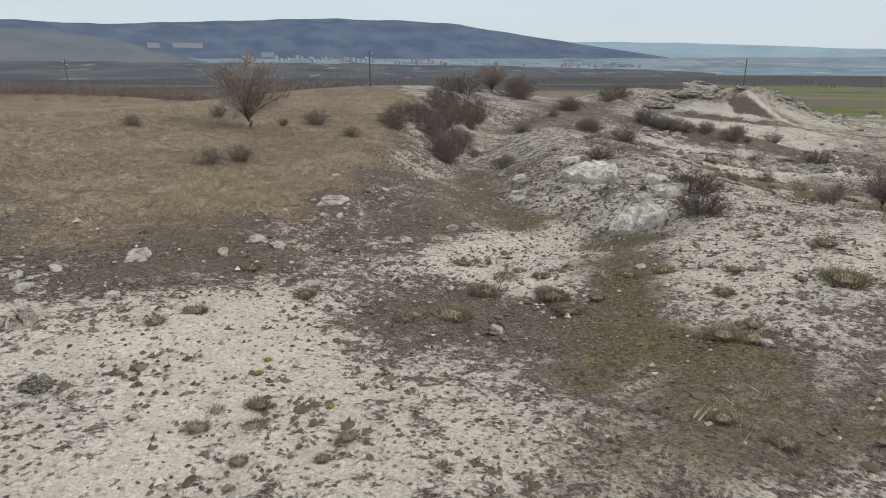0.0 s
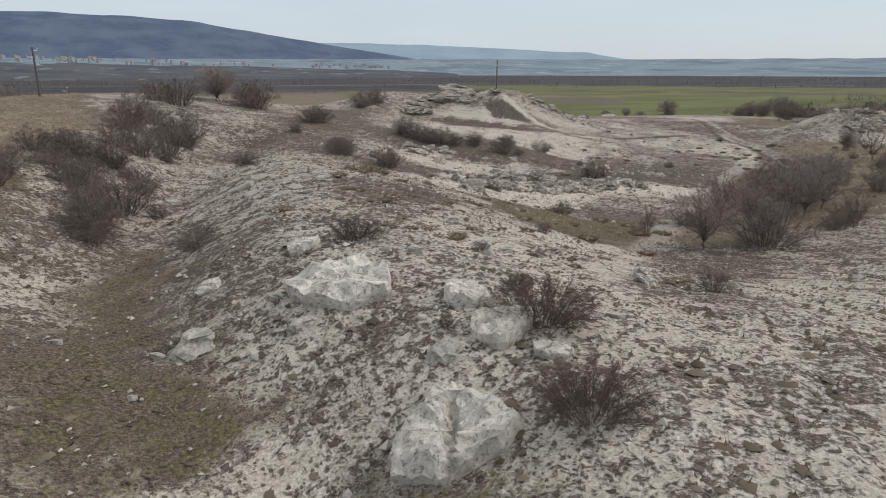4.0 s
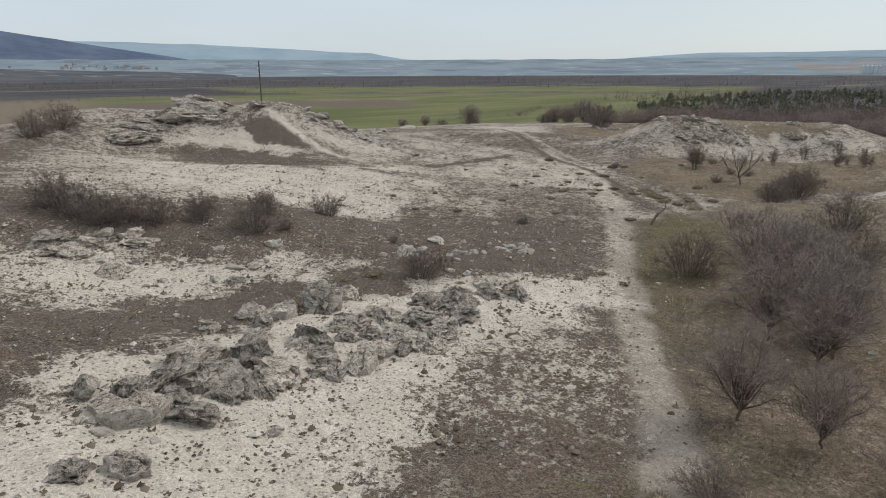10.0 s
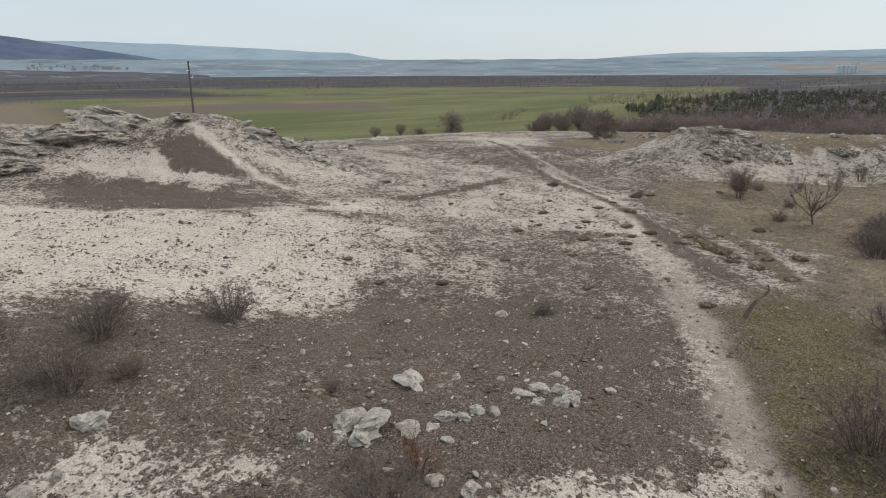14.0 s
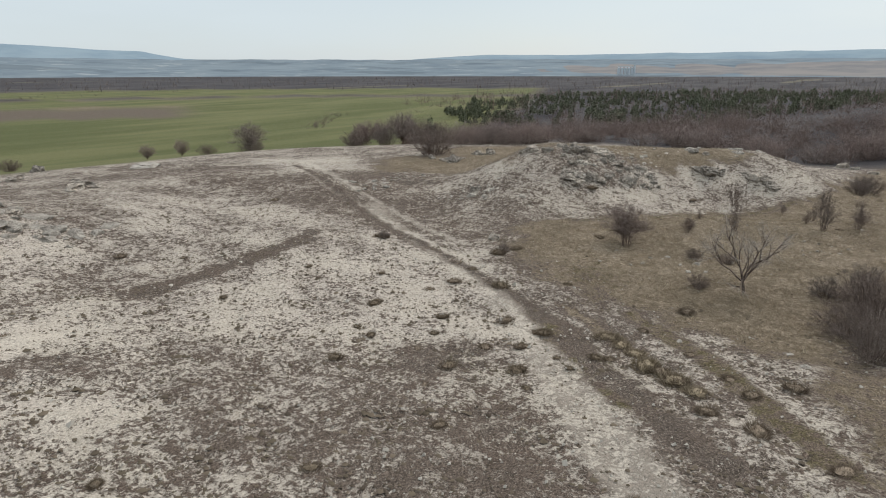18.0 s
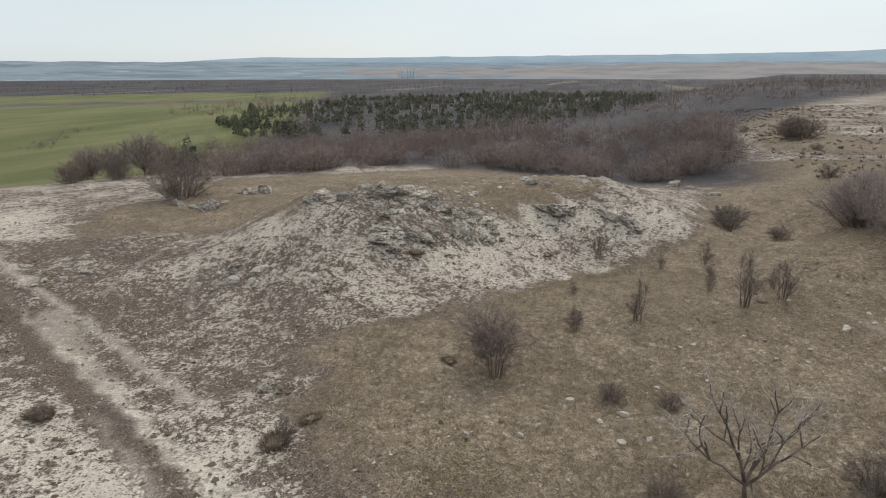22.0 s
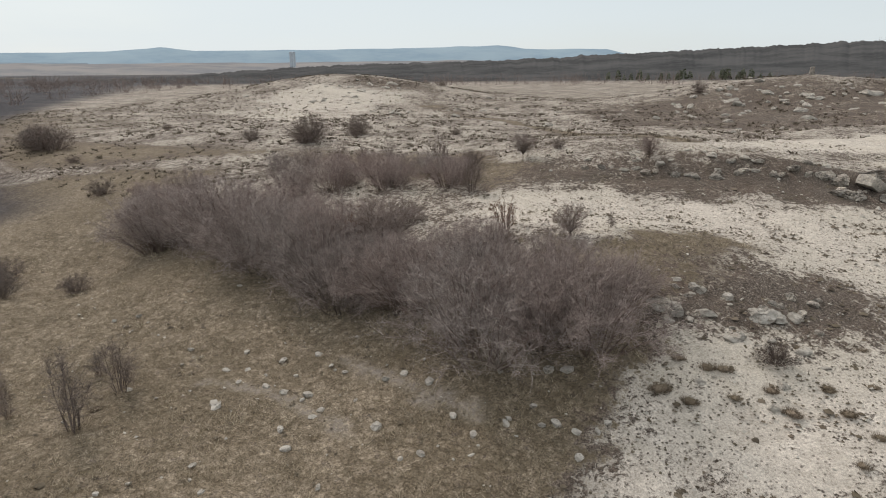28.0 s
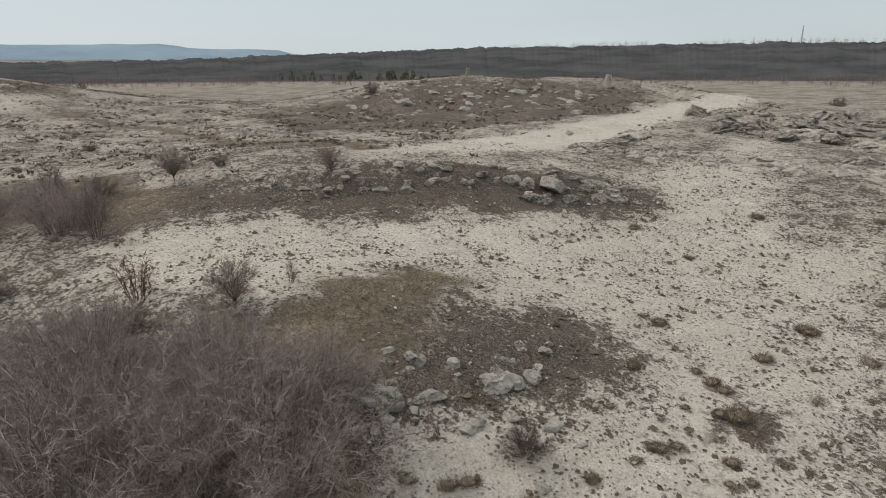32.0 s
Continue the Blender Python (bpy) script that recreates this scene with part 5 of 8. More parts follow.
def rock_mesh(seed, flat, cuts, rough, material, detail=3, beds=2):
    """A weathered block about one metre wide: broken along steep joints and flat beds, then roughened."""
    rnd = random.Random(seed)
    bm = bmesh.new()
    bmesh.ops.create_icosphere(bm, subdivisions=detail, radius=0.68)
    planes = [(Vector((rnd.gauss(0, 0.12), rnd.gauss(0, 0.12), 1)).normalized(), rnd.uniform(0.3, 0.42))]
    for k in range(cuts):
        a = (k + rnd.uniform(-0.3, 0.3)) * math.tau / cuts
        planes.append((Vector((math.cos(a), math.sin(a), rnd.gauss(0.12, 0.25))).normalized(), rnd.uniform(0.3, 0.56)))
    for k in range(3):
        planes.append((Vector((rnd.gauss(0, 1), rnd.gauss(0, 1), rnd.uniform(0.3, 1.2))).normalized(), rnd.uniform(0.36, 0.5)))
    off = Vector((seed * 3.7, seed * 1.3, 0))
    steps = [(rnd.uniform(-0.15, 0.3), rnd.uniform(0, math.tau), rnd.uniform(0.06, 0.14)) for k in range(beds)]
    for v in bm.verts:
        for d, r in planes:
            over = v.co.dot(d) - r
            if over > 0:
                v.co -= d * over
        for z, a, deep in steps:
            if v.co.z > z and v.co.x * math.cos(a) + v.co.y * math.sin(a) > -0.1:
                v.co.x *= 1 - deep * 1.6
                v.co.y *= 1 - deep * 1.6
        n = Vector((v.co.x, v.co.y, 0.5 * v.co.z)).normalized()
        v.co += n * rough * (0.6 * noise.noise(v.co * 2.6 + off) + 0.8 - 2.0 * abs(noise.noise(v.co * 4 + off)) - 1.1 * abs(noise.noise(v.co * 11 + off)))
        v.co.z += 0.35 * rough * noise.noise(v.co * 7 + off)
        v.co.z = v.co.z * flat
    me = bpy.data.meshes.new("stone")
    bm.to_mesh(me)
    bm.free()
    me.materials.append(material)
    return me




def slab_mesh(seed, thick, material, crack=True):
    """A flat broken slab about one metre wide: an angular outline, an uneven top with a crack, and steep ragged sides."""
    rnd = random.Random(seed)
    n, rings = 48, 9
    corners = sorted((k + rnd.uniform(-0.3, 0.3)) * math.tau / 7 for k in range(7))
    radii = [rnd.uniform(0.38, 0.62) for k in corners]

    def edge(a):
        for k in range(7):
            a0, a1 = corners[k], corners[(k + 1) % 7] + (math.tau if k == 6 else 0)
            for b in (a, a + math.tau):
                if a0 <= b <= a1:
                    p, q = Vector((math.cos(a0), math.sin(a0))) * radii[k], Vector((math.cos(a1), math.sin(a1))) * radii[(k + 1) % 7]
                    d = Vector((math.cos(a), math.sin(a)))
                    e = q - p
                    return (p.x * e.y - p.y * e.x) / (d.x * e.y - d.y * e.x)
        return radii[0]

    off, turn = Vector((seed * 2.3, seed * 5.1, 0)), rnd.uniform(0, 3.14)
    V, Q = [Vector((0, 0, thick))], []
    for j in range(1, rings + 1):
        for i in range(n):
            a = i * math.tau / n
            r = edge(a) * (1 + 0.09 * noise.noise(Vector((math.cos(a), math.sin(a), 0)) * 3 + off))
            f = min(1.0, j / (rings - 2))
            x, y = math.cos(a) * r * f, math.sin(a) * r * f
            z = thick * (1 + 0.45 * noise.noise(Vector((x, y, 0)) * 3.5 + off) + 0.25 * noise.noise(Vector((x, y, 0)) * 11 + off)) - 0.25 * thick * f * f
            if crack and f < 0.97 and abs(x * math.cos(turn) + y * math.sin(turn) - 0.06 + 0.05 * noise.noise(Vector((x, y, 0)) * 6 + off)) < 0.03:
                z -= 0.35 * thick
            if j == rings - 1:
                x, y, z = x * 1.03, y * 1.03, thick * (0.25 + 0.3 * noise.noise(Vector((x, y, 0)) * 9 + off))
            if j == rings:
                x, y, z = x * 0.97, y * 0.97, -0.6 * thick - 0.08
            V.append(Vector((x, y, z)))
    for i in range(n):
        Q.append((0, 1 + i, 1 + (i + 1) % n))
        for j in range(rings - 1):
            b = 1 + j * n
            Q.append((b + i, b + n + i, b + n + (i + 1) % n, b + (i + 1) % n))
    Q.append(tuple(1 + (rings - 1) * n + i for i in reversed(range(n))))
    me = bpy.data.meshes.new("stone")
    me.from_pydata(V, [], Q)
    me.materials.append(material)
    return me


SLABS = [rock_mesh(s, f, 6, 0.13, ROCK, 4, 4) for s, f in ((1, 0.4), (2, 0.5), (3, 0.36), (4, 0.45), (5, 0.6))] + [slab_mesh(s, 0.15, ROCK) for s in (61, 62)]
PALES = [rock_mesh(s, 0.6, 6, 0.14, PALE_ROCK, 3) for s in (11, 12, 13, 14)]
WHITES = [slab_mesh(s, 0.22, WHITE_ROCK) for s in (15, 16, 17)]
PLATES = [slab_mesh(s, 0.12, PLATE_ROCK, False) for s in (71, 72, 73, 74)]
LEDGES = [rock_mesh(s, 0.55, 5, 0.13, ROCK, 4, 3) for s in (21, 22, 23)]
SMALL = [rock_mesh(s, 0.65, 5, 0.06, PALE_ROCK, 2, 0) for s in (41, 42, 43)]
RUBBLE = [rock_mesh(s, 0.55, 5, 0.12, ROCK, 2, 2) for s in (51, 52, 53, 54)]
STONES = {
    "grey": (SLABS, "limestone_block", "grey lichened limestone block on sand", "rock", "grey rock outcrop"),
    "pale": (PALES, "boulder", "pale weathered limestone boulder", "rock", "pale boulders"),
    "white": (WHITES, "limestone_slab", "bright white flat limestone slab", "rock", "white slabs"),
    "plate": (PLATES, "limestone_plate", "thin pale limestone plate bedded in the slope", "rock", "bedded plates"),
    "ledge": (LEDGES, "rock_ledge", "dark layered limestone ledge in a bank", "rock", "rock ledges"),
    "stone": (SMALL, "field_stone", "small white stone in dry grass", "stone", "field stones"),
}


def stone(kind, x, y, w, tilt=10):
    if kind == "pale" and w < 0.45:
        kind = "stone"
    meshes, name, label, category, group = STONES[kind]
    me = LAND_RND.choice(meshes)
    ob = new(name, me)
    w *= {"grey": 0.92, "ledge": 1.15}.get(kind, 1.1)
    lx = w * LAND_RND.uniform(0.95, 1.2) * (1.25 if kind == "ledge" else 1.0)
    ly = w * LAND_RND.uniform(0.7, 1.0)
    lz = w * LAND_RND.uniform(0.75, 1.1)
    sink = 0.05
    if kind == "plate":
        w *= 0.6
        lx, ly, lz, sink, tilt = lx * 0.6, ly * 0.6, lz * 0.45, 0.0, 5
    if kind == "white":
        lz, sink, tilt = lz * 0.9, 0.02, 5
    if kind == "grey":
        lz, sink = lz * 1.3, 0.09
    if kind == "pale" and w > 1.6:
        lz *= 0.45
    lean = slope(x, y) if kind in ("white", "plate") else Matrix()
    ob.matrix_basis = Matrix.Translation((x, y, ground_z(x, y) + sink * w)) @ lean @ pose(0, 0, 0, LAND_RND.gauss(0, tilt), LAND_RND.gauss(0, tilt), LAND_RND.uniform(0, 360)) @ Matrix.Diagonal((lx, ly, lz, 1))
    return tagged(ob, ("broad " if w > 1.2 else "") + label, category, group)



TUSSOCK = {"dark": blade_material("brown_tussock_blades", (0.11, 0.085, 0.064), (0.30, 0.242, 0.185), (0.18, 0.145, 0.105)), "straw": blade_material("straw_tussock_blades", (0.14, 0.113, 0.082), (0.36, 0.30, 0.215), (0.22, 0.18, 0.125)), "green": blade_material("yellow_green_leaves", (0.16, 0.16, 0.03), (0.42, 0.36, 0.08), (0.3, 0.26, 0.06))}
TUSSOCKS = {}
for kind, material in TUSSOCK.items():
    TUSSOCKS[kind] = []
    for seed in (1, 2, 3):
        rnd, t = random.Random(seed), Twigs()
        dome = bmesh.new()
        bmesh.ops.create_icosphere(dome, subdivisions=2, radius=0.33)
        for v in dome.verts:
            v.co *= 1 + 0.5 * noise.noise(v.co * 5 + Vector((seed, 0, 3)))
            v.co.z = max(-0.04, v.co.z * 0.75)
        dome.verts.index_update()
        t.v += [v.co.copy() for v in dome.verts]
        t.f += [tuple(v.index for v in f.verts) for f in dome.faces]
        dome.free()
        for k in range(520):
            a, r = rnd.uniform(0, math.tau), math.sqrt(rnd.random()) * 0.46
            p = Vector((math.cos(a) * r, math.sin(a) * r, 0.0))
            q = p + Vector((math.cos(a) * r * 0.4, math.sin(a) * r * 0.4, 0.42 * math.sqrt(1.05 - (r / 0.48) ** 2))) + jitter(rnd, 0.075)
            t.sliver(p, q, 0.011, rnd.uniform(0, 3.14))
        TUSSOCKS[kind].append(t.mesh("tussock", material))


def tussock(kind, x, y, w):
    w *= 0.78
    ob = new("tussock", LAND_RND.choice(TUSSOCKS[kind]))
    ob.matrix_basis = pose(x, y, ground_z(x, y), 0, 0, LAND_RND.uniform(0, 360)) @ Matrix.Diagonal((w * LAND_RND.uniform(0.9, 1.3), w * 0.9, w * LAND_RND.uniform(0.5, 0.8), 1))
    words = {"dark": "dark dry grass tussock on pale sand", "straw": "straw-coloured rounded grass tussock", "green": "low yellow-green leafy plant"}
    return tagged(ob, words[kind], "tussock", kind + " tussocks")


# ---- shrubs, saplings and trees ----
plant("shrub", 13.1, 36.4, 0.4)
plant("shrub", 15.2, 36.3, 0.3)
plant("shrub", 12.9, 38.1, 0.3)
plant("low", 9.1, 37.9, 0.8)
plant("shrub", 20.3, 33.2, 0.9)
plant("low", 90.6, 57.5, 0.8)
plant("sapling", 31.8, 50.8, 1.6)
plant("shrub", 28.3, 55.8, 1.1)
plant("shrub", 41.8, 72.2, 1.7)
plant("shrub", 36.7, 45.6, 3.2)
plant("shrub", 4.0, 43.7, 1.0)
plant("shrub", 98.4, 80.8, 0.8)
plant("shrub", 36.1, 52.2, 1.2)
plant("shrub", 42.6, 74.3, 0.6)
plant("shrub", 98.8, 83.2, 0.9)
plant("shrub", 104.3, 56.7, 1.1)
plant("sapling", 99.8, 53.3, 0.9)
plant("tree", 100.9, 88.9, 3.2)
plant("shrub", 20.6, 45.2, 0.7)
plant("shrub", 92.3, 81.6, 1.0)
plant("shrub", 19.4, 68.7, 1.2)
plant("shrub", 38.8, 82.6, 0.7)
plant("shrub", 17.9, 55.3, 0.4)
plant("shrub", 31.9, 85.2, 1.6)
plant("shrub", 94.1, 74.6, 1.3)
plant("shrub", 38.6, 85.7, 1.6)
plant("shrub", 57.0, 64.7, 2.8)
plant("shrub", 35.0, 86.7, 1.4)
plant("shrub", 2.2, 51.7, 0.8)
plant("shrub", 18.9, 72.5, 0.7)
plant("shrub", 39.7, 87.7, 1.2)
plant("shrub", 48.7, 49.7, 1.7)
plant("shrub", 44.1, 86.7, 1.6)
plant("shrub", 88.5, 73.3, 1.9)
plant("shrub", -12.1, 32.2, 0.9)
plant("shrub", -10.9, 33.4, 0.9)
plant("shrub", 7.3, 64.8, 0.7)
plant("shrub", 114.0, 53.9, 1.6)
plant("shrub", 58.4, 80.2, 0.8)
plant("shrub", 68.0, 66.7, 1.6)
plant("shrub", 94.6, 72.8, 2.2)
plant("shrub", 85.8, 72.3, 2.2)
plant("shrub", 45.6, 48.0, 1.3)
plant("shrub", 15.8, 70.9, 1.6)
plant("shrub", 118.7, 41.3, 1.4)
plant("shrub", -6.5, 43.6, 0.8)
plant("sapling", 120.4, 42.6, 1.7)
plant("shrub", -20.2, 41.0, 0.8)
plant("shrub", 4.4, 45.6, 0.7)
plant("shrub", 30.4, 86.0, 1.9)
plant("shrub", -11.6, 45.4, 0.6)
plant("shrub", 114.7, 34.5, 1.0)
plant("shrub", 28.8, 85.9, 1.9)
plant("shrub", -9.5, 46.7, 1.2)
plant("shrub", 27.7, 87.6, 2.0)
plant("shrub", -0.0, 47.8, 1.8)
plant("shrub", 34.3, 85.0, 1.4)
plant("shrub", 128.0, 69.4, 1.3)
plant("shrub", 27.0, 89.1, 2.2)
plant("shrub", -16.9, 47.7, 0.9)
plant("shrub", 64.1, 57.8, 2.3)
plant("shrub", 0.7, 51.5, 2.0)
plant("shrub", -4.2, 52.0, 1.5)
plant("shrub", 2.6, 74.5, 2.0)
plant("shrub", 133.9, 72.7, 1.8)
plant("shrub", 15.9, 74.5, 1.1)
plant("shrub", -1.0, 53.6, 1.7)
plant("shrub", -0.7, 76.1, 2.4)
plant("shrub", -2.7, 55.2, 1.2)
plant("shrub", 1.4, 56.1, 1.2)
plant("tree", 57.7, 58.7, 4.7)
plant("shrub", 71.5, 61.3, 2.7)
plant("shrub", -2.4, 59.9, 1.3)
plant("shrub", 0.6, 83.5, 1.9)
plant("shrub", 131.0, 72.9, 1.8)
plant("shrub", 17.1, 93.2, 2.0)
plant("shrub", 36.7, 82.7, 1.8)
plant("shrub", 2.3, 68.2, 2.4)
plant("shrub", 150.8, 59.0, 1.7)
plant("shrub", 138.3, 20.5, 0.8)
plant("shrub", 147.6, 29.5, 1.8)
plant("shrub", 2.8, 100.7, 3.3)
plant("shrub", 148.1, 36.3, 2.5)
plant("shrub", 11.3, 107.2, 3.1)
plant("shrub", 156.8, 38.3, 1.5)
plant("shrub", 168.8, 55.3, 0.9)
plant("shrub", 0.3, 104.3, 2.7)
plant("shrub", 184.7, 54.1, 2.9)
plant("shrub", 188.9, 52.7, 3.0)
plant("shrub", 183.7, 36.5, 1.2)
plant("shrub", 34.6, 130.7, 3.0)
plant("shrub", 193.9, 59.5, 1.4)
plant("shrub", 50.3, -49.6, 1.7)
plant("shrub", 132.6, -44.7, 2.1)
plant("shrub", 222.9, -70.9, 1.8)
plant("low", 9.7, 30.9, 0.3)
plant("low", 12.0, 30.3, 1.2)
plant("low", 12.3, 32.3, 0.5)
plant("low", 10.9, 26.5, 1.2)
plant("sapling", 106.5, 85.1, 1.2)
plant("sapling", 107.2, 81.7, 2.5)
plant("shrub", 104.5, 88.6, 0.8)
plant("sapling", 110.7, 75.5, 3.4)
plant("sapling", 112.0, 85.4, 0.9)
plant("tree", 110.6, 59.0, 4.2)
plant("sapling", 105.5, 85.1, 1.6)
plant("sapling", 115.0, 72.9, 1.4)
plant("sapling", 116.9, 76.4, 1.4)
plant("sapling", 114.3, 76.8, 1.2)
plant("sapling", 112.3, 73.0, 2.6)
plant("sapling", 121.3, 76.1, 1.8)
plant("sapling", 120.9, 79.2, 1.2)
plant("sapling", 122.0, 83.9, 2.5)
plant("tree", 100.9, 55.4, 1.7)
plant("tree", 40.4, 48.8, 2.4)
plant("tree", 41.2, 51.4, 3.0)
plant("tree", 41.2, 54.0, 3.7)
plant("tree", 32.3, 46.2, 3.8)
plant("tree", 48.4, 54.2, 3.4)
plant("tree", 105.7, 36.0, 1.8)
plant("tree", 55.4, 59.6, 4.6)
plant("tree", 115.6, 38.4, 2.2)
plant("tree", -13.1, 43.1, 4.9)
plant("tree", 7.7, 111.6, 4.6)
plant("tree", 7.3, 107.2, 4.2)
plant("thicket", 96.6, 60.6, 3.6)
plant("thicket", 98.5, 61.5, 3.6)
plant("thicket", 96.7, 58.0, 2.0)
plant("thicket", 101.6, 62.0, 3.2)
plant("thicket", 101.1, 60.2, 2.7)
plant("thicket", 106.1, 57.9, 2.0)
plant("thicket", 100.3, 62.8, 4.3)
plant("thicket", 104.9, 61.4, 3.4)
plant("thicket", 108.0, 60.6, 3.2)
plant("thicket", 113.6, 59.8, 4.6)
plant("thicket", 112.4, 61.9, 4.6)
plant("thicket", 116.1, 61.6, 4.5)
plant("thicket", 124.1, 60.2, 4.6)
plant("thicket", 129.0, 61.0, 4.1)
plant("thicket", 116.6, 46.6, 2.4)
plant("thicket", 130.2, 62.6, 4.6)
plant("thicket", 121.5, 48.3, 2.8)
plant("thicket", 134.1, 60.8, 3.5)
plant("thicket", 125.8, 50.2, 3.2)
plant("thicket", 128.5, 52.4, 2.8)
plant("thicket", 138.4, 56.3, 3.1)
plant("thicket", 142.4, 58.1, 2.2)

plant("shrub", 63.7, 63.0, 2.9)
plant("shrub", 18.5, 66.9, 1.8)
plant("shrub", 14.2, 86.5, 1.0)
plant("shrub", 11.6, 103.1, 3.7)
plant("tree", 50.2, 57.0, 4.6)
plant("dead", 61.2, 62.1, 4.1)
plant("sapling", 48.2, 48.4, 2.9)
plant("shrub", 91.1, 72.0, 3.3)
plant("shrub", 31.3, 127.3, 2.9)
plant("shrub", 44.3, 78.4, 0.5)
plant("tree", 54.6, 56.2, 4.6)
plant("tree", 50.2, 54.2, 4.3)
plant("dead", 54.3, 58.4, 3.4)
plant("shrub", 7.4, 62.6, 1.1)
plant("shrub", 18.3, 94.5, 2.0)
plant("shrub", 15.9, 72.8, 1.5)
plant("shrub", 3.0, 76.9, 3.1)
plant("shrub", -0.7, 78.9, 3.1)
plant("shrub", -0.4, 58.3, 1.7)
plant("shrub", 0.8, 63.4, 1.9)
plant("shrub", -0.4, 64.6, 2.0)
plant("sapling", 99.8, 88.5, 3.1)
plant("shrub", 92.7, 95.8, 0.8)
plant("shrub", 91.7, 106.4, 0.7)
plant("shrub", 129.4, 126.2, 4.5)
plant("shrub", 180.5, 53.8, 3.5)
plant("shrub", 135.3, 71.8, 1.9)
plant("shrub", 182.9, 54.6, 3.1)
plant("shrub", 149.5, 35.0, 3.2)
plant("shrub", 148.7, 27.8, 2.5)
plant("sapling", 129.5, 69.3, 1.1)
plant("sapling", 113.8, 47.2, 2.9)
# ---- boulders, ledges and stones ----
stone("pale", 14.1, 30.2, 0.40)
stone("white", 8.4, 27.4, 2.2)
stone("white", 8.8, 28.5, 1.1)
stone("pale", -9.6, 18.9, 0.85)
stone("pale", -1.6, 23.8, 0.57)
stone("pale", -8.8, 15.6, 0.33)
stone("pale", -6.9, 22.2, 0.62)
stone("pale", -6.1, 21.8, 0.61)
stone("pale", -11.1, 17.1, 0.32)
stone("pale", -5.1, 27.6, 1.01)
stone("pale", -4.5, 25.9, 0.36)
stone("pale", -11.8, 16.4, 0.46)
stone("pale", 7.7, 14.0, 0.27)
stone("pale", 1.3, 15.5, 0.33)
stone("pale", 0.2, 26.0, 0.48)
stone("pale", 1.2, 27.4, 0.38)
stone("pale", -11.1, 15.6, 0.44)
stone("grey", -7.7, 10.6, 0.63)
stone("grey", -9.7, 13.4, 0.91)
stone("pale", 13.5, 37.2, 0.80)
stone("pale", 14.1, 36.5, 0.58)
stone("pale", 14.3, 41.6, 0.62)
stone("grey", 18.8, 34.9, 1.06)
stone("grey", 33.3, 71.7, 1.30)
stone("grey", 31.3, 71.3, 1.57)
stone("grey", 29.6, 83.6, 1.06)
stone("grey", 28.6, 84.2, 1.05)
stone("grey", 33.2, 77.2, 0.98)
stone("grey", 29.2, 80.6, 0.61)
stone("grey", 27.6, 79.6, 0.69)
stone("grey", 28.9, 73.2, 0.39)
stone("pale", 36.9, 80.7, 0.64)
stone("pale", 33.8, 81.1, 0.56)
stone("grey", 36.6, 72.7, 0.97)
stone("ledge", 47.0, 131.1, 3.86)
stone("ledge", 49.8, 130.1, 3.02)
stone("ledge", 52.8, 131.1, 4.38)
stone("ledge", 41.0, 126.8, 3.21)
stone("ledge", 44.0, 129.5, 2.84)
stone("ledge", 39.1, 126.2, 2.08)
stone("ledge", 42.4, 126.8, 2.17)
stone("ledge", 48.9, 132.9, 2.46)
stone("ledge", 50.7, 128.4, 1.79)
stone("ledge", 52.0, 127.0, 1.49)
stone("ledge", 57.5, 128.3, 1.90)
stone("grey", 66.1, 126.4, 2.01)
stone("grey", 86.2, 156.4, 2.47)
stone("grey", 67.0, 124.0, 1.65)
stone("grey", 72.1, 127.6, 1.79)
stone("grey", 93.0, 165.3, 2.17)
stone("grey", 72.7, 125.8, 1.41)
stone("grey", 86.3, 141.4, 2.66)
stone("grey", 119.8, 100.9, 2.02)
stone("grey", 120.9, 99.4, 1.45)
stone("grey", 122.7, 98.7, 1.72)
stone("grey", 119.1, 99.1, 1.00)
stone("grey", 121.1, 96.0, 1.46)
stone("grey", 121.0, 94.9, 1.25)
stone("grey", 122.0, 92.8, 1.27)
stone("grey", 121.5, 92.3, 0.93)
stone("grey", 119.0, 93.9, 2.00)
stone("grey", 119.7, 95.5, 0.81)
stone("grey", 116.4, 99.5, 1.32)
stone("grey", 114.4, 99.1, 1.81)
stone("grey", 114.5, 98.2, 1.81)
stone("grey", 115.4, 97.3, 1.48)
stone("grey", 113.2, 99.2, 1.06)
stone("grey", 118.1, 94.6, 1.18)
stone("grey", 120.1, 97.4, 1.02)
stone("grey", 121.7, 97.0, 1.26)
stone("grey", 122.5, 93.7, 1.28)
stone("grey", 120.7, 91.8, 1.04)
stone("grey", 127.1, 87.5, 2.09)
stone("grey", 127.6, 86.4, 1.41)
stone("grey", 127.9, 82.6, 1.88)
stone("grey", 127.3, 81.2, 1.63)
stone("grey", 128.4, 81.7, 1.18)
stone("grey", 116.8, 104.6, 1.91)
stone("grey", 116.5, 105.3, 1.14)
stone("grey", 132.3, 120.2, 2.12)
stone("grey", 133.0, 118.4, 2.14)
stone("grey", 125.3, 120.3, 2.12)
stone("grey", 125.7, 121.5, 1.19)
stone("grey", 108.8, 107.3, 1.29)
stone("grey", 109.2, 107.1, 0.81)
stone("grey", 131.4, 90.2, 1.50)
stone("grey", 131.0, 88.7, 0.99)
stone("grey", 154.6, 74.9, 1.8)
stone("grey", 146.4, 71.3, 1.4)
stone("grey", 151.6, 73.3, 1.34)
stone("grey", 117.3, 102.8, 1.15)
stone("grey", 126.6, 120.3, 1.21)
stone("grey", 96.5, 98.6, 1.03)
stone("grey", 120.7, 93.8, 1.03)
stone("grey", 116.2, 97.2, 0.94)
stone("grey", 119.3, 102.0, 1.20)
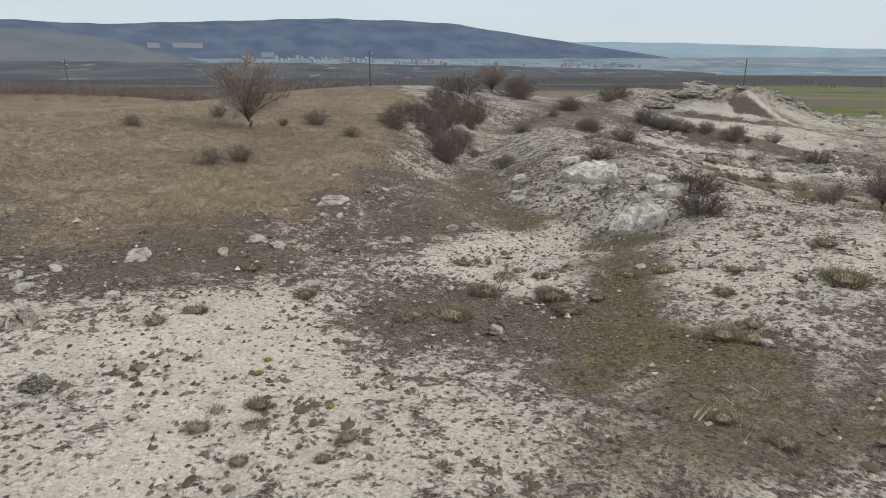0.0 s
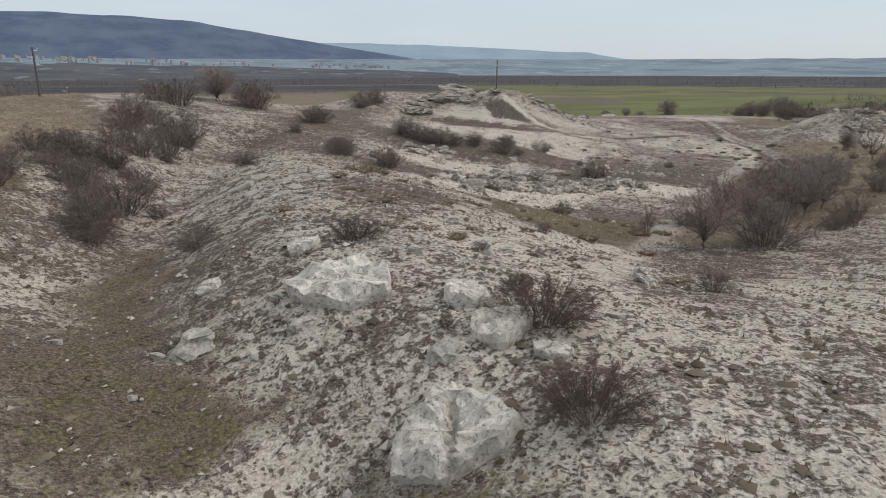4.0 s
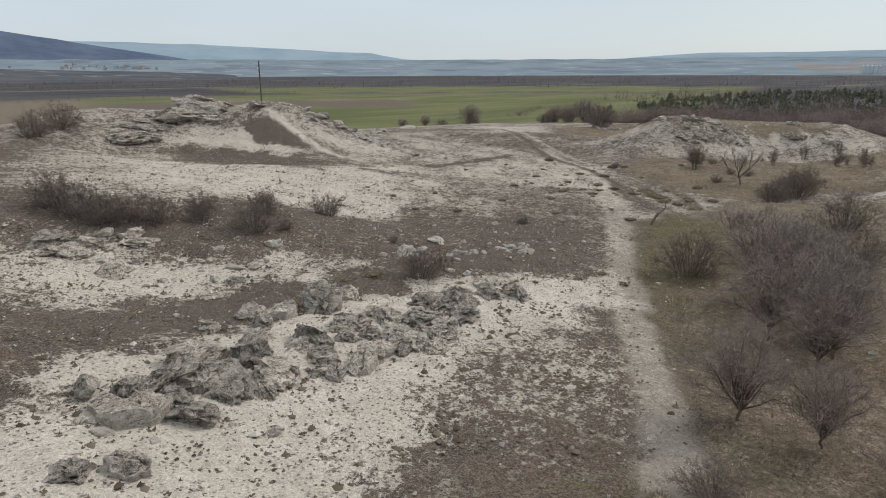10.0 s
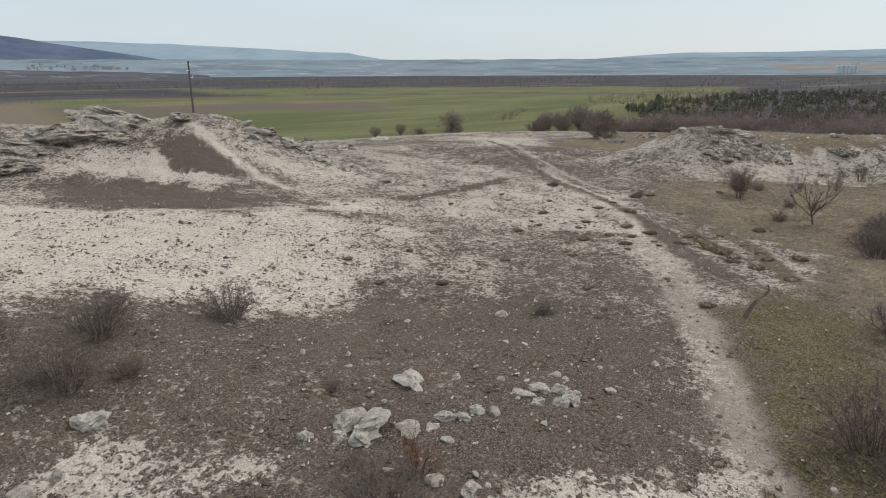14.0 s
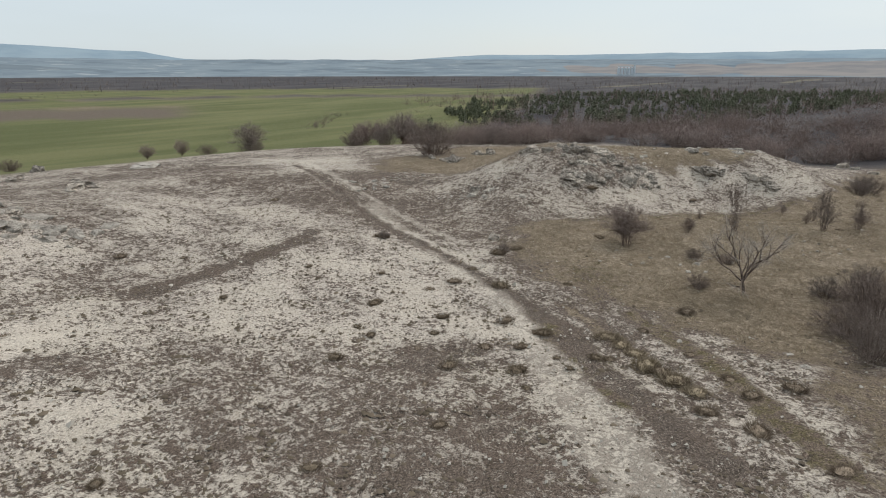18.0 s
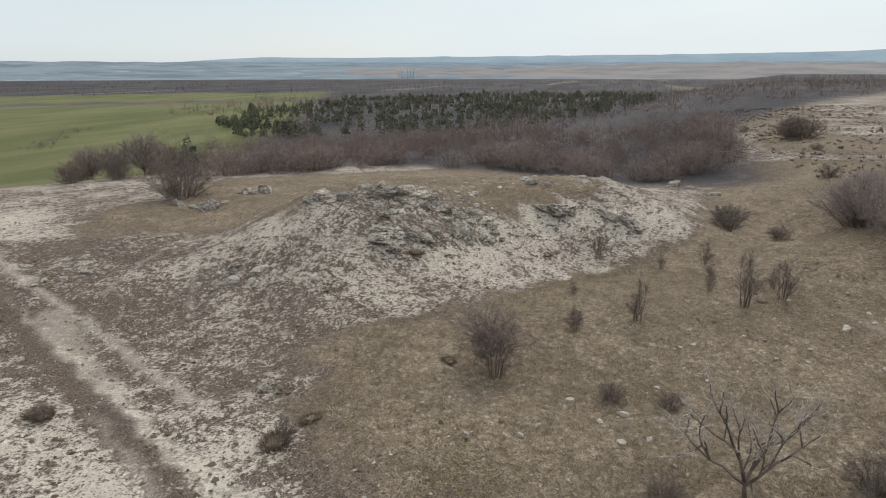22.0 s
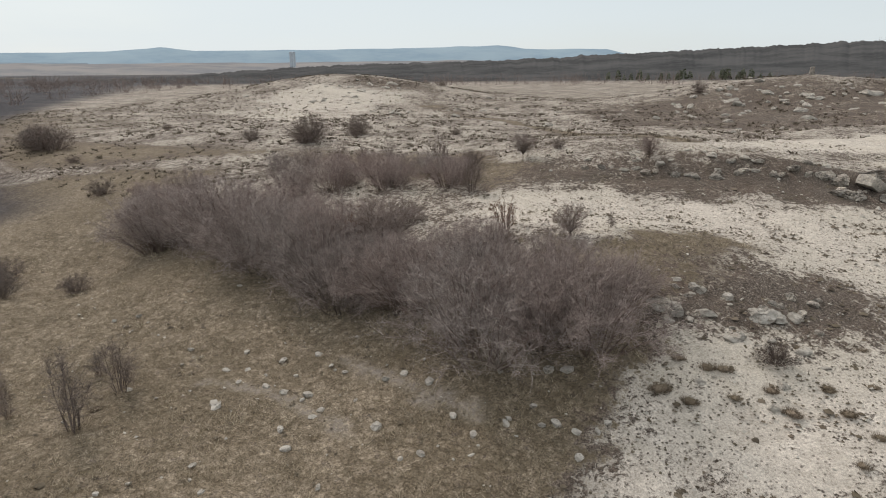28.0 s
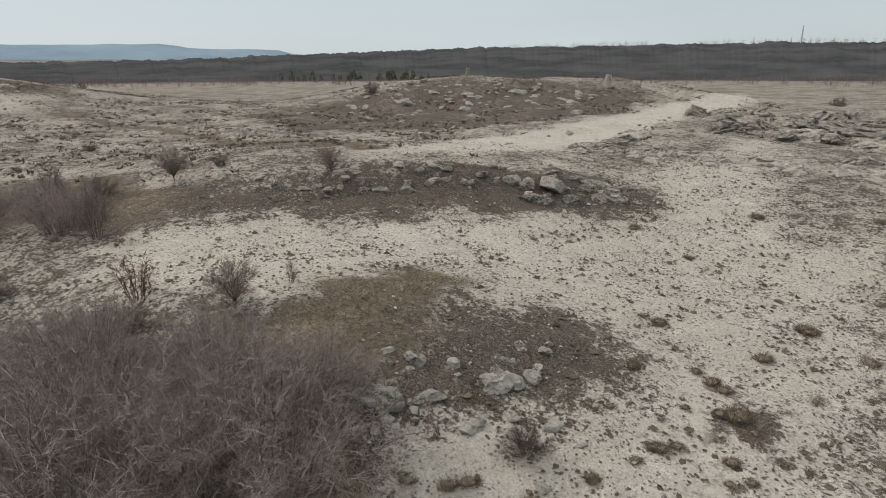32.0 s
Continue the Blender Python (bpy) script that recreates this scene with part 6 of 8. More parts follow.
stone("grey", 117.3, 95.9, 1.16)
stone("grey", 120.3, 91.3, 0.82)
stone("grey", 92.2, 30.4, 1.74)
stone("grey", 93.4, 33.7, 0.94)
stone("grey", 89.8, 29.1, 1.08)
stone("grey", 87.9, 29.3, 1.55)
stone("grey", 90.8, 32.9, 0.86)
stone("grey", 93.0, 30.4, 0.92)
stone("grey", 90.7, 27.2, 0.87)
stone("grey", 94.7, 32.9, 0.89)
stone("grey", 96.4, 33.2, 0.89)
stone("grey", 97.4, 34.4, 0.72)
stone("grey", 99.3, 34.9, 0.89)
stone("grey", 100.7, 35.6, 0.80)
stone("grey", 102.1, 36.6, 0.88)
stone("grey", 103.2, 36.9, 0.64)
stone("grey", 105.2, 37.5, 0.81)
stone("grey", 106.8, 37.9, 0.73)
stone("grey", 108.4, 38.3, 0.73)
stone("grey", 109.5, 38.8, 0.65)
stone("grey", 86.7, 28.9, 0.82)
stone("grey", 85.2, 29.7, 0.63)
stone("grey", 95.9, 31.8, 0.66)
stone("grey", 89.1, 27.0, 0.77)
stone("grey", 98.6, 33.7, 0.74)
stone("grey", 100.3, 34.4, 0.66)
stone("grey", 94.5, 30.3, 0.84)
stone("grey", 95.0, 57.3, 0.87)
stone("grey", 94.5, 57.5, 0.75)
stone("grey", 95.4, 57.3, 0.54)
stone("grey", 91.8, 54.9, 0.72)
stone("grey", 90.7, 53.9, 0.50)
stone("grey", 94.5, 55.6, 0.55)
stone("grey", 94.6, 56.3, 0.45)
stone("grey", 89.8, 54.7, 0.40)
stone("grey", 95.2, 56.1, 0.45)
stone("grey", 91.4, 52.9, 0.60)
stone("grey", 91.5, 54.0, 0.42)
stone("grey", 90.6, 52.7, 0.48)
stone("grey", 97.4, 62.5, 0.42)
stone("grey", 86.7, 54.5, 0.30)
tussock("dark", 84.2, 53.6, 1.16)
tussock("dark", 84.5, 52.2, 0.89)
tussock("dark", 84.8, 53.6, 0.64)
tussock("dark", 83.9, 54.3, 0.72)
tussock("dark", 84.8, 55.9, 0.63)
tussock("dark", 86.9, 59.1, 0.72)
tussock("dark", 86.2, 58.9, 0.64)
tussock("dark", 85.7, 57.7, 0.52)
tussock("dark", 87.5, 51.9, 0.82)
tussock("dark", 88.3, 54.7, 0.56)
tussock("dark", 88.8, 57.7, 0.59)
tussock("dark", 87.0, 56.0, 0.61)
tussock("dark", 86.3, 55.7, 0.53)
tussock("dark", 85.9, 53.7, 0.48)
tussock("dark", 85.0, 56.8, 0.47)
tussock("dark", 84.4, 56.6, 0.57)
tussock("dark", 86.9, 47.5, 0.53)
tussock("dark", 86.2, 47.6, 0.47)
tussock("dark", 79.2, 30.6, 1.11)
tussock("dark", 86.9, 34.8, 0.91)
tussock("dark", 84.1, 38.6, 0.52)
tussock("dark", 81.3, 51.4, 0.52)
tussock("dark", 82.6, 52.8, 0.55)
tussock("dark", 87.6, 56.7, 0.60)
tussock("dark", 88.5, 50.4, 0.60)
tussock("dark", 87.1, 60.6, 0.68)
tussock("dark", 85.9, 59.5, 0.52)
tussock("dark", 90.2, 56.2, 0.46)
tussock("dark", 89.2, 56.1, 0.46)
stone("ledge", 74.9, -29.5, 3.38)
stone("ledge", 71.4, -22.5, 3.90)
stone("ledge", 69.8, -16.2, 3.26)
stone("ledge", 66.3, -17.0, 2.90)
stone("ledge", 62.8, -17.9, 3.62)
stone("ledge", 60.5, -12.7, 3.38)
stone("ledge", 59.8, -7.8, 3.17)
stone("ledge", 74.5, -12.4, 2.81)
stone("ledge", 66.1, -31.1, 3.36)
stone("ledge", 72.5, -29.8, 2.53)
stone("ledge", 66.5, -8.5, 2.62)
stone("ledge", 64.3, -4.3, 2.46)
stone("ledge", 69.1, -5.5, 2.22)
stone("ledge", 62.9, 1.2, 2.27)
stone("ledge", 66.6, 9.5, 2.02)
stone("ledge", 90.9, 10.1, 1.65)
stone("ledge", 89.3, 6.4, 1.73)
stone("ledge", 87.6, 2.6, 2.12)
stone("ledge", 86.3, -0.1, 1.88)
stone("ledge", 91.8, 12.6, 1.33)
stone("ledge", 56.2, -26.4, 3.51)
stone("ledge", 54.1, -20.7, 2.92)
stone("ledge", 72.3, -9.9, 2.03)
stone("ledge", 58.6, -30.6, 3.28)
stone("pale", 83.8, 75.8, 0.46)
stone("pale", 82.4, 74.9, 0.47)
stone("pale", 101.2, 153.1, 2.70)
stone("pale", 79.3, 92.9, 0.48)
stone("pale", 80.8, 89.8, 0.53)
stone("pale", 83.0, 80.7, 0.29)
stone("grey", 84.9, 141.0, 2.62)
stone("grey", 72.2, 125.0, 1.20)
stone("grey", 67.6, 124.9, 2.23)
stone("grey", 80.0, 163.0, 4.41)
stone("grey", 68.6, 123.5, 1.34)
stone("grey", 78.8, 149.1, 2.62)
stone("grey", 79.4, 167.6, 3.02)
stone("grey", 71.0, 125.8, 1.19)
stone("grey", 131.8, 128.7, 2.29)
stone("pale", 101.5, 65.0, 0.39)
stone("pale", 102.9, 65.1, 0.36)
stone("pale", 95.9, 64.3, 0.37)
stone("pale", 95.1, 64.2, 0.28)
stone("pale", 94.5, 63.8, 0.32)
stone("pale", 94.4, 63.3, 0.28)
stone("pale", 108.2, 70.9, 0.44)
stone("pale", 110.4, 69.1, 0.30)
stone("pale", 109.0, 69.3, 0.28)
stone("pale", 107.7, 68.8, 0.33)
stone("pale", 108.9, 67.0, 0.35)
stone("pale", 105.7, 68.0, 0.37)
stone("pale", 104.2, 68.9, 0.35)
stone("pale", 101.7, 67.8, 0.47)
stone("pale", 99.2, 67.9, 0.31)
stone("pale", 98.2, 66.2, 0.30)
stone("pale", 97.6, 67.0, 0.25)
stone("pale", 99.1, 63.4, 0.28)
stone("pale", 97.5, 65.0, 0.26)
stone("pale", 97.0, 64.1, 0.26)
stone("pale", 94.5, 65.0, 0.27)
stone("pale", 96.3, 64.6, 0.21)
stone("pale", 106.5, 66.1, 0.22)
stone("pale", 103.5, 67.2, 0.25)
stone("pale", 103.3, 74.1, 0.27)
stone("pale", 103.4, 75.5, 0.22)
stone("pale", 104.9, 73.6, 0.24)
stone("pale", 104.4, 79.1, 0.25)
stone("pale", 100.8, 71.3, 0.22)
stone("pale", 97.4, 62.5, 0.40)
stone("pale", 96.8, 62.2, 0.44)
stone("pale", 97.0, 69.4, 0.28)
stone("pale", 105.8, 76.5, 0.23)
stone("pale", 99.4, 65.9, 0.27)
stone("pale", 97.7, 86.0, 0.30)
stone("pale", 98.5, 85.0, 0.36)
stone("pale", 97.6, 82.7, 0.39)
stone("pale", 96.9, 83.7, 0.29)
stone("pale", 96.1, 86.2, 0.24)
stone("pale", 97.8, 85.2, 0.22)
stone("pale", 95.2, 86.8, 0.24)
stone("pale", 95.5, 82.9, 0.28)
stone("pale", 96.1, 88.3, 0.21)
stone("pale", 95.8, 81.8, 0.28)
stone("pale", 94.7, 88.9, 0.19)
stone("pale", 97.3, 90.2, 0.19)
stone("pale", 98.2, 88.8, 0.20)
stone("pale", 107.9, 71.0, 0.47)
stone("pale", 106.7, 68.5, 0.39)
stone("pale", 107.7, 65.9, 0.35)
stone("pale", 104.3, 68.4, 0.37)
stone("pale", 103.4, 70.8, 0.31)
stone("stone", 53.8, 64.9, 0.22)
stone("stone", 51.6, 58.8, 0.23)

# the grey heap, the scattered boulders, the great slab and the bedded plates
stone("grey", 27.5, 66.5, 2.18, 14)
stone("grey", 29.3, 66.2, 2.12, 14)
stone("grey", 25.8, 65.2, 1.58, 14)
stone("grey", 26.9, 65.0, 2.12, 14)
stone("grey", 29.5, 64.8, 2.10, 14)
stone("grey", 27.7, 63.8, 1.96, 14)
stone("grey", 24.9, 64.8, 1.29, 14)
stone("grey", 26.1, 63.1, 1.45, 14)
stone("grey", 24.8, 63.4, 1.93, 14)
stone("grey", 23.9, 65.5, 1.14, 14)
stone("grey", 28.8, 63.6, 1.03, 14)
stone("grey", 28.0, 65.4, 1.28, 14)
stone("grey", 25.8, 64.0, 1.17, 14)
stone("grey", 24.2, 64.2, 1.00, 14)
stone("grey", 32.3, 67.1, 1.78, 14)
stone("grey", 34.7, 70.8, 2.34, 14)
stone("grey", 34.4, 67.7, 1.44, 14)
stone("grey", 34.0, 64.9, 1.71, 14)
stone("grey", 32.8, 64.2, 1.63, 14)
stone("grey", 31.9, 65.5, 1.28, 14)
stone("grey", 31.5, 64.0, 1.11, 14)
stone("grey", 31.0, 64.3, 0.83, 14)
stone("grey", 35.9, 66.0, 1.52, 14)
stone("grey", 37.4, 67.3, 1.52, 14)
stone("grey", 38.1, 66.6, 1.98, 14)
stone("grey", 39.7, 66.5, 1.81, 14)
stone("grey", 41.3, 68.6, 1.97, 14)
stone("grey", 37.0, 65.0, 1.63, 14)
stone("grey", 35.0, 65.2, 1.14, 14)
stone("grey", 36.4, 64.0, 1.25, 14)
stone("grey", 39.2, 68.9, 1.52, 14)
stone("grey", 32.9, 71.0, 1.57, 14)
stone("grey", 43.9, 69.5, 1.84, 14)
stone("grey", 44.9, 68.1, 1.55, 14)
stone("grey", 31.5, 69.9, 1.37, 14)
stone("grey", 36.5, 68.7, 1.07, 14)
stone("grey", 36.9, 71.8, 1.44, 14)
stone("grey", 37.0, 65.9, 1.00, 14)
stone("grey", 38.4, 65.9, 1.26, 14)
stone("grey", 34.6, 66.4, 1.07, 14)
stone("grey", 33.6, 66.7, 1.06, 14)
stone("grey", 31.5, 66.3, 0.90, 14)
stone("grey", 34.9, 64.5, 0.91, 14)
stone("grey", 41.3, 67.5, 1.28, 14)
stone("grey", 39.7, 68.0, 1.25, 14)
stone("grey", 25.1, 64.7, 1.44, 14)
stone("grey", 26.0, 63.7, 1.58, 14)
stone("grey", 24.0, 60.8, 1.14, 14)
stone("grey", 22.9, 61.1, 1.14, 14)
stone("grey", 27.6, 65.8, 1.52, 14)
stone("grey", 27.9, 64.1, 1.47, 14)
stone("grey", 29.8, 65.5, 1.38, 14)
stone("grey", 29.3, 70.1, 1.33, 14)
stone("grey", 31.6, 66.9, 1.46, 14)
stone("grey", 34.7, 68.0, 1.74, 14)
stone("grey", 36.4, 67.7, 1.57, 14)
stone("grey", 35.6, 64.7, 1.47, 14)
stone("grey", 37.7, 65.6, 1.74, 14)
stone("grey", 40.2, 66.9, 1.64, 14)
stone("grey", 43.0, 68.3, 1.52, 14)
stone("grey", 44.8, 67.7, 1.54, 14)
stone("grey", 39.8, 68.9, 1.47, 14)
stone("grey", 33.3, 64.6, 1.42, 14)
stone("grey", 31.8, 64.9, 1.23, 14)
stone("grey", 30.2, 67.8, 1.28, 14)
stone("ledge", 26.2, 83.5, 1.63, 14)
stone("ledge", 29.9, 83.8, 1.34, 14)
stone("ledge", 27.4, 83.1, 1.30, 14)
stone("ledge", 26.6, 82.0, 1.26, 14)
stone("ledge", 30.4, 82.8, 0.98, 14)
stone("ledge", 25.7, 82.2, 1.26, 14)
stone("ledge", 27.5, 79.4, 1.03, 14)
stone("pale", 47.1, 77.5, 1.20, 14)
stone("pale", 44.4, 76.1, 1.62, 14)
stone("pale", 43.5, 76.3, 1.06, 14)
stone("pale", 51.0, 74.3, 0.93, 14)
stone("pale", 51.7, 73.9, 0.73, 14)
stone("pale", 51.4, 73.2, 0.71, 14)
stone("pale", 50.8, 73.2, 0.60, 14)
stone("pale", 45.7, 74.5, 0.53, 14)
stone("pale", 46.5, 74.8, 0.64, 14)
stone("pale", 47.1, 74.4, 0.55, 14)
stone("pale", 45.7, 73.7, 0.43, 14)
stone("pale", 47.8, 74.6, 0.47, 14)
stone("pale", 43.6, 75.5, 1.04, 14)
stone("pale", 42.1, 76.4, 0.52, 14)
stone("pale", 43.0, 75.9, 0.52, 14)
stone("pale", 49.0, 76.9, 0.46, 14)
stone("pale", 56.5, 81.6, 0.70, 14)
stone("pale", 50.2, 73.7, 0.50, 14)
stone("pale", 48.3, 74.1, 0.42, 14)
stone("pale", 45.0, 75.2, 0.44, 14)
stone("pale", 37.1, 80.6, 0.95, 14)
stone("white", 7.8, 33.9, 2.64, 14)
stone("white", 10.8, 30.4, 1.45, 14)
stone("white", 11.5, 28.9, 0.83, 14)
stone("white", 10.8, 32.1, 1.38, 14)
stone("white", 4.4, 37.7, 0.78, 14)
stone("white", 7.3, 37.9, 1.08, 14)
stone("pale", 3.8, 34.4, 1.13, 14)
stone("pale", 6.6, 33.0, 0.70, 14)
stone("pale", 6.2, 34.8, 0.46, 14)
stone("pale", 10.6, 35.7, 0.85, 14)
stone("pale", 9.7, 36.3, 0.32, 14)
stone("pale", 9.3, 31.5, 0.27, 14)
stone("pale", 10.3, 31.6, 0.28, 14)
stone("pale", 17.9, 33.8, 0.81, 14)
stone("pale", 13.2, 36.1, 0.38, 14)
stone("pale", 9.3, 29.8, 0.77, 14)
stone("pale", 5.3, 32.8, 0.35, 14)
stone("plate", 6.2, 56.9, 1.92, 14)
stone("plate", 7.5, 54.6, 1.80, 14)
stone("plate", 8.6, 52.0, 1.66, 14)
stone("plate", 9.7, 52.8, 1.42, 14)
stone("plate", 6.4, 53.7, 2.04, 14)
stone("plate", 7.8, 51.3, 1.62, 14)
stone("plate", 8.8, 49.4, 1.53, 14)
stone("plate", 6.8, 50.8, 1.60, 14)
stone("plate", 7.9, 48.3, 1.71, 14)
stone("plate", 9.1, 48.1, 1.22, 14)
stone("plate", 6.1, 51.4, 1.36, 14)
stone("plate", 7.1, 47.8, 1.44, 14)
stone("plate", 8.3, 46.5, 1.14, 14)
stone("plate", 6.7, 47.9, 0.96, 14)
stone("plate", 5.5, 55.0, 1.22, 14)
stone("plate", 5.3, 60.5, 1.41, 14)
stone("plate", 7.1, 58.0, 1.65, 14)
stone("plate", 8.4, 55.5, 1.54, 14)
stone("plate", 9.2, 50.8, 1.07, 14)
stone("plate", 9.4, 46.7, 0.93, 14)
stone("plate", 6.7, 44.1, 0.94, 14)
stone("plate", 2.8, 55.5, 1.40, 14)
stone("plate", 2.0, 54.5, 1.06, 14)
stone("plate", 10.6, 51.9, 1.11, 14)
stone("plate", 4.9, 53.2, 1.01, 14)
stone("plate", 10.6, 53.6, 0.98, 14)
stone("plate", 11.2, 53.8, 0.79, 14)
stone("plate", 10.9, 52.4, 0.74, 14)
stone("plate", 10.7, 50.8, 0.68, 14)
stone("plate", 10.6, 49.8, 0.49, 14)
stone("plate", 11.8, 55.5, 0.95, 14)
stone("plate", 12.6, 55.4, 0.84, 14)
stone("plate", 11.0, 55.7, 0.85, 14)
stone("plate", 13.5, 48.7, 0.46, 14)
stone("plate", 18.0, 47.4, 0.63, 14)
stone("plate", 12.8, 46.5, 0.61, 14)
stone("plate", 11.3, 45.6, 0.77, 14)
stone("plate", 11.8, 46.4, 0.47, 14)
stone("plate", 13.5, 44.4, 0.48, 14)
stone("plate", 12.7, 49.2, 0.55, 14)
stone("plate", 14.6, 42.6, 0.44, 14)
stone("plate", 14.4, 43.1, 0.39, 14)

stone("grey", 92.0, 32.1, 2.34, 14)
stone("grey", 89.8, 30.7, 1.20, 14)
stone("grey", 87.9, 30.6, 1.85, 14)
stone("grey", 93.5, 34.1, 1.05, 14)
stone("grey", 94.4, 32.6, 0.77, 14)
stone("grey", 88.5, 26.9, 1.09, 14)
stone("grey", 90.8, 32.8, 1.07, 14)
stone("grey", 92.4, 33.7, 1.05, 14)
stone("grey", 89.0, 31.7, 1.18, 14)
stone("grey", 93.5, 32.6, 1.00, 14)
stone("grey", 90.8, 30.0, 1.02, 14)
stone("grey", 96.4, 33.3, 0.84, 14)
stone("grey", 97.0, 34.1, 0.68, 14)
stone("grey", 100.7, 36.1, 0.81, 14)
stone("grey", 102.4, 36.7, 0.59, 14)
stone("grey", 99.4, 35.2, 0.67, 14)
stone("grey", 101.6, 36.8, 0.66, 14)
stone("grey", 104.6, 37.1, 0.59, 14)
stone("grey", 106.1, 37.4, 0.60, 14)
stone("grey", 107.8, 37.9, 0.53, 14)
stone("grey", 98.5, 34.5, 0.60, 14)
stone("grey", 95.5, 33.3, 0.69, 14)
stone("grey", 94.7, 57.7, 0.59, 14)
stone("grey", 95.2, 57.3, 0.49, 14)
stone("grey", 94.5, 57.2, 0.52, 14)
stone("grey", 93.9, 57.0, 0.41, 14)
stone("grey", 91.8, 54.1, 0.41, 14)
stone("grey", 91.5, 52.9, 0.43, 14)
stone("grey", 90.5, 52.2, 0.44, 14)
stone("grey", 90.7, 54.3, 0.45, 14)
stone("pale", 91.8, 55.2, 0.79, 14)
stone("pale", 94.6, 55.5, 0.49, 14)
stone("pale", 93.3, 55.0, 0.40, 14)
stone("pale", 95.2, 57.7, 0.41, 14)
stone("pale", 94.6, 58.0, 0.40, 14)

# trees along the field's edge
for fx, fy, fh in ((100, 200, 3.2), (116, 176, 2.6), (120, 172, 3.0), (130, 166, 5.2), (146, 152, 4.6), (148, 150, 4.0), (149, 146, 6.0), (152, 158, 4.6), (150, 152, 4.8), (158, 152, 5.6)):
    plant("tree", fx, fy, fh)
for fx, fy, fh in ((96, 196, 3.0), (104, 198, 2.2), (134, 171, 2.4), (151, 159, 3.4), (146, 138, 4.2), (140, 150, 2.6), (144, 146, 3.0), (126, 160, 1.8), (122, 168, 1.8)):
    plant("shrub", fx, fy, fh)

for fx, fy, fh in ((98, 60, 3.4), (103, 60.5, 3.2), (106.5, 61.5, 3.6), (110, 62.5, 3.8), (118.5, 62, 4.2), (121, 61, 4), (126.5, 61.5, 4), (132, 62, 3.8), (136, 60, 3.2), (113, 57.5, 2.6), (118, 58, 3), (123, 57, 3), (100, 58.3, 2.4), (104, 58.6, 2.8)):
    plant("thicket", fx, fy, fh)

# ---- grass tussocks ----
tussock("dark", -7.0, 14.1, 0.65)
tussock("dark", -6.4, 15.0, 0.86)
tussock("dark", -4.1, 17.3, 0.66)
tussock("dark", -1.7, 9.6, 0.49)
tussock("dark", -3.4, 9.7, 0.69)
tussock("dark", -3.5, 10.5, 0.63)
tussock("dark", -3.3, 8.7, 0.45)
tussock("dark", -4.3, 9.6, 0.58)
tussock("dark", -4.2, 10.2, 0.51)
tussock("dark", -2.0, 8.9, 0.37)
tussock("dark", 0.5, 21.5, 0.60)
tussock("dark", 9.2, 19.3, 0.72)
tussock("dark", -4.4, 10.8, 0.32)
tussock("dark", -6.2, 19.0, 0.71)
tussock("dark", 3.4, 17.2, 0.66)
tussock("dark", -1.3, 8.4, 0.35)
tussock("dark", -0.1, 8.8, 0.45)
tussock("straw", 1.9, 20.2, 0.76)
tussock("straw", 1.1, 18.6, 0.88)
tussock("straw", 0.2, 16.5, 0.79)
tussock("straw", 11.9, 18.0, 1.35)
tussock("straw", 13.3, 21.6, 0.70)
tussock("straw", -0.9, 16.3, 0.94)
tussock("straw", 4.5, 17.8, 0.68)
tussock("straw", 8.1, 17.5, 0.83)
tussock("straw", 5.9, 9.7, 0.69)
tussock("straw", 5.2, 10.6, 0.64)
tussock("straw", 10.0, 14.3, 0.38)
tussock("straw", 3.1, 18.5, 1.05)
tussock("straw", 7.9, 15.2, 0.73)
tussock("green", -2.2, 10.7, 0.24)
tussock("green", -3.9, 12.6, 0.22)
tussock("green", -3.9, 11.9, 0.26)
tussock("straw", 11.4, 47.3, 0.84)
tussock("straw", 10.1, 45.3, 0.66)
tussock("straw", 12.3, 45.3, 0.63)
tussock("straw", 11.7, 41.1, 0.58)
tussock("straw", 14.4, 57.8, 0.78)
tussock("straw", 12.9, 38.1, 0.94)
tussock("straw", 9.2, 48.4, 0.67)
tussock("straw", 16.7, 64.0, 1.28)
tussock("straw", 23.8, 36.9, 0.72)
tussock("straw", 20.0, 34.6, 0.76)
tussock("straw", 14.3, 47.4, 0.72)
tussock("straw", 7.7, 44.5, 0.79)
tussock("straw", 14.3, 44.2, 0.47)
tussock("straw", 10.9, 42.4, 0.64)
tussock("straw", 24.7, 47.4, 0.92)
tussock("straw", 27.4, 45.3, 0.91)
tussock("dark", 11.5, 39.2, 0.64)
tussock("dark", 14.3, 40.3, 0.51)
tussock("dark", 19.1, 44.3, 0.63)
tussock("dark", 16.9, 36.7, 0.45)
tussock("dark", 19.6, 38.4, 0.68)
tussock("dark", 15.0, 36.4, 0.40)
tussock("dark", 18.2, 55.6, 0.65)
tussock("dark", 18.5, 49.7, 0.65)
tussock("dark", 24.4, 36.9, 0.66)
tussock("dark", 16.0, 35.1, 0.57)
tussock("dark", 10.9, 39.5, 0.42)
tussock("dark", 27.9, 41.6, 1.00)
tussock("straw", 26.4, 51.4, 0.85)
tussock("straw", 31.1, 54.7, 0.76)
tussock("straw", 21.6, 54.4, 0.80)
tussock("straw", 23.5, 55.2, 0.90)
tussock("straw", 23.1, 56.0, 0.76)
tussock("straw", 27.8, 56.8, 0.56)
tussock("dark", 20.0, 54.8, 0.50)
tussock("dark", 23.5, 58.7, 0.52)
tussock("dark", 18.5, 60.5, 0.39)
tussock("dark", 23.7, 53.1, 0.55)
tussock("dark", 27.1, 57.4, 0.56)
tussock("dark", 25.5, 58.2, 0.73)
tussock("dark", 21.0, 64.3, 1.18)
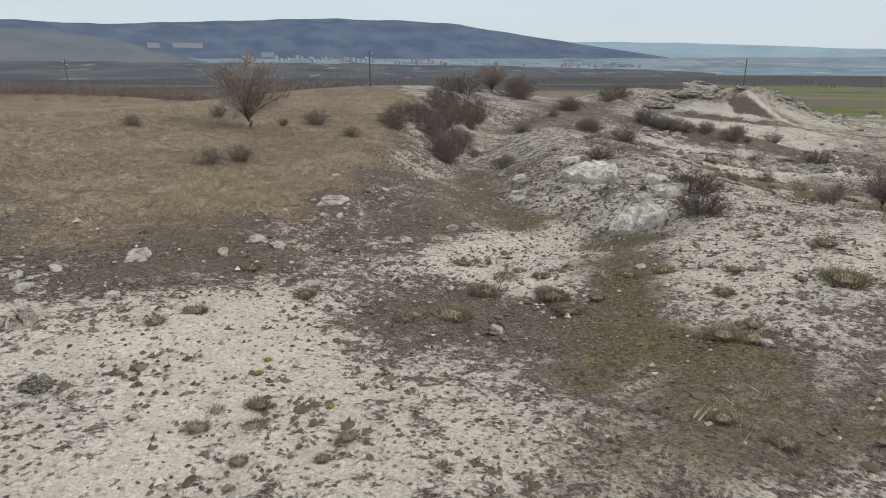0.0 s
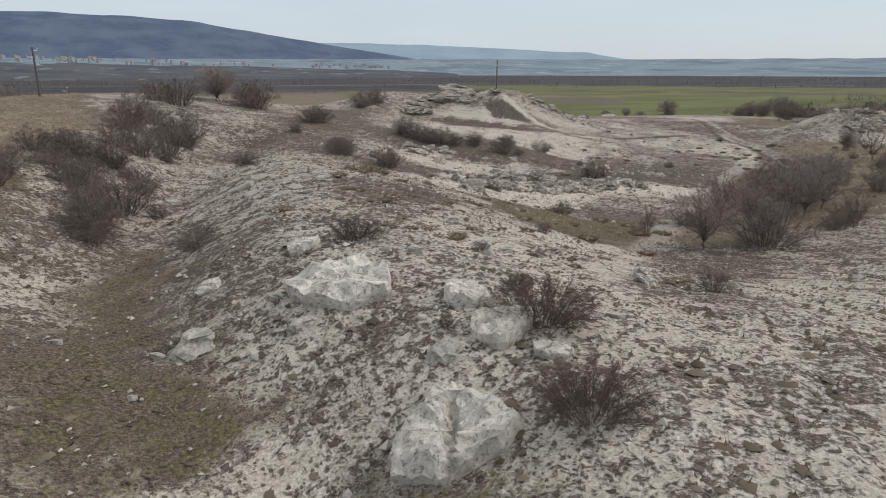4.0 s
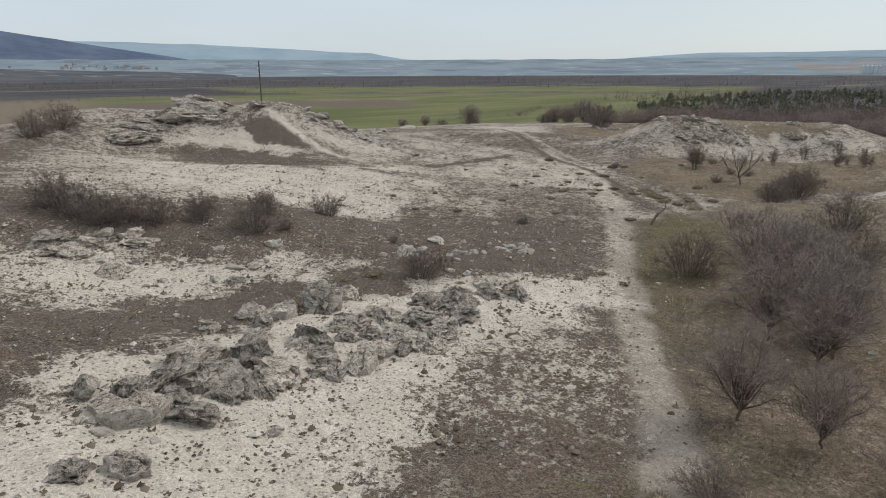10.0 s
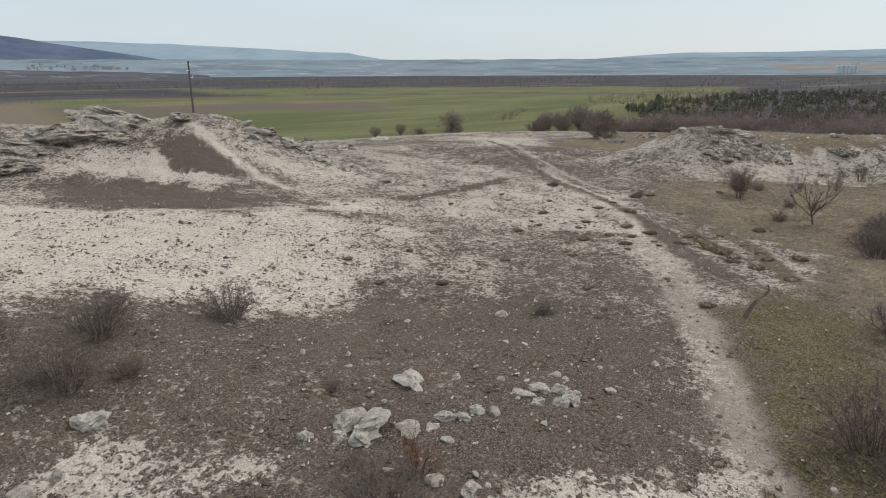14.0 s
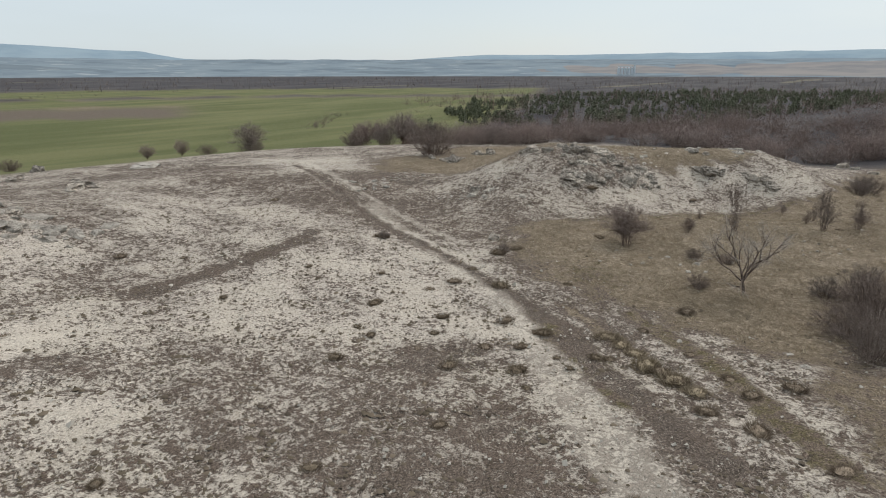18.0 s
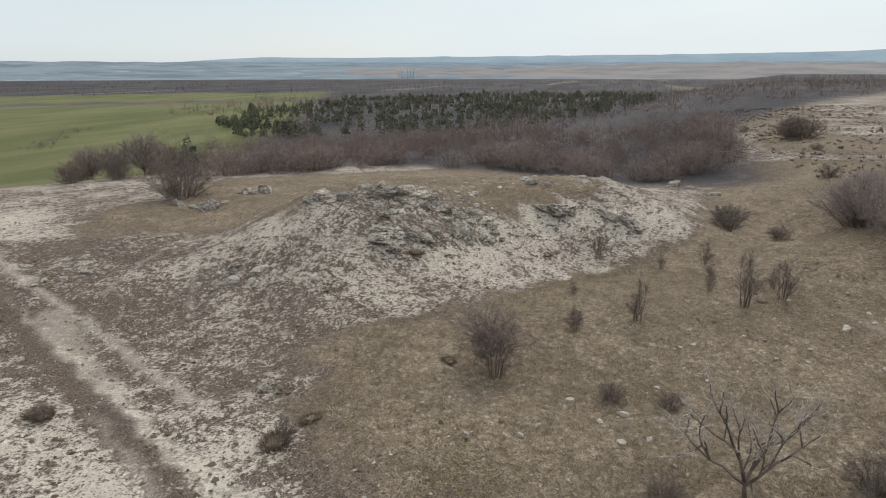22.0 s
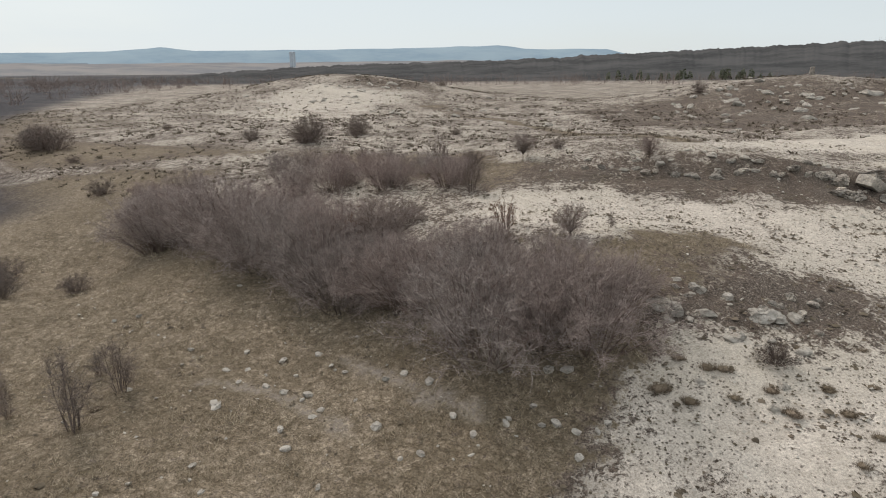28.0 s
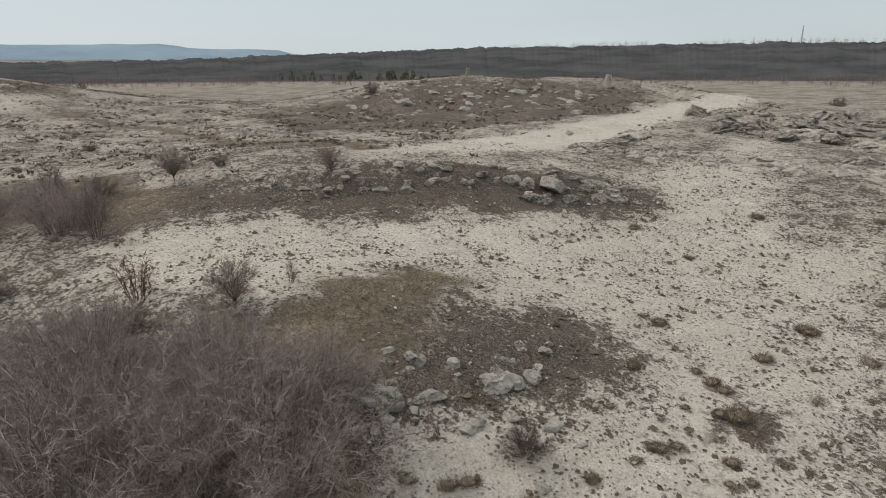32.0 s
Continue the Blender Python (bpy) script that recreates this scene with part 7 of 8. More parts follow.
tussock("dark", 52.6, 75.9, 1.08)
tussock("dark", 52.2, 67.8, 0.65)
tussock("dark", 50.0, 67.9, 0.72)
tussock("dark", 51.8, 66.0, 0.81)
tussock("dark", 47.2, 68.7, 0.58)
tussock("dark", 50.3, 74.9, 0.75)
tussock("straw", 39.7, 73.9, 1.11)
tussock("straw", 35.7, 74.4, 0.67)
tussock("straw", 38.2, 74.1, 0.89)
tussock("straw", 42.9, 70.3, 0.72)
tussock("dark", 53.7, 96.0, 0.58)
tussock("dark", 54.8, 93.4, 0.82)
tussock("dark", 62.7, 105.7, 0.80)
tussock("dark", 69.2, 86.6, 0.81)
tussock("dark", 74.6, 76.1, 1.40)
tussock("dark", 77.8, 79.6, 1.33)
tussock("dark", 68.3, 78.8, 0.67)
tussock("dark", 64.4, 88.7, 0.87)
tussock("dark", 59.5, 93.0, 0.71)
tussock("dark", 54.6, 89.8, 0.74)
tussock("dark", 57.9, 87.8, 0.80)
tussock("dark", 63.6, 81.3, 0.82)
tussock("dark", 75.4, 78.0, 1.08)
tussock("dark", 81.6, 83.9, 1.38)
tussock("dark", 73.1, 73.4, 1.15)
tussock("dark", 65.2, 74.7, 1.09)
tussock("dark", 78.8, 97.0, 0.78)
tussock("dark", 77.2, 88.9, 0.70)
tussock("dark", 78.0, 87.4, 0.82)
tussock("dark", 75.6, 86.2, 0.84)
tussock("dark", 73.9, 85.1, 0.68)
tussock("dark", 74.8, 94.4, 0.59)
tussock("dark", 92.0, 95.9, 1.50)
tussock("dark", 81.6, 84.1, 1.24)
tussock("dark", 78.8, 83.0, 0.89)
tussock("dark", 79.3, 77.8, 0.82)
tussock("dark", 79.5, 75.1, 0.78)
tussock("dark", 91.8, 106.5, 1.04)
tussock("dark", 79.2, 92.8, 0.80)
tussock("dark", 73.5, 104.2, 0.67)
tussock("dark", 81.0, 89.6, 0.80)
tussock("dark", 71.4, 93.9, 0.84)
tussock("dark", 87.6, 81.3, 1.13)
tussock("dark", 80.5, 87.2, 0.88)
tussock("dark", 78.6, 80.6, 1.26)
tussock("dark", 77.7, 79.7, 1.40)
tussock("dark", 76.9, 84.3, 0.64)
tussock("dark", 80.8, 104.5, 0.71)
tussock("dark", 92.2, 96.0, 1.60)
tussock("dark", 92.0, 106.9, 1.34)
tussock("dark", 83.0, 100.0, 0.71)
tussock("dark", 94.1, 95.4, 1.12)
tussock("dark", 87.4, 95.5, 0.90)
tussock("dark", 85.5, 92.3, 1.61)
tussock("dark", 84.6, 95.3, 1.22)
tussock("dark", 88.3, 88.9, 0.86)
tussock("dark", 103.4, 89.9, 1.19)
tussock("dark", 100.7, 91.0, 1.07)
tussock("dark", 111.6, 74.3, 0.64)
tussock("dark", 113.7, 96.4, 1.59)
tussock("dark", 120.5, 87.7, 1.16)
tussock("dark", 92.4, 61.0, 0.92)
tussock("dark", 93.5, 61.1, 1.12)
tussock("dark", 90.3, 59.0, 0.76)
tussock("dark", 92.0, 59.0, 0.98)
tussock("dark", 89.4, 59.6, 0.74)
tussock("dark", 87.9, 58.6, 0.74)
tussock("dark", 93.5, 59.5, 0.79)
tussock("dark", 91.2, 60.0, 0.67)
tussock("dark", 82.6, 49.2, 0.96)
tussock("dark", 80.2, 45.5, 1.04)
tussock("dark", 84.1, 38.5, 0.73)
tussock("dark", 86.3, 47.9, 0.92)
tussock("dark", 80.1, 45.8, 1.19)
tussock("dark", 84.8, 51.8, 0.79)
tussock("dark", 84.4, 53.6, 1.09)
tussock("dark", 81.5, 51.7, 0.77)
tussock("dark", 92.5, 59.3, 0.90)
tussock("dark", 88.7, 57.8, 0.62)
tussock("dark", 78.5, 47.8, 1.09)
tussock("dark", 79.1, 30.4, 1.08)
tussock("dark", 86.9, 35.2, 0.94)
tussock("dark", 85.3, 51.3, 0.61)
tussock("dark", 86.8, 56.0, 0.83)
tussock("dark", 87.5, 52.0, 0.80)
tussock("dark", 71.7, 29.2, 1.42)

tussock("straw", 81.6, 84.0, 1.80)
tussock("straw", 78.9, 81.3, 1.91)
tussock("straw", 77.8, 79.8, 2.11)
tussock("straw", 77.0, 78.7, 1.50)
tussock("straw", 80.2, 82.2, 1.39)
tussock("straw", 80.9, 83.1, 1.27)
tussock("dark", 75.4, 86.3, 1.16)
tussock("dark", 78.2, 87.3, 0.97)
tussock("dark", 77.0, 88.8, 0.90)
tussock("dark", 78.4, 97.0, 1.07)
tussock("dark", 74.1, 89.2, 1.16)
tussock("dark", 77.0, 91.9, 0.63)
tussock("dark", 78.6, 83.6, 1.04)
tussock("dark", 77.7, 85.2, 0.70)
tussock("dark", 80.4, 87.2, 1.14)
tussock("dark", 80.8, 89.6, 1.18)
tussock("dark", 74.8, 91.5, 0.89)
tussock("dark", 79.2, 92.8, 1.01)
tussock("dark", 82.4, 95.8, 0.84)
tussock("dark", 71.4, 93.9, 1.14)
tussock("dark", 71.7, 89.0, 0.77)
tussock("dark", 79.1, 77.7, 1.03)
tussock("dark", 77.9, 76.7, 1.13)
tussock("dark", 79.5, 75.2, 1.19)
tussock("dark", 87.6, 81.3, 1.34)
tussock("dark", 81.4, 79.8, 0.95)
tussock("dark", 83.5, 82.7, 0.82)
tussock("dark", 74.7, 94.3, 0.68)
tussock("dark", 75.1, 95.6, 0.64)
tussock("dark", 97.1, 124.9, 1.27)
tussock("dark", 73.8, 114.8, 1.14)
tussock("dark", 76.5, 111.9, 0.74)
tussock("straw", 2.0, 19.9, 1.12)
tussock("straw", 0.1, 16.4, 1.36)
tussock("straw", 7.1, 19.7, 0.79)
tussock("straw", 13.3, 21.5, 1.11)
tussock("straw", 11.8, 17.8, 1.85)
tussock("straw", 2.5, 20.7, 0.59)
tussock("straw", 5.9, 19.6, 0.77)
tussock("straw", 6.9, 14.6, 1.06)
tussock("straw", 7.5, 14.3, 0.91)
tussock("dark", 1.2, 18.4, 1.45)
tussock("dark", 0.5, 21.5, 0.85)
tussock("dark", -4.1, 17.2, 0.91)
tussock("dark", 3.2, 18.0, 1.36)
tussock("dark", -6.2, 19.0, 0.94)
tussock("dark", 3.5, 16.8, 0.95)
tussock("dark", 3.1, 20.0, 0.76)
tussock("dark", 4.3, 20.9, 0.70)
tussock("dark", -1.1, 15.9, 0.73)
tussock("straw", 11.1, 47.8, 0.91)
tussock("straw", 11.5, 47.3, 1.06)
tussock("straw", 12.2, 45.1, 0.77)
tussock("straw", 14.1, 56.7, 1.26)
tussock("straw", 16.4, 64.4, 1.47)
tussock("straw", 11.0, 42.7, 0.65)
tussock("straw", 12.9, 46.7, 0.69)
tussock("straw", 27.4, 45.2, 1.13)
tussock("straw", 30.6, 50.1, 1.55)
tussock("straw", 21.5, 48.9, 1.16)
tussock("straw", 24.7, 47.2, 1.45)
tussock("dark", 15.3, 52.7, 0.96)
tussock("dark", 11.6, 52.3, 1.15)
tussock("dark", 15.9, 46.7, 0.81)
tussock("dark", 15.7, 44.6, 0.56)
tussock("dark", 18.8, 43.6, 0.76)
tussock("dark", 16.5, 61.1, 1.33)
tussock("dark", 15.2, 60.4, 1.29)
tussock("dark", 13.3, 57.1, 1.13)
tussock("dark", 16.6, 41.9, 0.56)
tussock("dark", 18.6, 49.1, 0.75)
tussock("dark", 38.4, 66.5, 1.49)
tussock("straw", 31.4, 51.3, 1.36)
tussock("straw", 31.6, 52.6, 1.18)
tussock("straw", 30.5, 54.3, 1.43)
tussock("straw", 32.3, 50.0, 1.36)
tussock("straw", 28.1, 56.7, 1.44)
tussock("straw", 34.9, 53.0, 1.06)

# ---- single trees and marks ----
plant("dead", 92.6, 79.0, 5.0)
plant("dead", 66.0, 64.0, 2.6)
plant("dead", 66.4, 66.9, 2.4)
plant("bough", 99.2, 63.4, 2.2)
plant("rusty", 112.5, 58.8, 3.4)
plant("rusty", 105.5, 54.5, 1.8)
plant("rusty", 43.8, 73.0, 1.5)


def stump(x, y, h):
    """A short dead trunk, bent like a hook, with broken side stubs."""
    t = Twigs()
    pts = [Vector(p) * h for p in ((0, 0, -0.05), (0.05, 0, 0.25), (0.14, 0.02, 0.5), (0.3, 0.03, 0.68), (0.36, 0.02, 0.85), (0.27, 0.0, 1.0))]
    for k in range(5):
        t.tube(pts[k], pts[k + 1], 0.075 * h * (1 - 0.14 * k), 0.075 * h * (0.86 - 0.14 * k))
    t.spike(pts[2], pts[2] + Vector((0.13, 0.05, 0.1)) * h, 0.04 * h)
    ob = new("tree_stump", t.mesh("tree_stump", BARK))
    ob.matrix_basis = pose(x, y, ground_z(x, y), 0, 12, -45)
    return tagged(ob, "dark bent stump of a dead tree by the footpath", "stump")


stump(65.0, 72.6, 1.9)


def pillar(x, y, h):
    bm = bmesh.new()
    bmesh.ops.create_cone(bm, cap_ends=True, segments=18, radius1=0.32 * h, radius2=0.2 * h, depth=h, matrix=Matrix.Translation((0, 0, h / 2 - 0.1)))
    bmesh.ops.subdivide_edges(bm, edges=bm.edges[:], cuts=3, use_grid_fill=True)
    for v in bm.verts:
        n = noise.noise(v.co * 1.3) + 0.5 * noise.noise(v.co * 3.4)
        v.co.x *= 1 + 0.22 * n
        v.co.y *= 1 + 0.22 * n
    ob = part("stone_pillar", bm, ROCK)
    ob.matrix_basis = pose(x, y, ground_z(x, y))
    return tagged(ob, "upright grey natural stone pillar on the far ridge", "rock pillar")


pillar(88.5, -60, 2.6)
pillar(116, -56, 1.8)


# ---- rocks strewn along banks and outcrops ----
def strew(kind, count, line, width, small, large, seed, joined=False):
    rnd = random.Random(seed)
    made = bmesh.new()
    total = [math.dist(a, b) for a, b in zip(line, line[1:])]
    for k in range(count):
        d = rnd.random() * sum(total)
        for (a, b), ln in zip(zip(line, line[1:]), total):
            if d <= ln:
                break
            d -= ln
        f = min(1, d / ln)
        x, y = a[0] + (b[0] - a[0]) * f + rnd.gauss(0, width), a[1] + (b[1] - a[1]) * f + rnd.gauss(0, width)
        w = small + (large - small) * rnd.random() ** 2.2
        if not joined:
            stone(kind, round(x, 2), round(y, 2), w, 16)
            continue
        piece = rnd.choice(RUBBLE).copy()
        piece.transform(pose(x, y, ground_z(x, y), rnd.gauss(0, 14), rnd.gauss(0, 14), rnd.uniform(0, 360)) @ Matrix.Diagonal((w * 1.3, w, w, 1)))
        made.from_mesh(piece)
        bpy.data.meshes.remove(piece)
    if joined:
        tagged(part("rock_scatter", made, STONES[kind][0][0].materials[0]), "grey broken limestone strewn over a far bank", "rocks", kind="stuff")
    else:
        made.free()


strew("grey", 90, [(24, 63), (30, 65.5), (36, 67.5), (44, 69)], 1.5, 0.15, 0.5, 31, True)
strew("grey", 16, [(22, 76), (28, 79), (36, 79)], 1.2, 0.3, 0.9, 2, True)
strew("grey", 20, [(42, 72), (50, 74), (56, 73)], 1.3, 0.25, 0.8, 3, True)
strew("grey", 60, [(117, 99), (122, 97), (127, 95)], 2.0, 0.25, 0.7, 4, True)
strew("grey", 14, [(131, 90), (135, 86), (140, 84)], 1.3, 0.3, 1.1, 5, True)
strew("grey", 60, [(64, 126), (70, 123), (74, 121)], 2.2, 0.4, 1.5, 6, True)
strew("ledge", 18, [(36, 127), (43, 129), (50, 130), (56, 130)], 1.0, 0.3, 0.9, 7)
strew("grey", 30, [(110, 37), (102, 34), (95, 32), (88, 30)], 0.9, 0.25, 0.8, 8, True)
strew("grey", 26, [(90, 56), (94, 57), (96, 58)], 1.6, 0.2, 0.7, 9, True)
strew("ledge", 190, [(85, 10), (76, 12), (68, 14), (58, 18)], 3.0, 0.35, 1.5, 10, True)
strew("grey", 110, [(135, -40), (118, -42), (100, -46), (86, -52)], 5.0, 0.6, 2.0, 11, True)
strew("grey", 24, [(214, -18), (205, -22), (200, -30)], 4.0, 0.6, 2.2, 12, True)
strew("grey", 90, [(90, -10), (130, -20), (170, -10), (215, -10)], 14.0, 0.4, 1.5, 21, True)
strew("grey", 12, [(16, 76), (20, 80), (24, 83)], 1.4, 0.3, 1.0, 13, True)

strew("grey", 10, [(108, 103), (112, 106), (106, 110)], 1.6, 0.25, 0.8, 14, True)
strew("stone", 46, [(96, 64), (104, 66), (112, 68), (120, 70)], 2.4, 0.12, 0.34, 15)
strew("stone", 26, [(98, 80), (104, 78), (108, 72)], 3.0, 0.12, 0.3, 16)
strew("stone", 26, [(-8, 22), (-3, 28), (0, 33)], 2.4, 0.12, 0.42, 17)
strew("stone", 24, [(8, 30), (10, 36), (13, 42)], 2.6, 0.1, 0.4, 18)
strew("stone", 22, [(44, 72), (52, 75), (40, 76)], 3.0, 0.12, 0.4, 19)


stone("ledge", 118.7, 100.8, 1.3, 14)
stone("ledge", 120.1, 100.3, 1.2, 14)
stone("ledge", 121.5, 99.5, 1.5, 14)
stone("ledge", 121.7, 98.5, 1.2, 14)
stone("ledge", 118.1, 99.2, 0.8, 14)
stone("ledge", 113.8, 99.0, 1.3, 14)
stone("ledge", 113.7, 98.0, 1.4, 14)
stone("ledge", 114.7, 97.3, 1.3, 14)
stone("ledge", 115.9, 96.6, 1.0, 14)
stone("ledge", 115.4, 98.4, 0.9, 14)
stone("ledge", 116.4, 97.1, 0.8, 14)
stone("ledge", 126.3, 124.0, 0.9, 14)
stone("ledge", 125.5, 121.6, 0.8, 14)
stone("ledge", 126.9, 121.0, 1.0, 14)
stone("ledge", 127.9, 120.2, 0.7, 14)
stone("ledge", 117.1, 105.8, 0.8, 14)
stone("ledge", 116.9, 104.4, 0.9, 14)
stone("ledge", 116.8, 103.0, 0.8, 14)
stone("ledge", 127.0, 88.2, 1.1, 14)
stone("ledge", 127.6, 86.8, 1.2, 14)
stone("ledge", 128.1, 83.2, 1.1, 14)
stone("ledge", 127.8, 81.5, 1.2, 14)
stone("ledge", 127.1, 80.6, 1.0, 14)
stone("grey", 122.0, 95.9, 0.8, 14)
stone("grey", 120.8, 94.9, 0.7, 14)
stone("grey", 122.4, 94.3, 0.8, 14)
stone("grey", 122.3, 93.3, 0.9, 14)
stone("grey", 121.5, 92.5, 0.7, 14)
stone("grey", 118.1, 94.7, 0.9, 14)
stone("grey", 118.2, 93.7, 0.9, 14)
stone("grey", 119.1, 92.7, 0.8, 14)
stone("grey", 119.3, 91.9, 0.7, 14)
stone("grey", 118.1, 95.6, 0.6, 14)
stone("grey", 115.7, 95.9, 0.7, 14)
stone("grey", 116.9, 101.0, 0.6, 14)
stone("grey", 114.9, 99.9, 0.6, 14)
plant("thicket", 138.5, 46.9, 2.0)
plant("thicket", 136.4, 45.0, 2.0)
plant("thicket", 130.7, 45.8, 2.1)
plant("thicket", 127.6, 44.8, 2.2)
plant("thicket", 124.0, 44.4, 2.0)
plant("thicket", 120.7, 43.9, 2.1)
plant("thicket", 117.3, 44.3, 1.9)
plant("thicket", 130.8, 49.9, 2.0)
plant("thicket", 126.0, 48.7, 1.9)
plant("thicket", 122.3, 47.1, 1.8)
plant("sapling", 133.7, 42.9, 2.2)
plant("sapling", 128.1, 41.7, 2.3)
plant("sapling", 122.1, 41.5, 2.6)
plant("sapling", 130.8, 42.6, 2.0)
plant("sapling", 117.3, 43.1, 1.6)


strew("grey", 50, [(104.8, 119.1), (109.3, 119.5), (114.6, 119.4), (115.2, 117.8)], 1.2, 0.2, 0.7, 51, True)
strew("grey", 24, [(108.7, 108.6), (108.0, 104.9)], 0.9, 0.2, 0.7, 52, True)


EDGE = [(144, 131), (151, 119), (157, 106), (161, 95), (158.5, 84), (160, 72), (171, 66), (188, 63), (204, 62)]
edge_rnd = random.Random(6)
for k in range(46):
    f = edge_rnd.random() * (len(EDGE) - 1)
    (ax, ay), (bx, by) = EDGE[int(f)], EDGE[int(f) + 1]
    f -= int(f)
    plant("wood", round(ax + (bx - ax) * f + edge_rnd.uniform(-1, 6), 1), round(ay + (by - ay) * f + edge_rnd.uniform(-1.5, 4), 1), edge_rnd.uniform(2.6, 4.4))


# ---- stuff: tufts, grass, pebbles and woods, too many to count ----
def join_spikes(name, base, tip, width, material, label, category):
    """One mesh of many flat blades from base to tip."""
    d = tip - base
    side = np.cross(d, np.random.default_rng(3).normal(0, 1, d.shape))
    side /= np.linalg.norm(side, axis=1)[:, None] + 1e-9
    V = np.stack([base - side * width[:, None], base + side * width[:, None], tip], 1).reshape(-1, 3)
    me = bpy.data.meshes.new(name)
    n = len(base)
    me.vertices.add(3 * n)
    me.vertices.foreach_set("co", V.astype(np.float32).ravel())
    me.loops.add(3 * n)
    me.loops.foreach_set("vertex_index", np.arange(3 * n, dtype=np.int32))
    me.polygons.add(n)
    me.polygons.foreach_set("loop_start", np.arange(0, 3 * n, 3, dtype=np.int32))
    me.update()
    me.materials.append(material)
    return tagged(new(name, me), label, category, kind="stuff")


def fill(ring, count, seed):
    rng = np.random.default_rng(seed)
    xs, ys = np.array(ring).T
    x, y = rng.uniform(xs.min(), xs.max(), count * 3), rng.uniform(ys.min(), ys.max(), count * 3)
    ok = inside(x, y, ring, 1.0) > 0.5
    return x[ok][:count], y[ok][:count]


RNG = np.random.default_rng(12)
LINE = [(0, 12), (6, 30), (14, 48), (28, 62), (42, 74), (56, 84), (76, 92), (96, 84), (96, 66), (90, 48), (80, 36), (66, 26)]


def spots(count, wide):
    x, y = RNG.uniform(-40, 150, count), RNG.uniform(5, 140, count)
    d = along(x, y, LINE)
    keep = RNG.random(count) < np.exp(-(d / wide) ** 2)
    return x[keep], y[keep]


def clumps(name, x, y, size, blades, high, lean, width, material, label, category):
    n = len(x)
    z = height(x, y)
    c = np.repeat(np.stack([x, y, z], 1), blades, 0)
    s = np.repeat(size, blades)
    a = RNG.uniform(0, math.tau, n * blades)
    r = RNG.random(n * blades) ** 0.6
    base = c + np.stack([np.cos(a) * r * 0.4 * s, np.sin(a) * r * 0.4 * s, -0.02 + 0 * a], 1)
    tip = base + np.stack([np.cos(a) * r * lean * s, np.sin(a) * r * lean * s, high * s * RNG.uniform(0.5, 1.1, n * blades)], 1)
    tip[:, :2] += RNG.normal(0, 0.12, (n * blades, 2)) * s[:, None]
    return join_spikes(name, base, tip, width * s * RNG.uniform(0.6, 1.2, n * blades), material, label, category)


x, y = spots(640000, 34)
(sand, straw, dark, moss), zb = zones(x, y)
pick = RNG.random(len(x)) < np.clip(0.5 * (1 - straw), 0.02, 1) * (1 - 0.7 * zb[3]) * (1 - 0.9 * smooth(0.93, 1.0, sand)) * np.clip(0.6 + 0.5 * wobble(x, y, 7, 12), 0.12, 1)


def cushions(name, x, y, size, label):
    """Low ragged domes of five leaning faces, with one stray blade each."""
    n = len(x)
    c = np.stack([x, y, height(x, y) + 0.02], 1)
    a = np.arange(5) * math.tau / 5
    ring = np.stack([np.cos(a), np.sin(a), -0.25 + 0 * a], 1)
    corner = np.vstack([ring, [[0, 0, 0.32]], [[-0.2, 0, 0], [0.2, 0, 0], [0.3, 0.2, 0.7]]])
    V = c[:, None, :] + (corner[None] + RNG.normal(0, 0.16, (n, 9, 3)) * np.array([1, 1, 0.5])) * (size * 0.5)[:, None, None]
    F = np.array([(0, 1, 5), (1, 2, 5), (2, 3, 5), (3, 4, 5), (4, 0, 5), (6, 7, 8)])
    F = (np.arange(n)[:, None, None] * 9 + F[None]).reshape(-1)
    me = bpy.data.meshes.new(name)
    me.vertices.add(9 * n)
    me.vertices.foreach_set("co", V.astype(np.float32).ravel())
    me.loops.add(len(F))
    me.loops.foreach_set("vertex_index", F.astype(np.int32))
    me.polygons.add(6 * n)
    me.polygons.foreach_set("loop_start", np.arange(0, 18 * n, 3, dtype=np.int32))
    me.update()
    me.materials.append(TUFT)
    return tagged(new(name, me), label, "tufts", kind="stuff")


cushions("grass_tuft_cover", x[pick], y[pick], 0.05 + 0.11 * RNG.random(pick.sum()), "small dark dry tufts dotted over the sand")
x, y = spots(90000, 38)
(sand, straw, dark, moss), zb = zones(x, y)
pick = RNG.random(len(x)) < np.clip(0.9 * (1 - straw), 0.02, 1) * (1 - 0.8 * zb[3]) * np.clip(0.6 + 0.5 * wobble(x, y, 9, 4), 0.12, 1)
cushions("dry_tufts", x[pick], y[pick], 0.13 + 0.24 * RNG.random(pick.sum()) ** 2, "brown dry grass tufts dotted over the pale ground")
x, y = spots(900000, 36)
(sand, straw, dark, moss), zb = zones(x, y)
pick = RNG.random(len(x)) < 0.95 * np.clip(straw * 1.5 - 0.65, 0, 1) * np.clip(0.65 + 0.6 * wobble(x, y, 4, 14), 0.15, 1)
clumps("dry_grass", x[pick], y[pick], RNG.uniform(0.2, 0.5, pick.sum()), 8, 0.55, 0.6, 0.019, STRAW, "dry straw-coloured meadow grass", "grass")
x, y = spots(60000, 38)
(sand, straw, dark, moss), zb = zones(x, y)
pick = RNG.random(len(x)) < np.clip(straw * 1.5 - 0.65, 0, 1) * np.clip(0.3 + 0.6 * wobble(x, y, 11, 6), 0.05, 1)
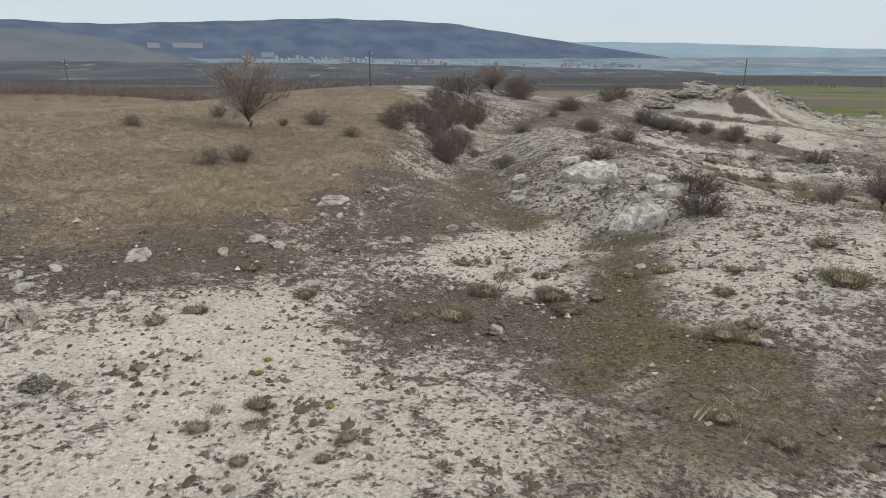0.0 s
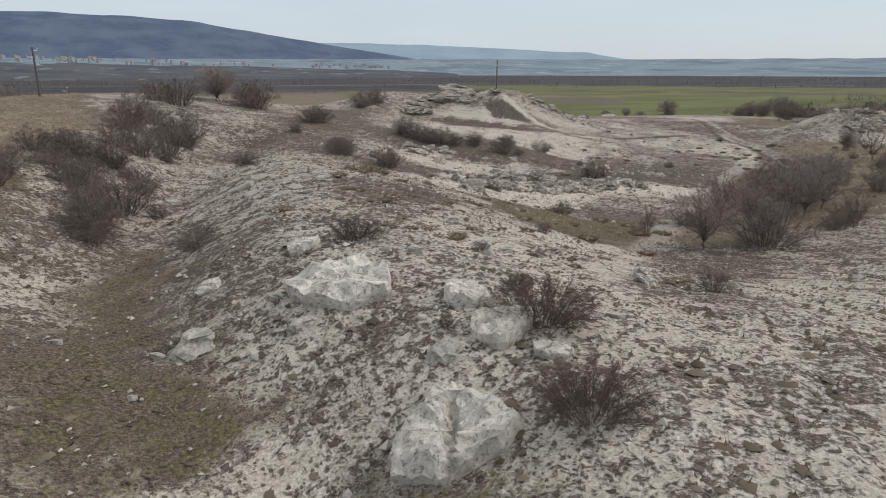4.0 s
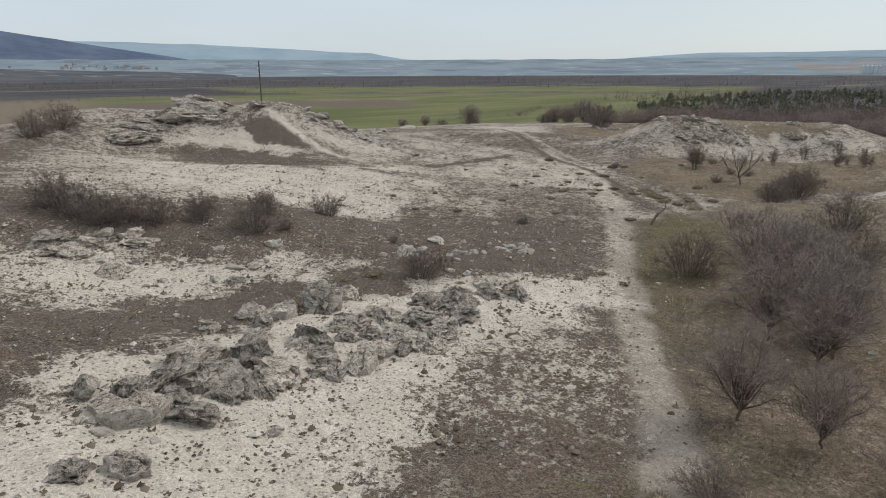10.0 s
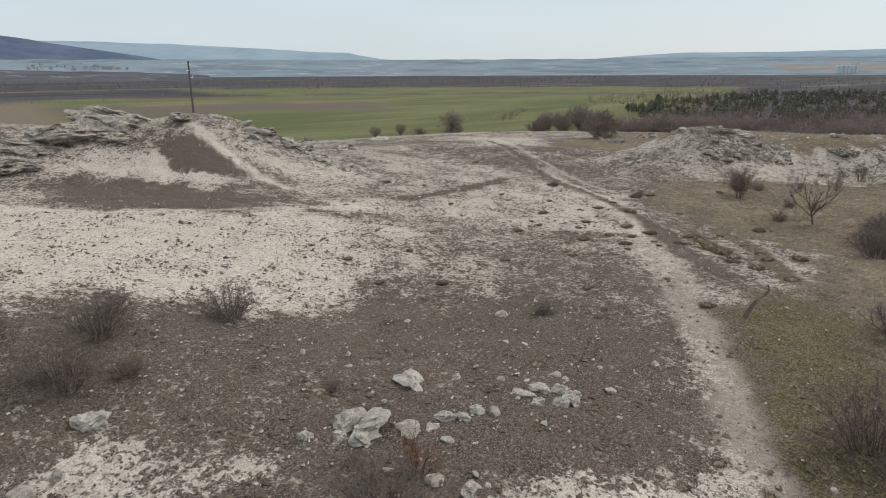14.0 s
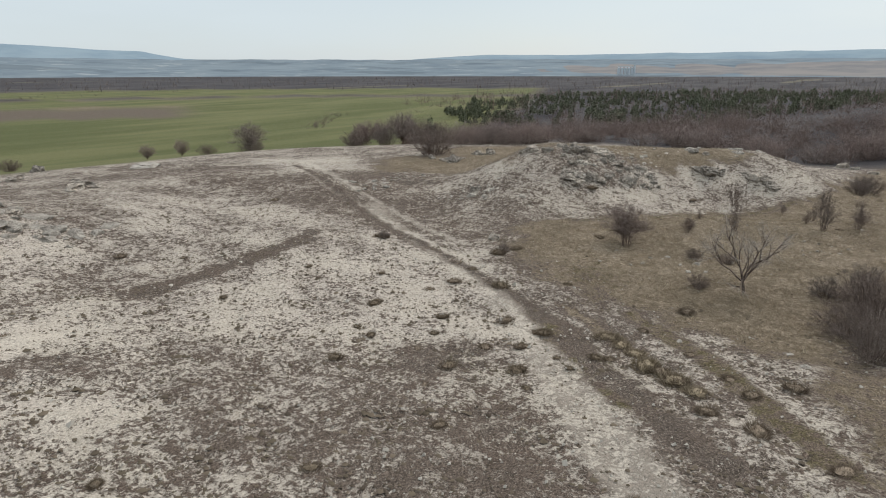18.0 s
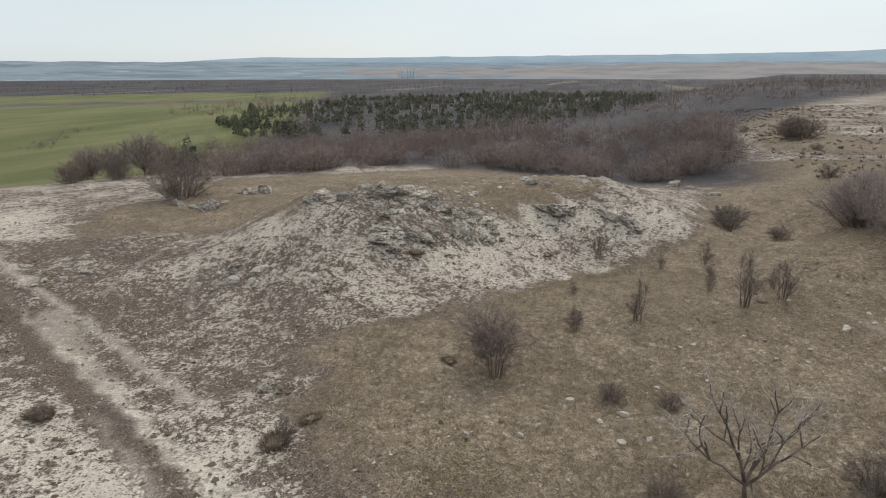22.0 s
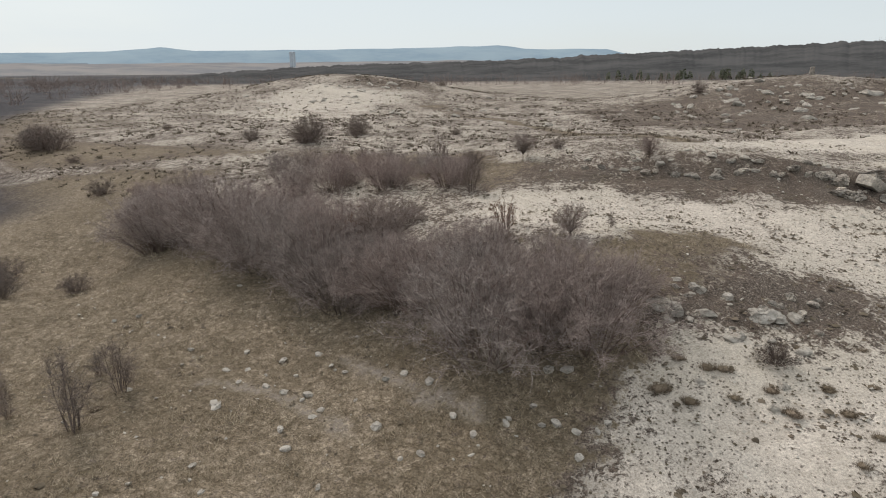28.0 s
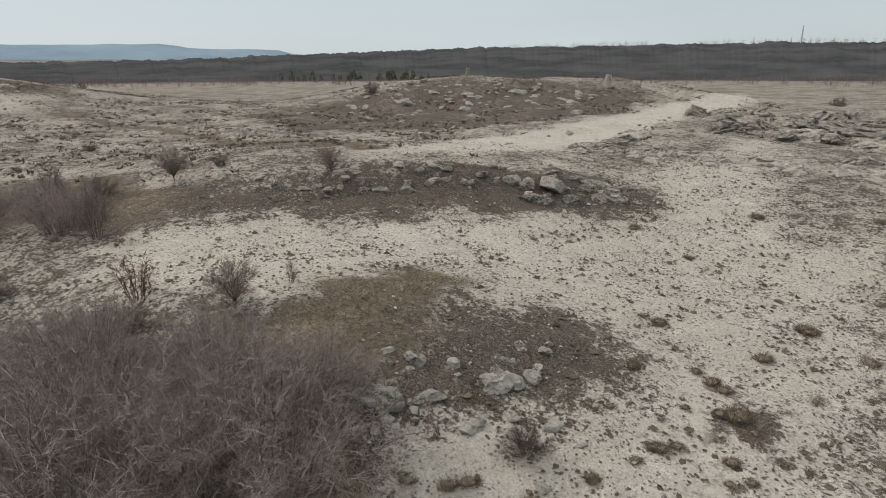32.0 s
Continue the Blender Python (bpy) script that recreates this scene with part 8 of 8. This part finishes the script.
clumps("meadow_tufts", x[pick], y[pick], RNG.uniform(0.3, 0.65, pick.sum()), 15, 0.5, 0.65, 0.02, blade_material("bleached_grass_blades", (0.34, 0.285, 0.205), (0.66, 0.575, 0.44), (0.5, 0.425, 0.315)), "bleached bent tufts standing over the meadow thatch", "grass")
x, y = spots(90000, 30)
(sand, straw, dark, moss), zb = zones(x, y)
pick = RNG.random(len(x)) < 0.4 * (1 - straw)
PEBBLE = blade_material("pebbles", (0.30, 0.28, 0.25), (0.62, 0.58, 0.52), (0.45, 0.42, 0.37))


def pebbles(x, y, size):
    n = len(x)
    c = np.stack([x, y, height(x, y) + 0.05], 1)
    corner = np.array([(1, 0, 0), (0.2, 0.9, 0), (-0.9, 0.3, 0), (-0.3, -0.8, 0), (0.1, 0.0, 0.7)])
    V = c[:, None, :] + (corner[None] + RNG.normal(0, 0.18, (n, 5, 3))) * size[:, None, None]
    F = (np.arange(n)[:, None, None] * 5 + np.array([(0, 1, 4), (1, 2, 4), (2, 3, 4), (3, 0, 4)])[None]).reshape(-1, 3)
    me = bpy.data.meshes.new("pebble_cover")
    me.from_pydata(V.reshape(-1, 3).tolist(), [], F.tolist())
    me.materials.append(PEBBLE)
    return tagged(new("pebble_cover", me), "pale limestone pebbles strewn over the ground", "pebbles", kind="stuff")


pebbles(x[pick], y[pick], RNG.uniform(0.025, 0.09, pick.sum()) * (1 + 1.2 * (RNG.random(pick.sum()) > 0.96)))


x, y = fill([(-13.0, 23.2), (-12.0, 28.8), (-10.3, 31.7), (-6.8, 32.6), (-5.5, 30.2), (-6.6, 26.7), (-8.8, 24.6), (-11.2, 22.6)], 420, 9)
clumps("meadow_edge_tussocks", x, y, RNG.uniform(0.3, 0.7, len(x)), 40, 0.42, 0.6, 0.016, blade_material("pale_tussock_blades", (0.30, 0.25, 0.18), (0.60, 0.52, 0.39), (0.45, 0.38, 0.275)), "pale straw tussocks along the meadow edge", "grass")
x, y = RNG.uniform(60, 250, 60000), RNG.uniform(-80, 60, 60000)
far_sand = zones(x, y)[0][0]
far_cover = RNG.random(len(x)) < 0.5 * (1 - smooth(0.8, 0.95, far_sand)) * np.clip(0.4 + 0.6 * wobble(x, y, 16, 5), 0.03, 1) * smooth(20, 45, along(x, y, LINE))
clumps("far_tuft_cover", x[far_cover], y[far_cover], RNG.uniform(0.25, 0.7, far_cover.sum()), 7, 0.5, 0.4, 0.14, TUFT, "dark dry tufts over the far sand plain", "tufts")


def bare_wood(name, x, y, h, spikes, thick, material, label, category, foot=None):
    """Leafless trees as fans of boughs and fine twigs."""
    n = len(x)
    c = np.repeat(np.stack([x, y, height(x, y) - 0.2 if foot is None else foot], 1), spikes, 0)
    H = np.repeat(h, spikes)
    a = RNG.uniform(0, math.tau, n * spikes)
    lean = RNG.random(n * spikes) ** 0.5 * 0.6
    f = RNG.uniform(0.05, 0.86, n * spikes)
    f[::spikes] = 0
    lean[::spikes] = 0.05
    top = np.sqrt(np.clip(1 - (lean / 0.64) ** 2, 0.15, 1))
    out = np.stack([np.cos(a), np.sin(a), 0 * a], 1)
    spot = c + out * (lean * (0.3 + 0.7 * f) * H)[:, None] + np.stack([0 * a, 0 * a, f * H * top], 1)
    d = out * (0.5 + RNG.normal(0, 0.4, n * spikes))[:, None] + RNG.normal(0, 0.62, spot.shape) + np.array([0, 0, 0.38])
    base = spot - d * (0.07 * H)[:, None]
    tip = spot + d * (0.12 * H)[:, None]
    base[::spikes], tip[::spikes] = c[::spikes], c[::spikes] + np.array([0, 0, 0.9]) * H[::spikes, None]
    w = thick * H * (1.1 - f) * RNG.uniform(0.5, 1.2, n * spikes)
    w[::spikes] *= 1.2
    return join_spikes(name, base, tip, w, material, label, category)


WOODLAND = twig_material("violet_brown_twigs", (0.095, 0.076, 0.069), (0.275, 0.226, 0.203))
x, y = fill([(143, 130), (150, 120), (156, 106), (160, 95), (157, 83), (158, 71), (170, 64), (205, 60), (215, 90), (240, 104), (250, 135), (238, 165), (225, 185), (170, 160), (150, 146)], 640, 1)
bare_wood("bare_wood", x, y, RNG.uniform(2.2, 6.6, len(x)) * (0.95 + 0.5 * wobble(x, y, 17, 3)), 270, 0.0062, WOODLAND, "leafless violet-brown wood beyond the mound", "wood")
x, y = fill([(225, 150), (240, 95), (270, 55), (315, 0), (370, -50), (480, -130), (700, -280), (750, 100), (520, 330), (360, 300), (300, 230)], 1700, 2)
bare_wood("far_bare_wood", x, y, RNG.uniform(5, 9, len(x)) * (0.85 + 0.4 * wobble(x, y, 60, 8)), 46, 0.014, WOODLAND, "leafless far woodland round the pines", "wood")
x, y = fill([(-160, 118), (-66, 124), (-60, 150), (-30, 172), (30, 175), (60, 200), (0, 215), (-70, 200), (-170, 150)], 330, 3)
bare_wood("hedge_scrub", x, y, RNG.uniform(2, 4.5, len(x)), 70, 0.009, WOODLAND, "brown leafless scrub along the far meadow edge", "scrub")
f = RNG.random(1100) * 4
x = np.interp(f, [0, 1, 2, 3, 4], [-165, -105, -66, -38, -24]) + RNG.normal(0, 6, 1100)
y = np.interp(f, [0, 1, 2, 3, 4], [150, 163, 166, 150, 128]) + RNG.normal(0, 6, 1100)
bare_wood("meadow_scrub", x, y, RNG.uniform(2.0, 5.0, 1100), 60, 0.014, WOODLAND, "dark brown thorn scrub at the meadow's end", "scrub")
a, r = np.radians(RNG.uniform(118, 262, 1500)), RNG.uniform(330, 640, 1500)
bare_wood("south_wood", 80 + r * np.sin(a), 75 + r * np.cos(a), RNG.uniform(5, 9, 1500), 34, 0.014, WOODLAND, "wide brown leafless wood on the far plain", "wood")
a, r = np.radians(RNG.uniform(-60, 110, 2600)), RNG.uniform(640, 1500, 2600)
bare_wood("plain_wood", 80 + r * np.sin(a), 75 + r * np.cos(a), RNG.uniform(4, 8, 2600), 14, 0.03, WOODLAND, "dark leafless belts of trees on the plain", "wood")
for k, (p, q, count) in enumerate((((-150, 455), (420, 590), 110), ((40, 250), (-160, 290), 40), ((-60, 515), (380, 640), 70), ((206, 225), (262, 262), 40))):
    f = RNG.random(count) ** 1.0
    x, y = p[0] + (q[0] - p[0]) * f + RNG.normal(0, 2, count), p[1] + (q[1] - p[1]) * f + RNG.normal(0, 2, count)
    bare_wood("field_hedge", x, y, RNG.uniform(1.2, 3.4, count), 60, 0.016, WOODLAND, "dark leafless hedge between green fields", "hedge")
# needle green is lightened and flattened to paint in the haze of distance
NEEDLE = twig_material("hazed_pine_needles", (0.07, 0.092, 0.062), (0.165, 0.185, 0.125))


def pine_wood(x, y, h, name, label):
    """Pines as tiers of drooping ragged boughs round a trunk."""
    n, tiers, arms = len(x), 8, 14
    k = n * tiers * arms
    c = np.repeat(np.stack([x, y, height(x, y)], 1), tiers * arms, 0)
    H = np.repeat(h, tiers * arms)
    f = np.tile(np.repeat(np.linspace(0.22, 0.93, tiers), arms), n) + RNG.normal(0, 0.03, k)
    a = RNG.uniform(0, math.tau, k)
    ln = H * 0.34 * np.sqrt(np.clip(1.03 - f, 0.02, 1)) * RNG.uniform(0.6, 1.15, k)
    base = c + np.stack([0 * a, 0 * a, H * f], 1)
    tip = base + np.stack([np.cos(a) * ln, np.sin(a) * ln, H * RNG.normal(0.03, 0.06, k)], 1)
    return join_spikes(name, tip, base + np.stack([0 * a, 0 * a, 0.07 * H], 1), ln * 0.24, NEEDLE, label, "pine wood")


x, y = fill([(246, 190), (256, 150), (264, 122), (285, 98), (330, 80), (420, 60), (560, 40), (680, 60), (640, 170), (520, 250), (400, 262), (300, 232)], 2300, 4)
keep = wobble(x, y, 70, 3) + 0.5 * wobble(x, y, 22, 5) > -0.12
x, y = x[keep], y[keep]
pine_wood(x, y, RNG.uniform(2.4, 4.3, len(x)) * (0.95 + 0.5 * wobble(x, y, 45, 9)), "pine_wood", "dark green pine stand inside the bare wood")
pine_wood(np.array([168.0, 172]), np.array([152.0, 158]), np.array([5.5, 4.2]), "field_pines", "single dark pines at the wood's edge")
a, r = np.radians(RNG.uniform(151, 164, 26)), RNG.uniform(440, 470, 26)
pine_wood(80 + r * np.sin(a), 75 + r * np.cos(a), RNG.uniform(4, 8, 26), "far_pines", "row of dark far pines in the brown wood")
a = np.radians(np.concatenate([RNG.uniform(176.5, 182.5, 46), RNG.uniform(171, 176, 20), RNG.uniform(186, 204, 70)]))
bare_wood("crest_trees", 80 + 885 * np.sin(a), 75 + 885 * np.cos(a), RNG.uniform(7, 11, len(a)), 40, 0.02, WOODLAND, "row of bare trees on the wooded skyline", "wood", 12 + 900 * np.tan(np.radians(np.interp(np.degrees(a), [167, 182, 194, 204], [1.6, 1.72, 1.78, 1.5]))))

GULLY = [(-4.6, 51.9, 1.1), (-4.0, 58.0, 1.4), (-2.9, 59.0, 1.3), (-2.1, 57.9, 1.4), (-1.1, 58.6, 1.4), (-0.1, 58.5, 1.0), (0.7, 57.4, 1.0), (-0.3, 47.5, 1.6), (-0.0, 46.2, 1.2), (2.3, 64.4, 1.1), (3.6, 75.6, 1.7), (-1.5, 52.8, 1.4), (-0.7, 50.3, 1.6), (-4.0, 49.9, 1.4)]
BANK = [(92.3, 31.6, 1.0), (89.9, 29.7, 0.6), (88.1, 30.1, 1.0), (92.8, 33.9, 1.2), (90.6, 32.9, 0.9), (93.7, 32.9, 1.1), (89.0, 28.2, 1.0), (91.8, 28.7, 0.6), (94.7, 32.9, 1.1), (90.7, 27.2, 1.0), (87.6, 30.8, 0.7)]
for x, y, h in GULLY:
    plant("shrub", x, y, h)
for x, y, w in BANK:
    stone("grey", x, y, w)
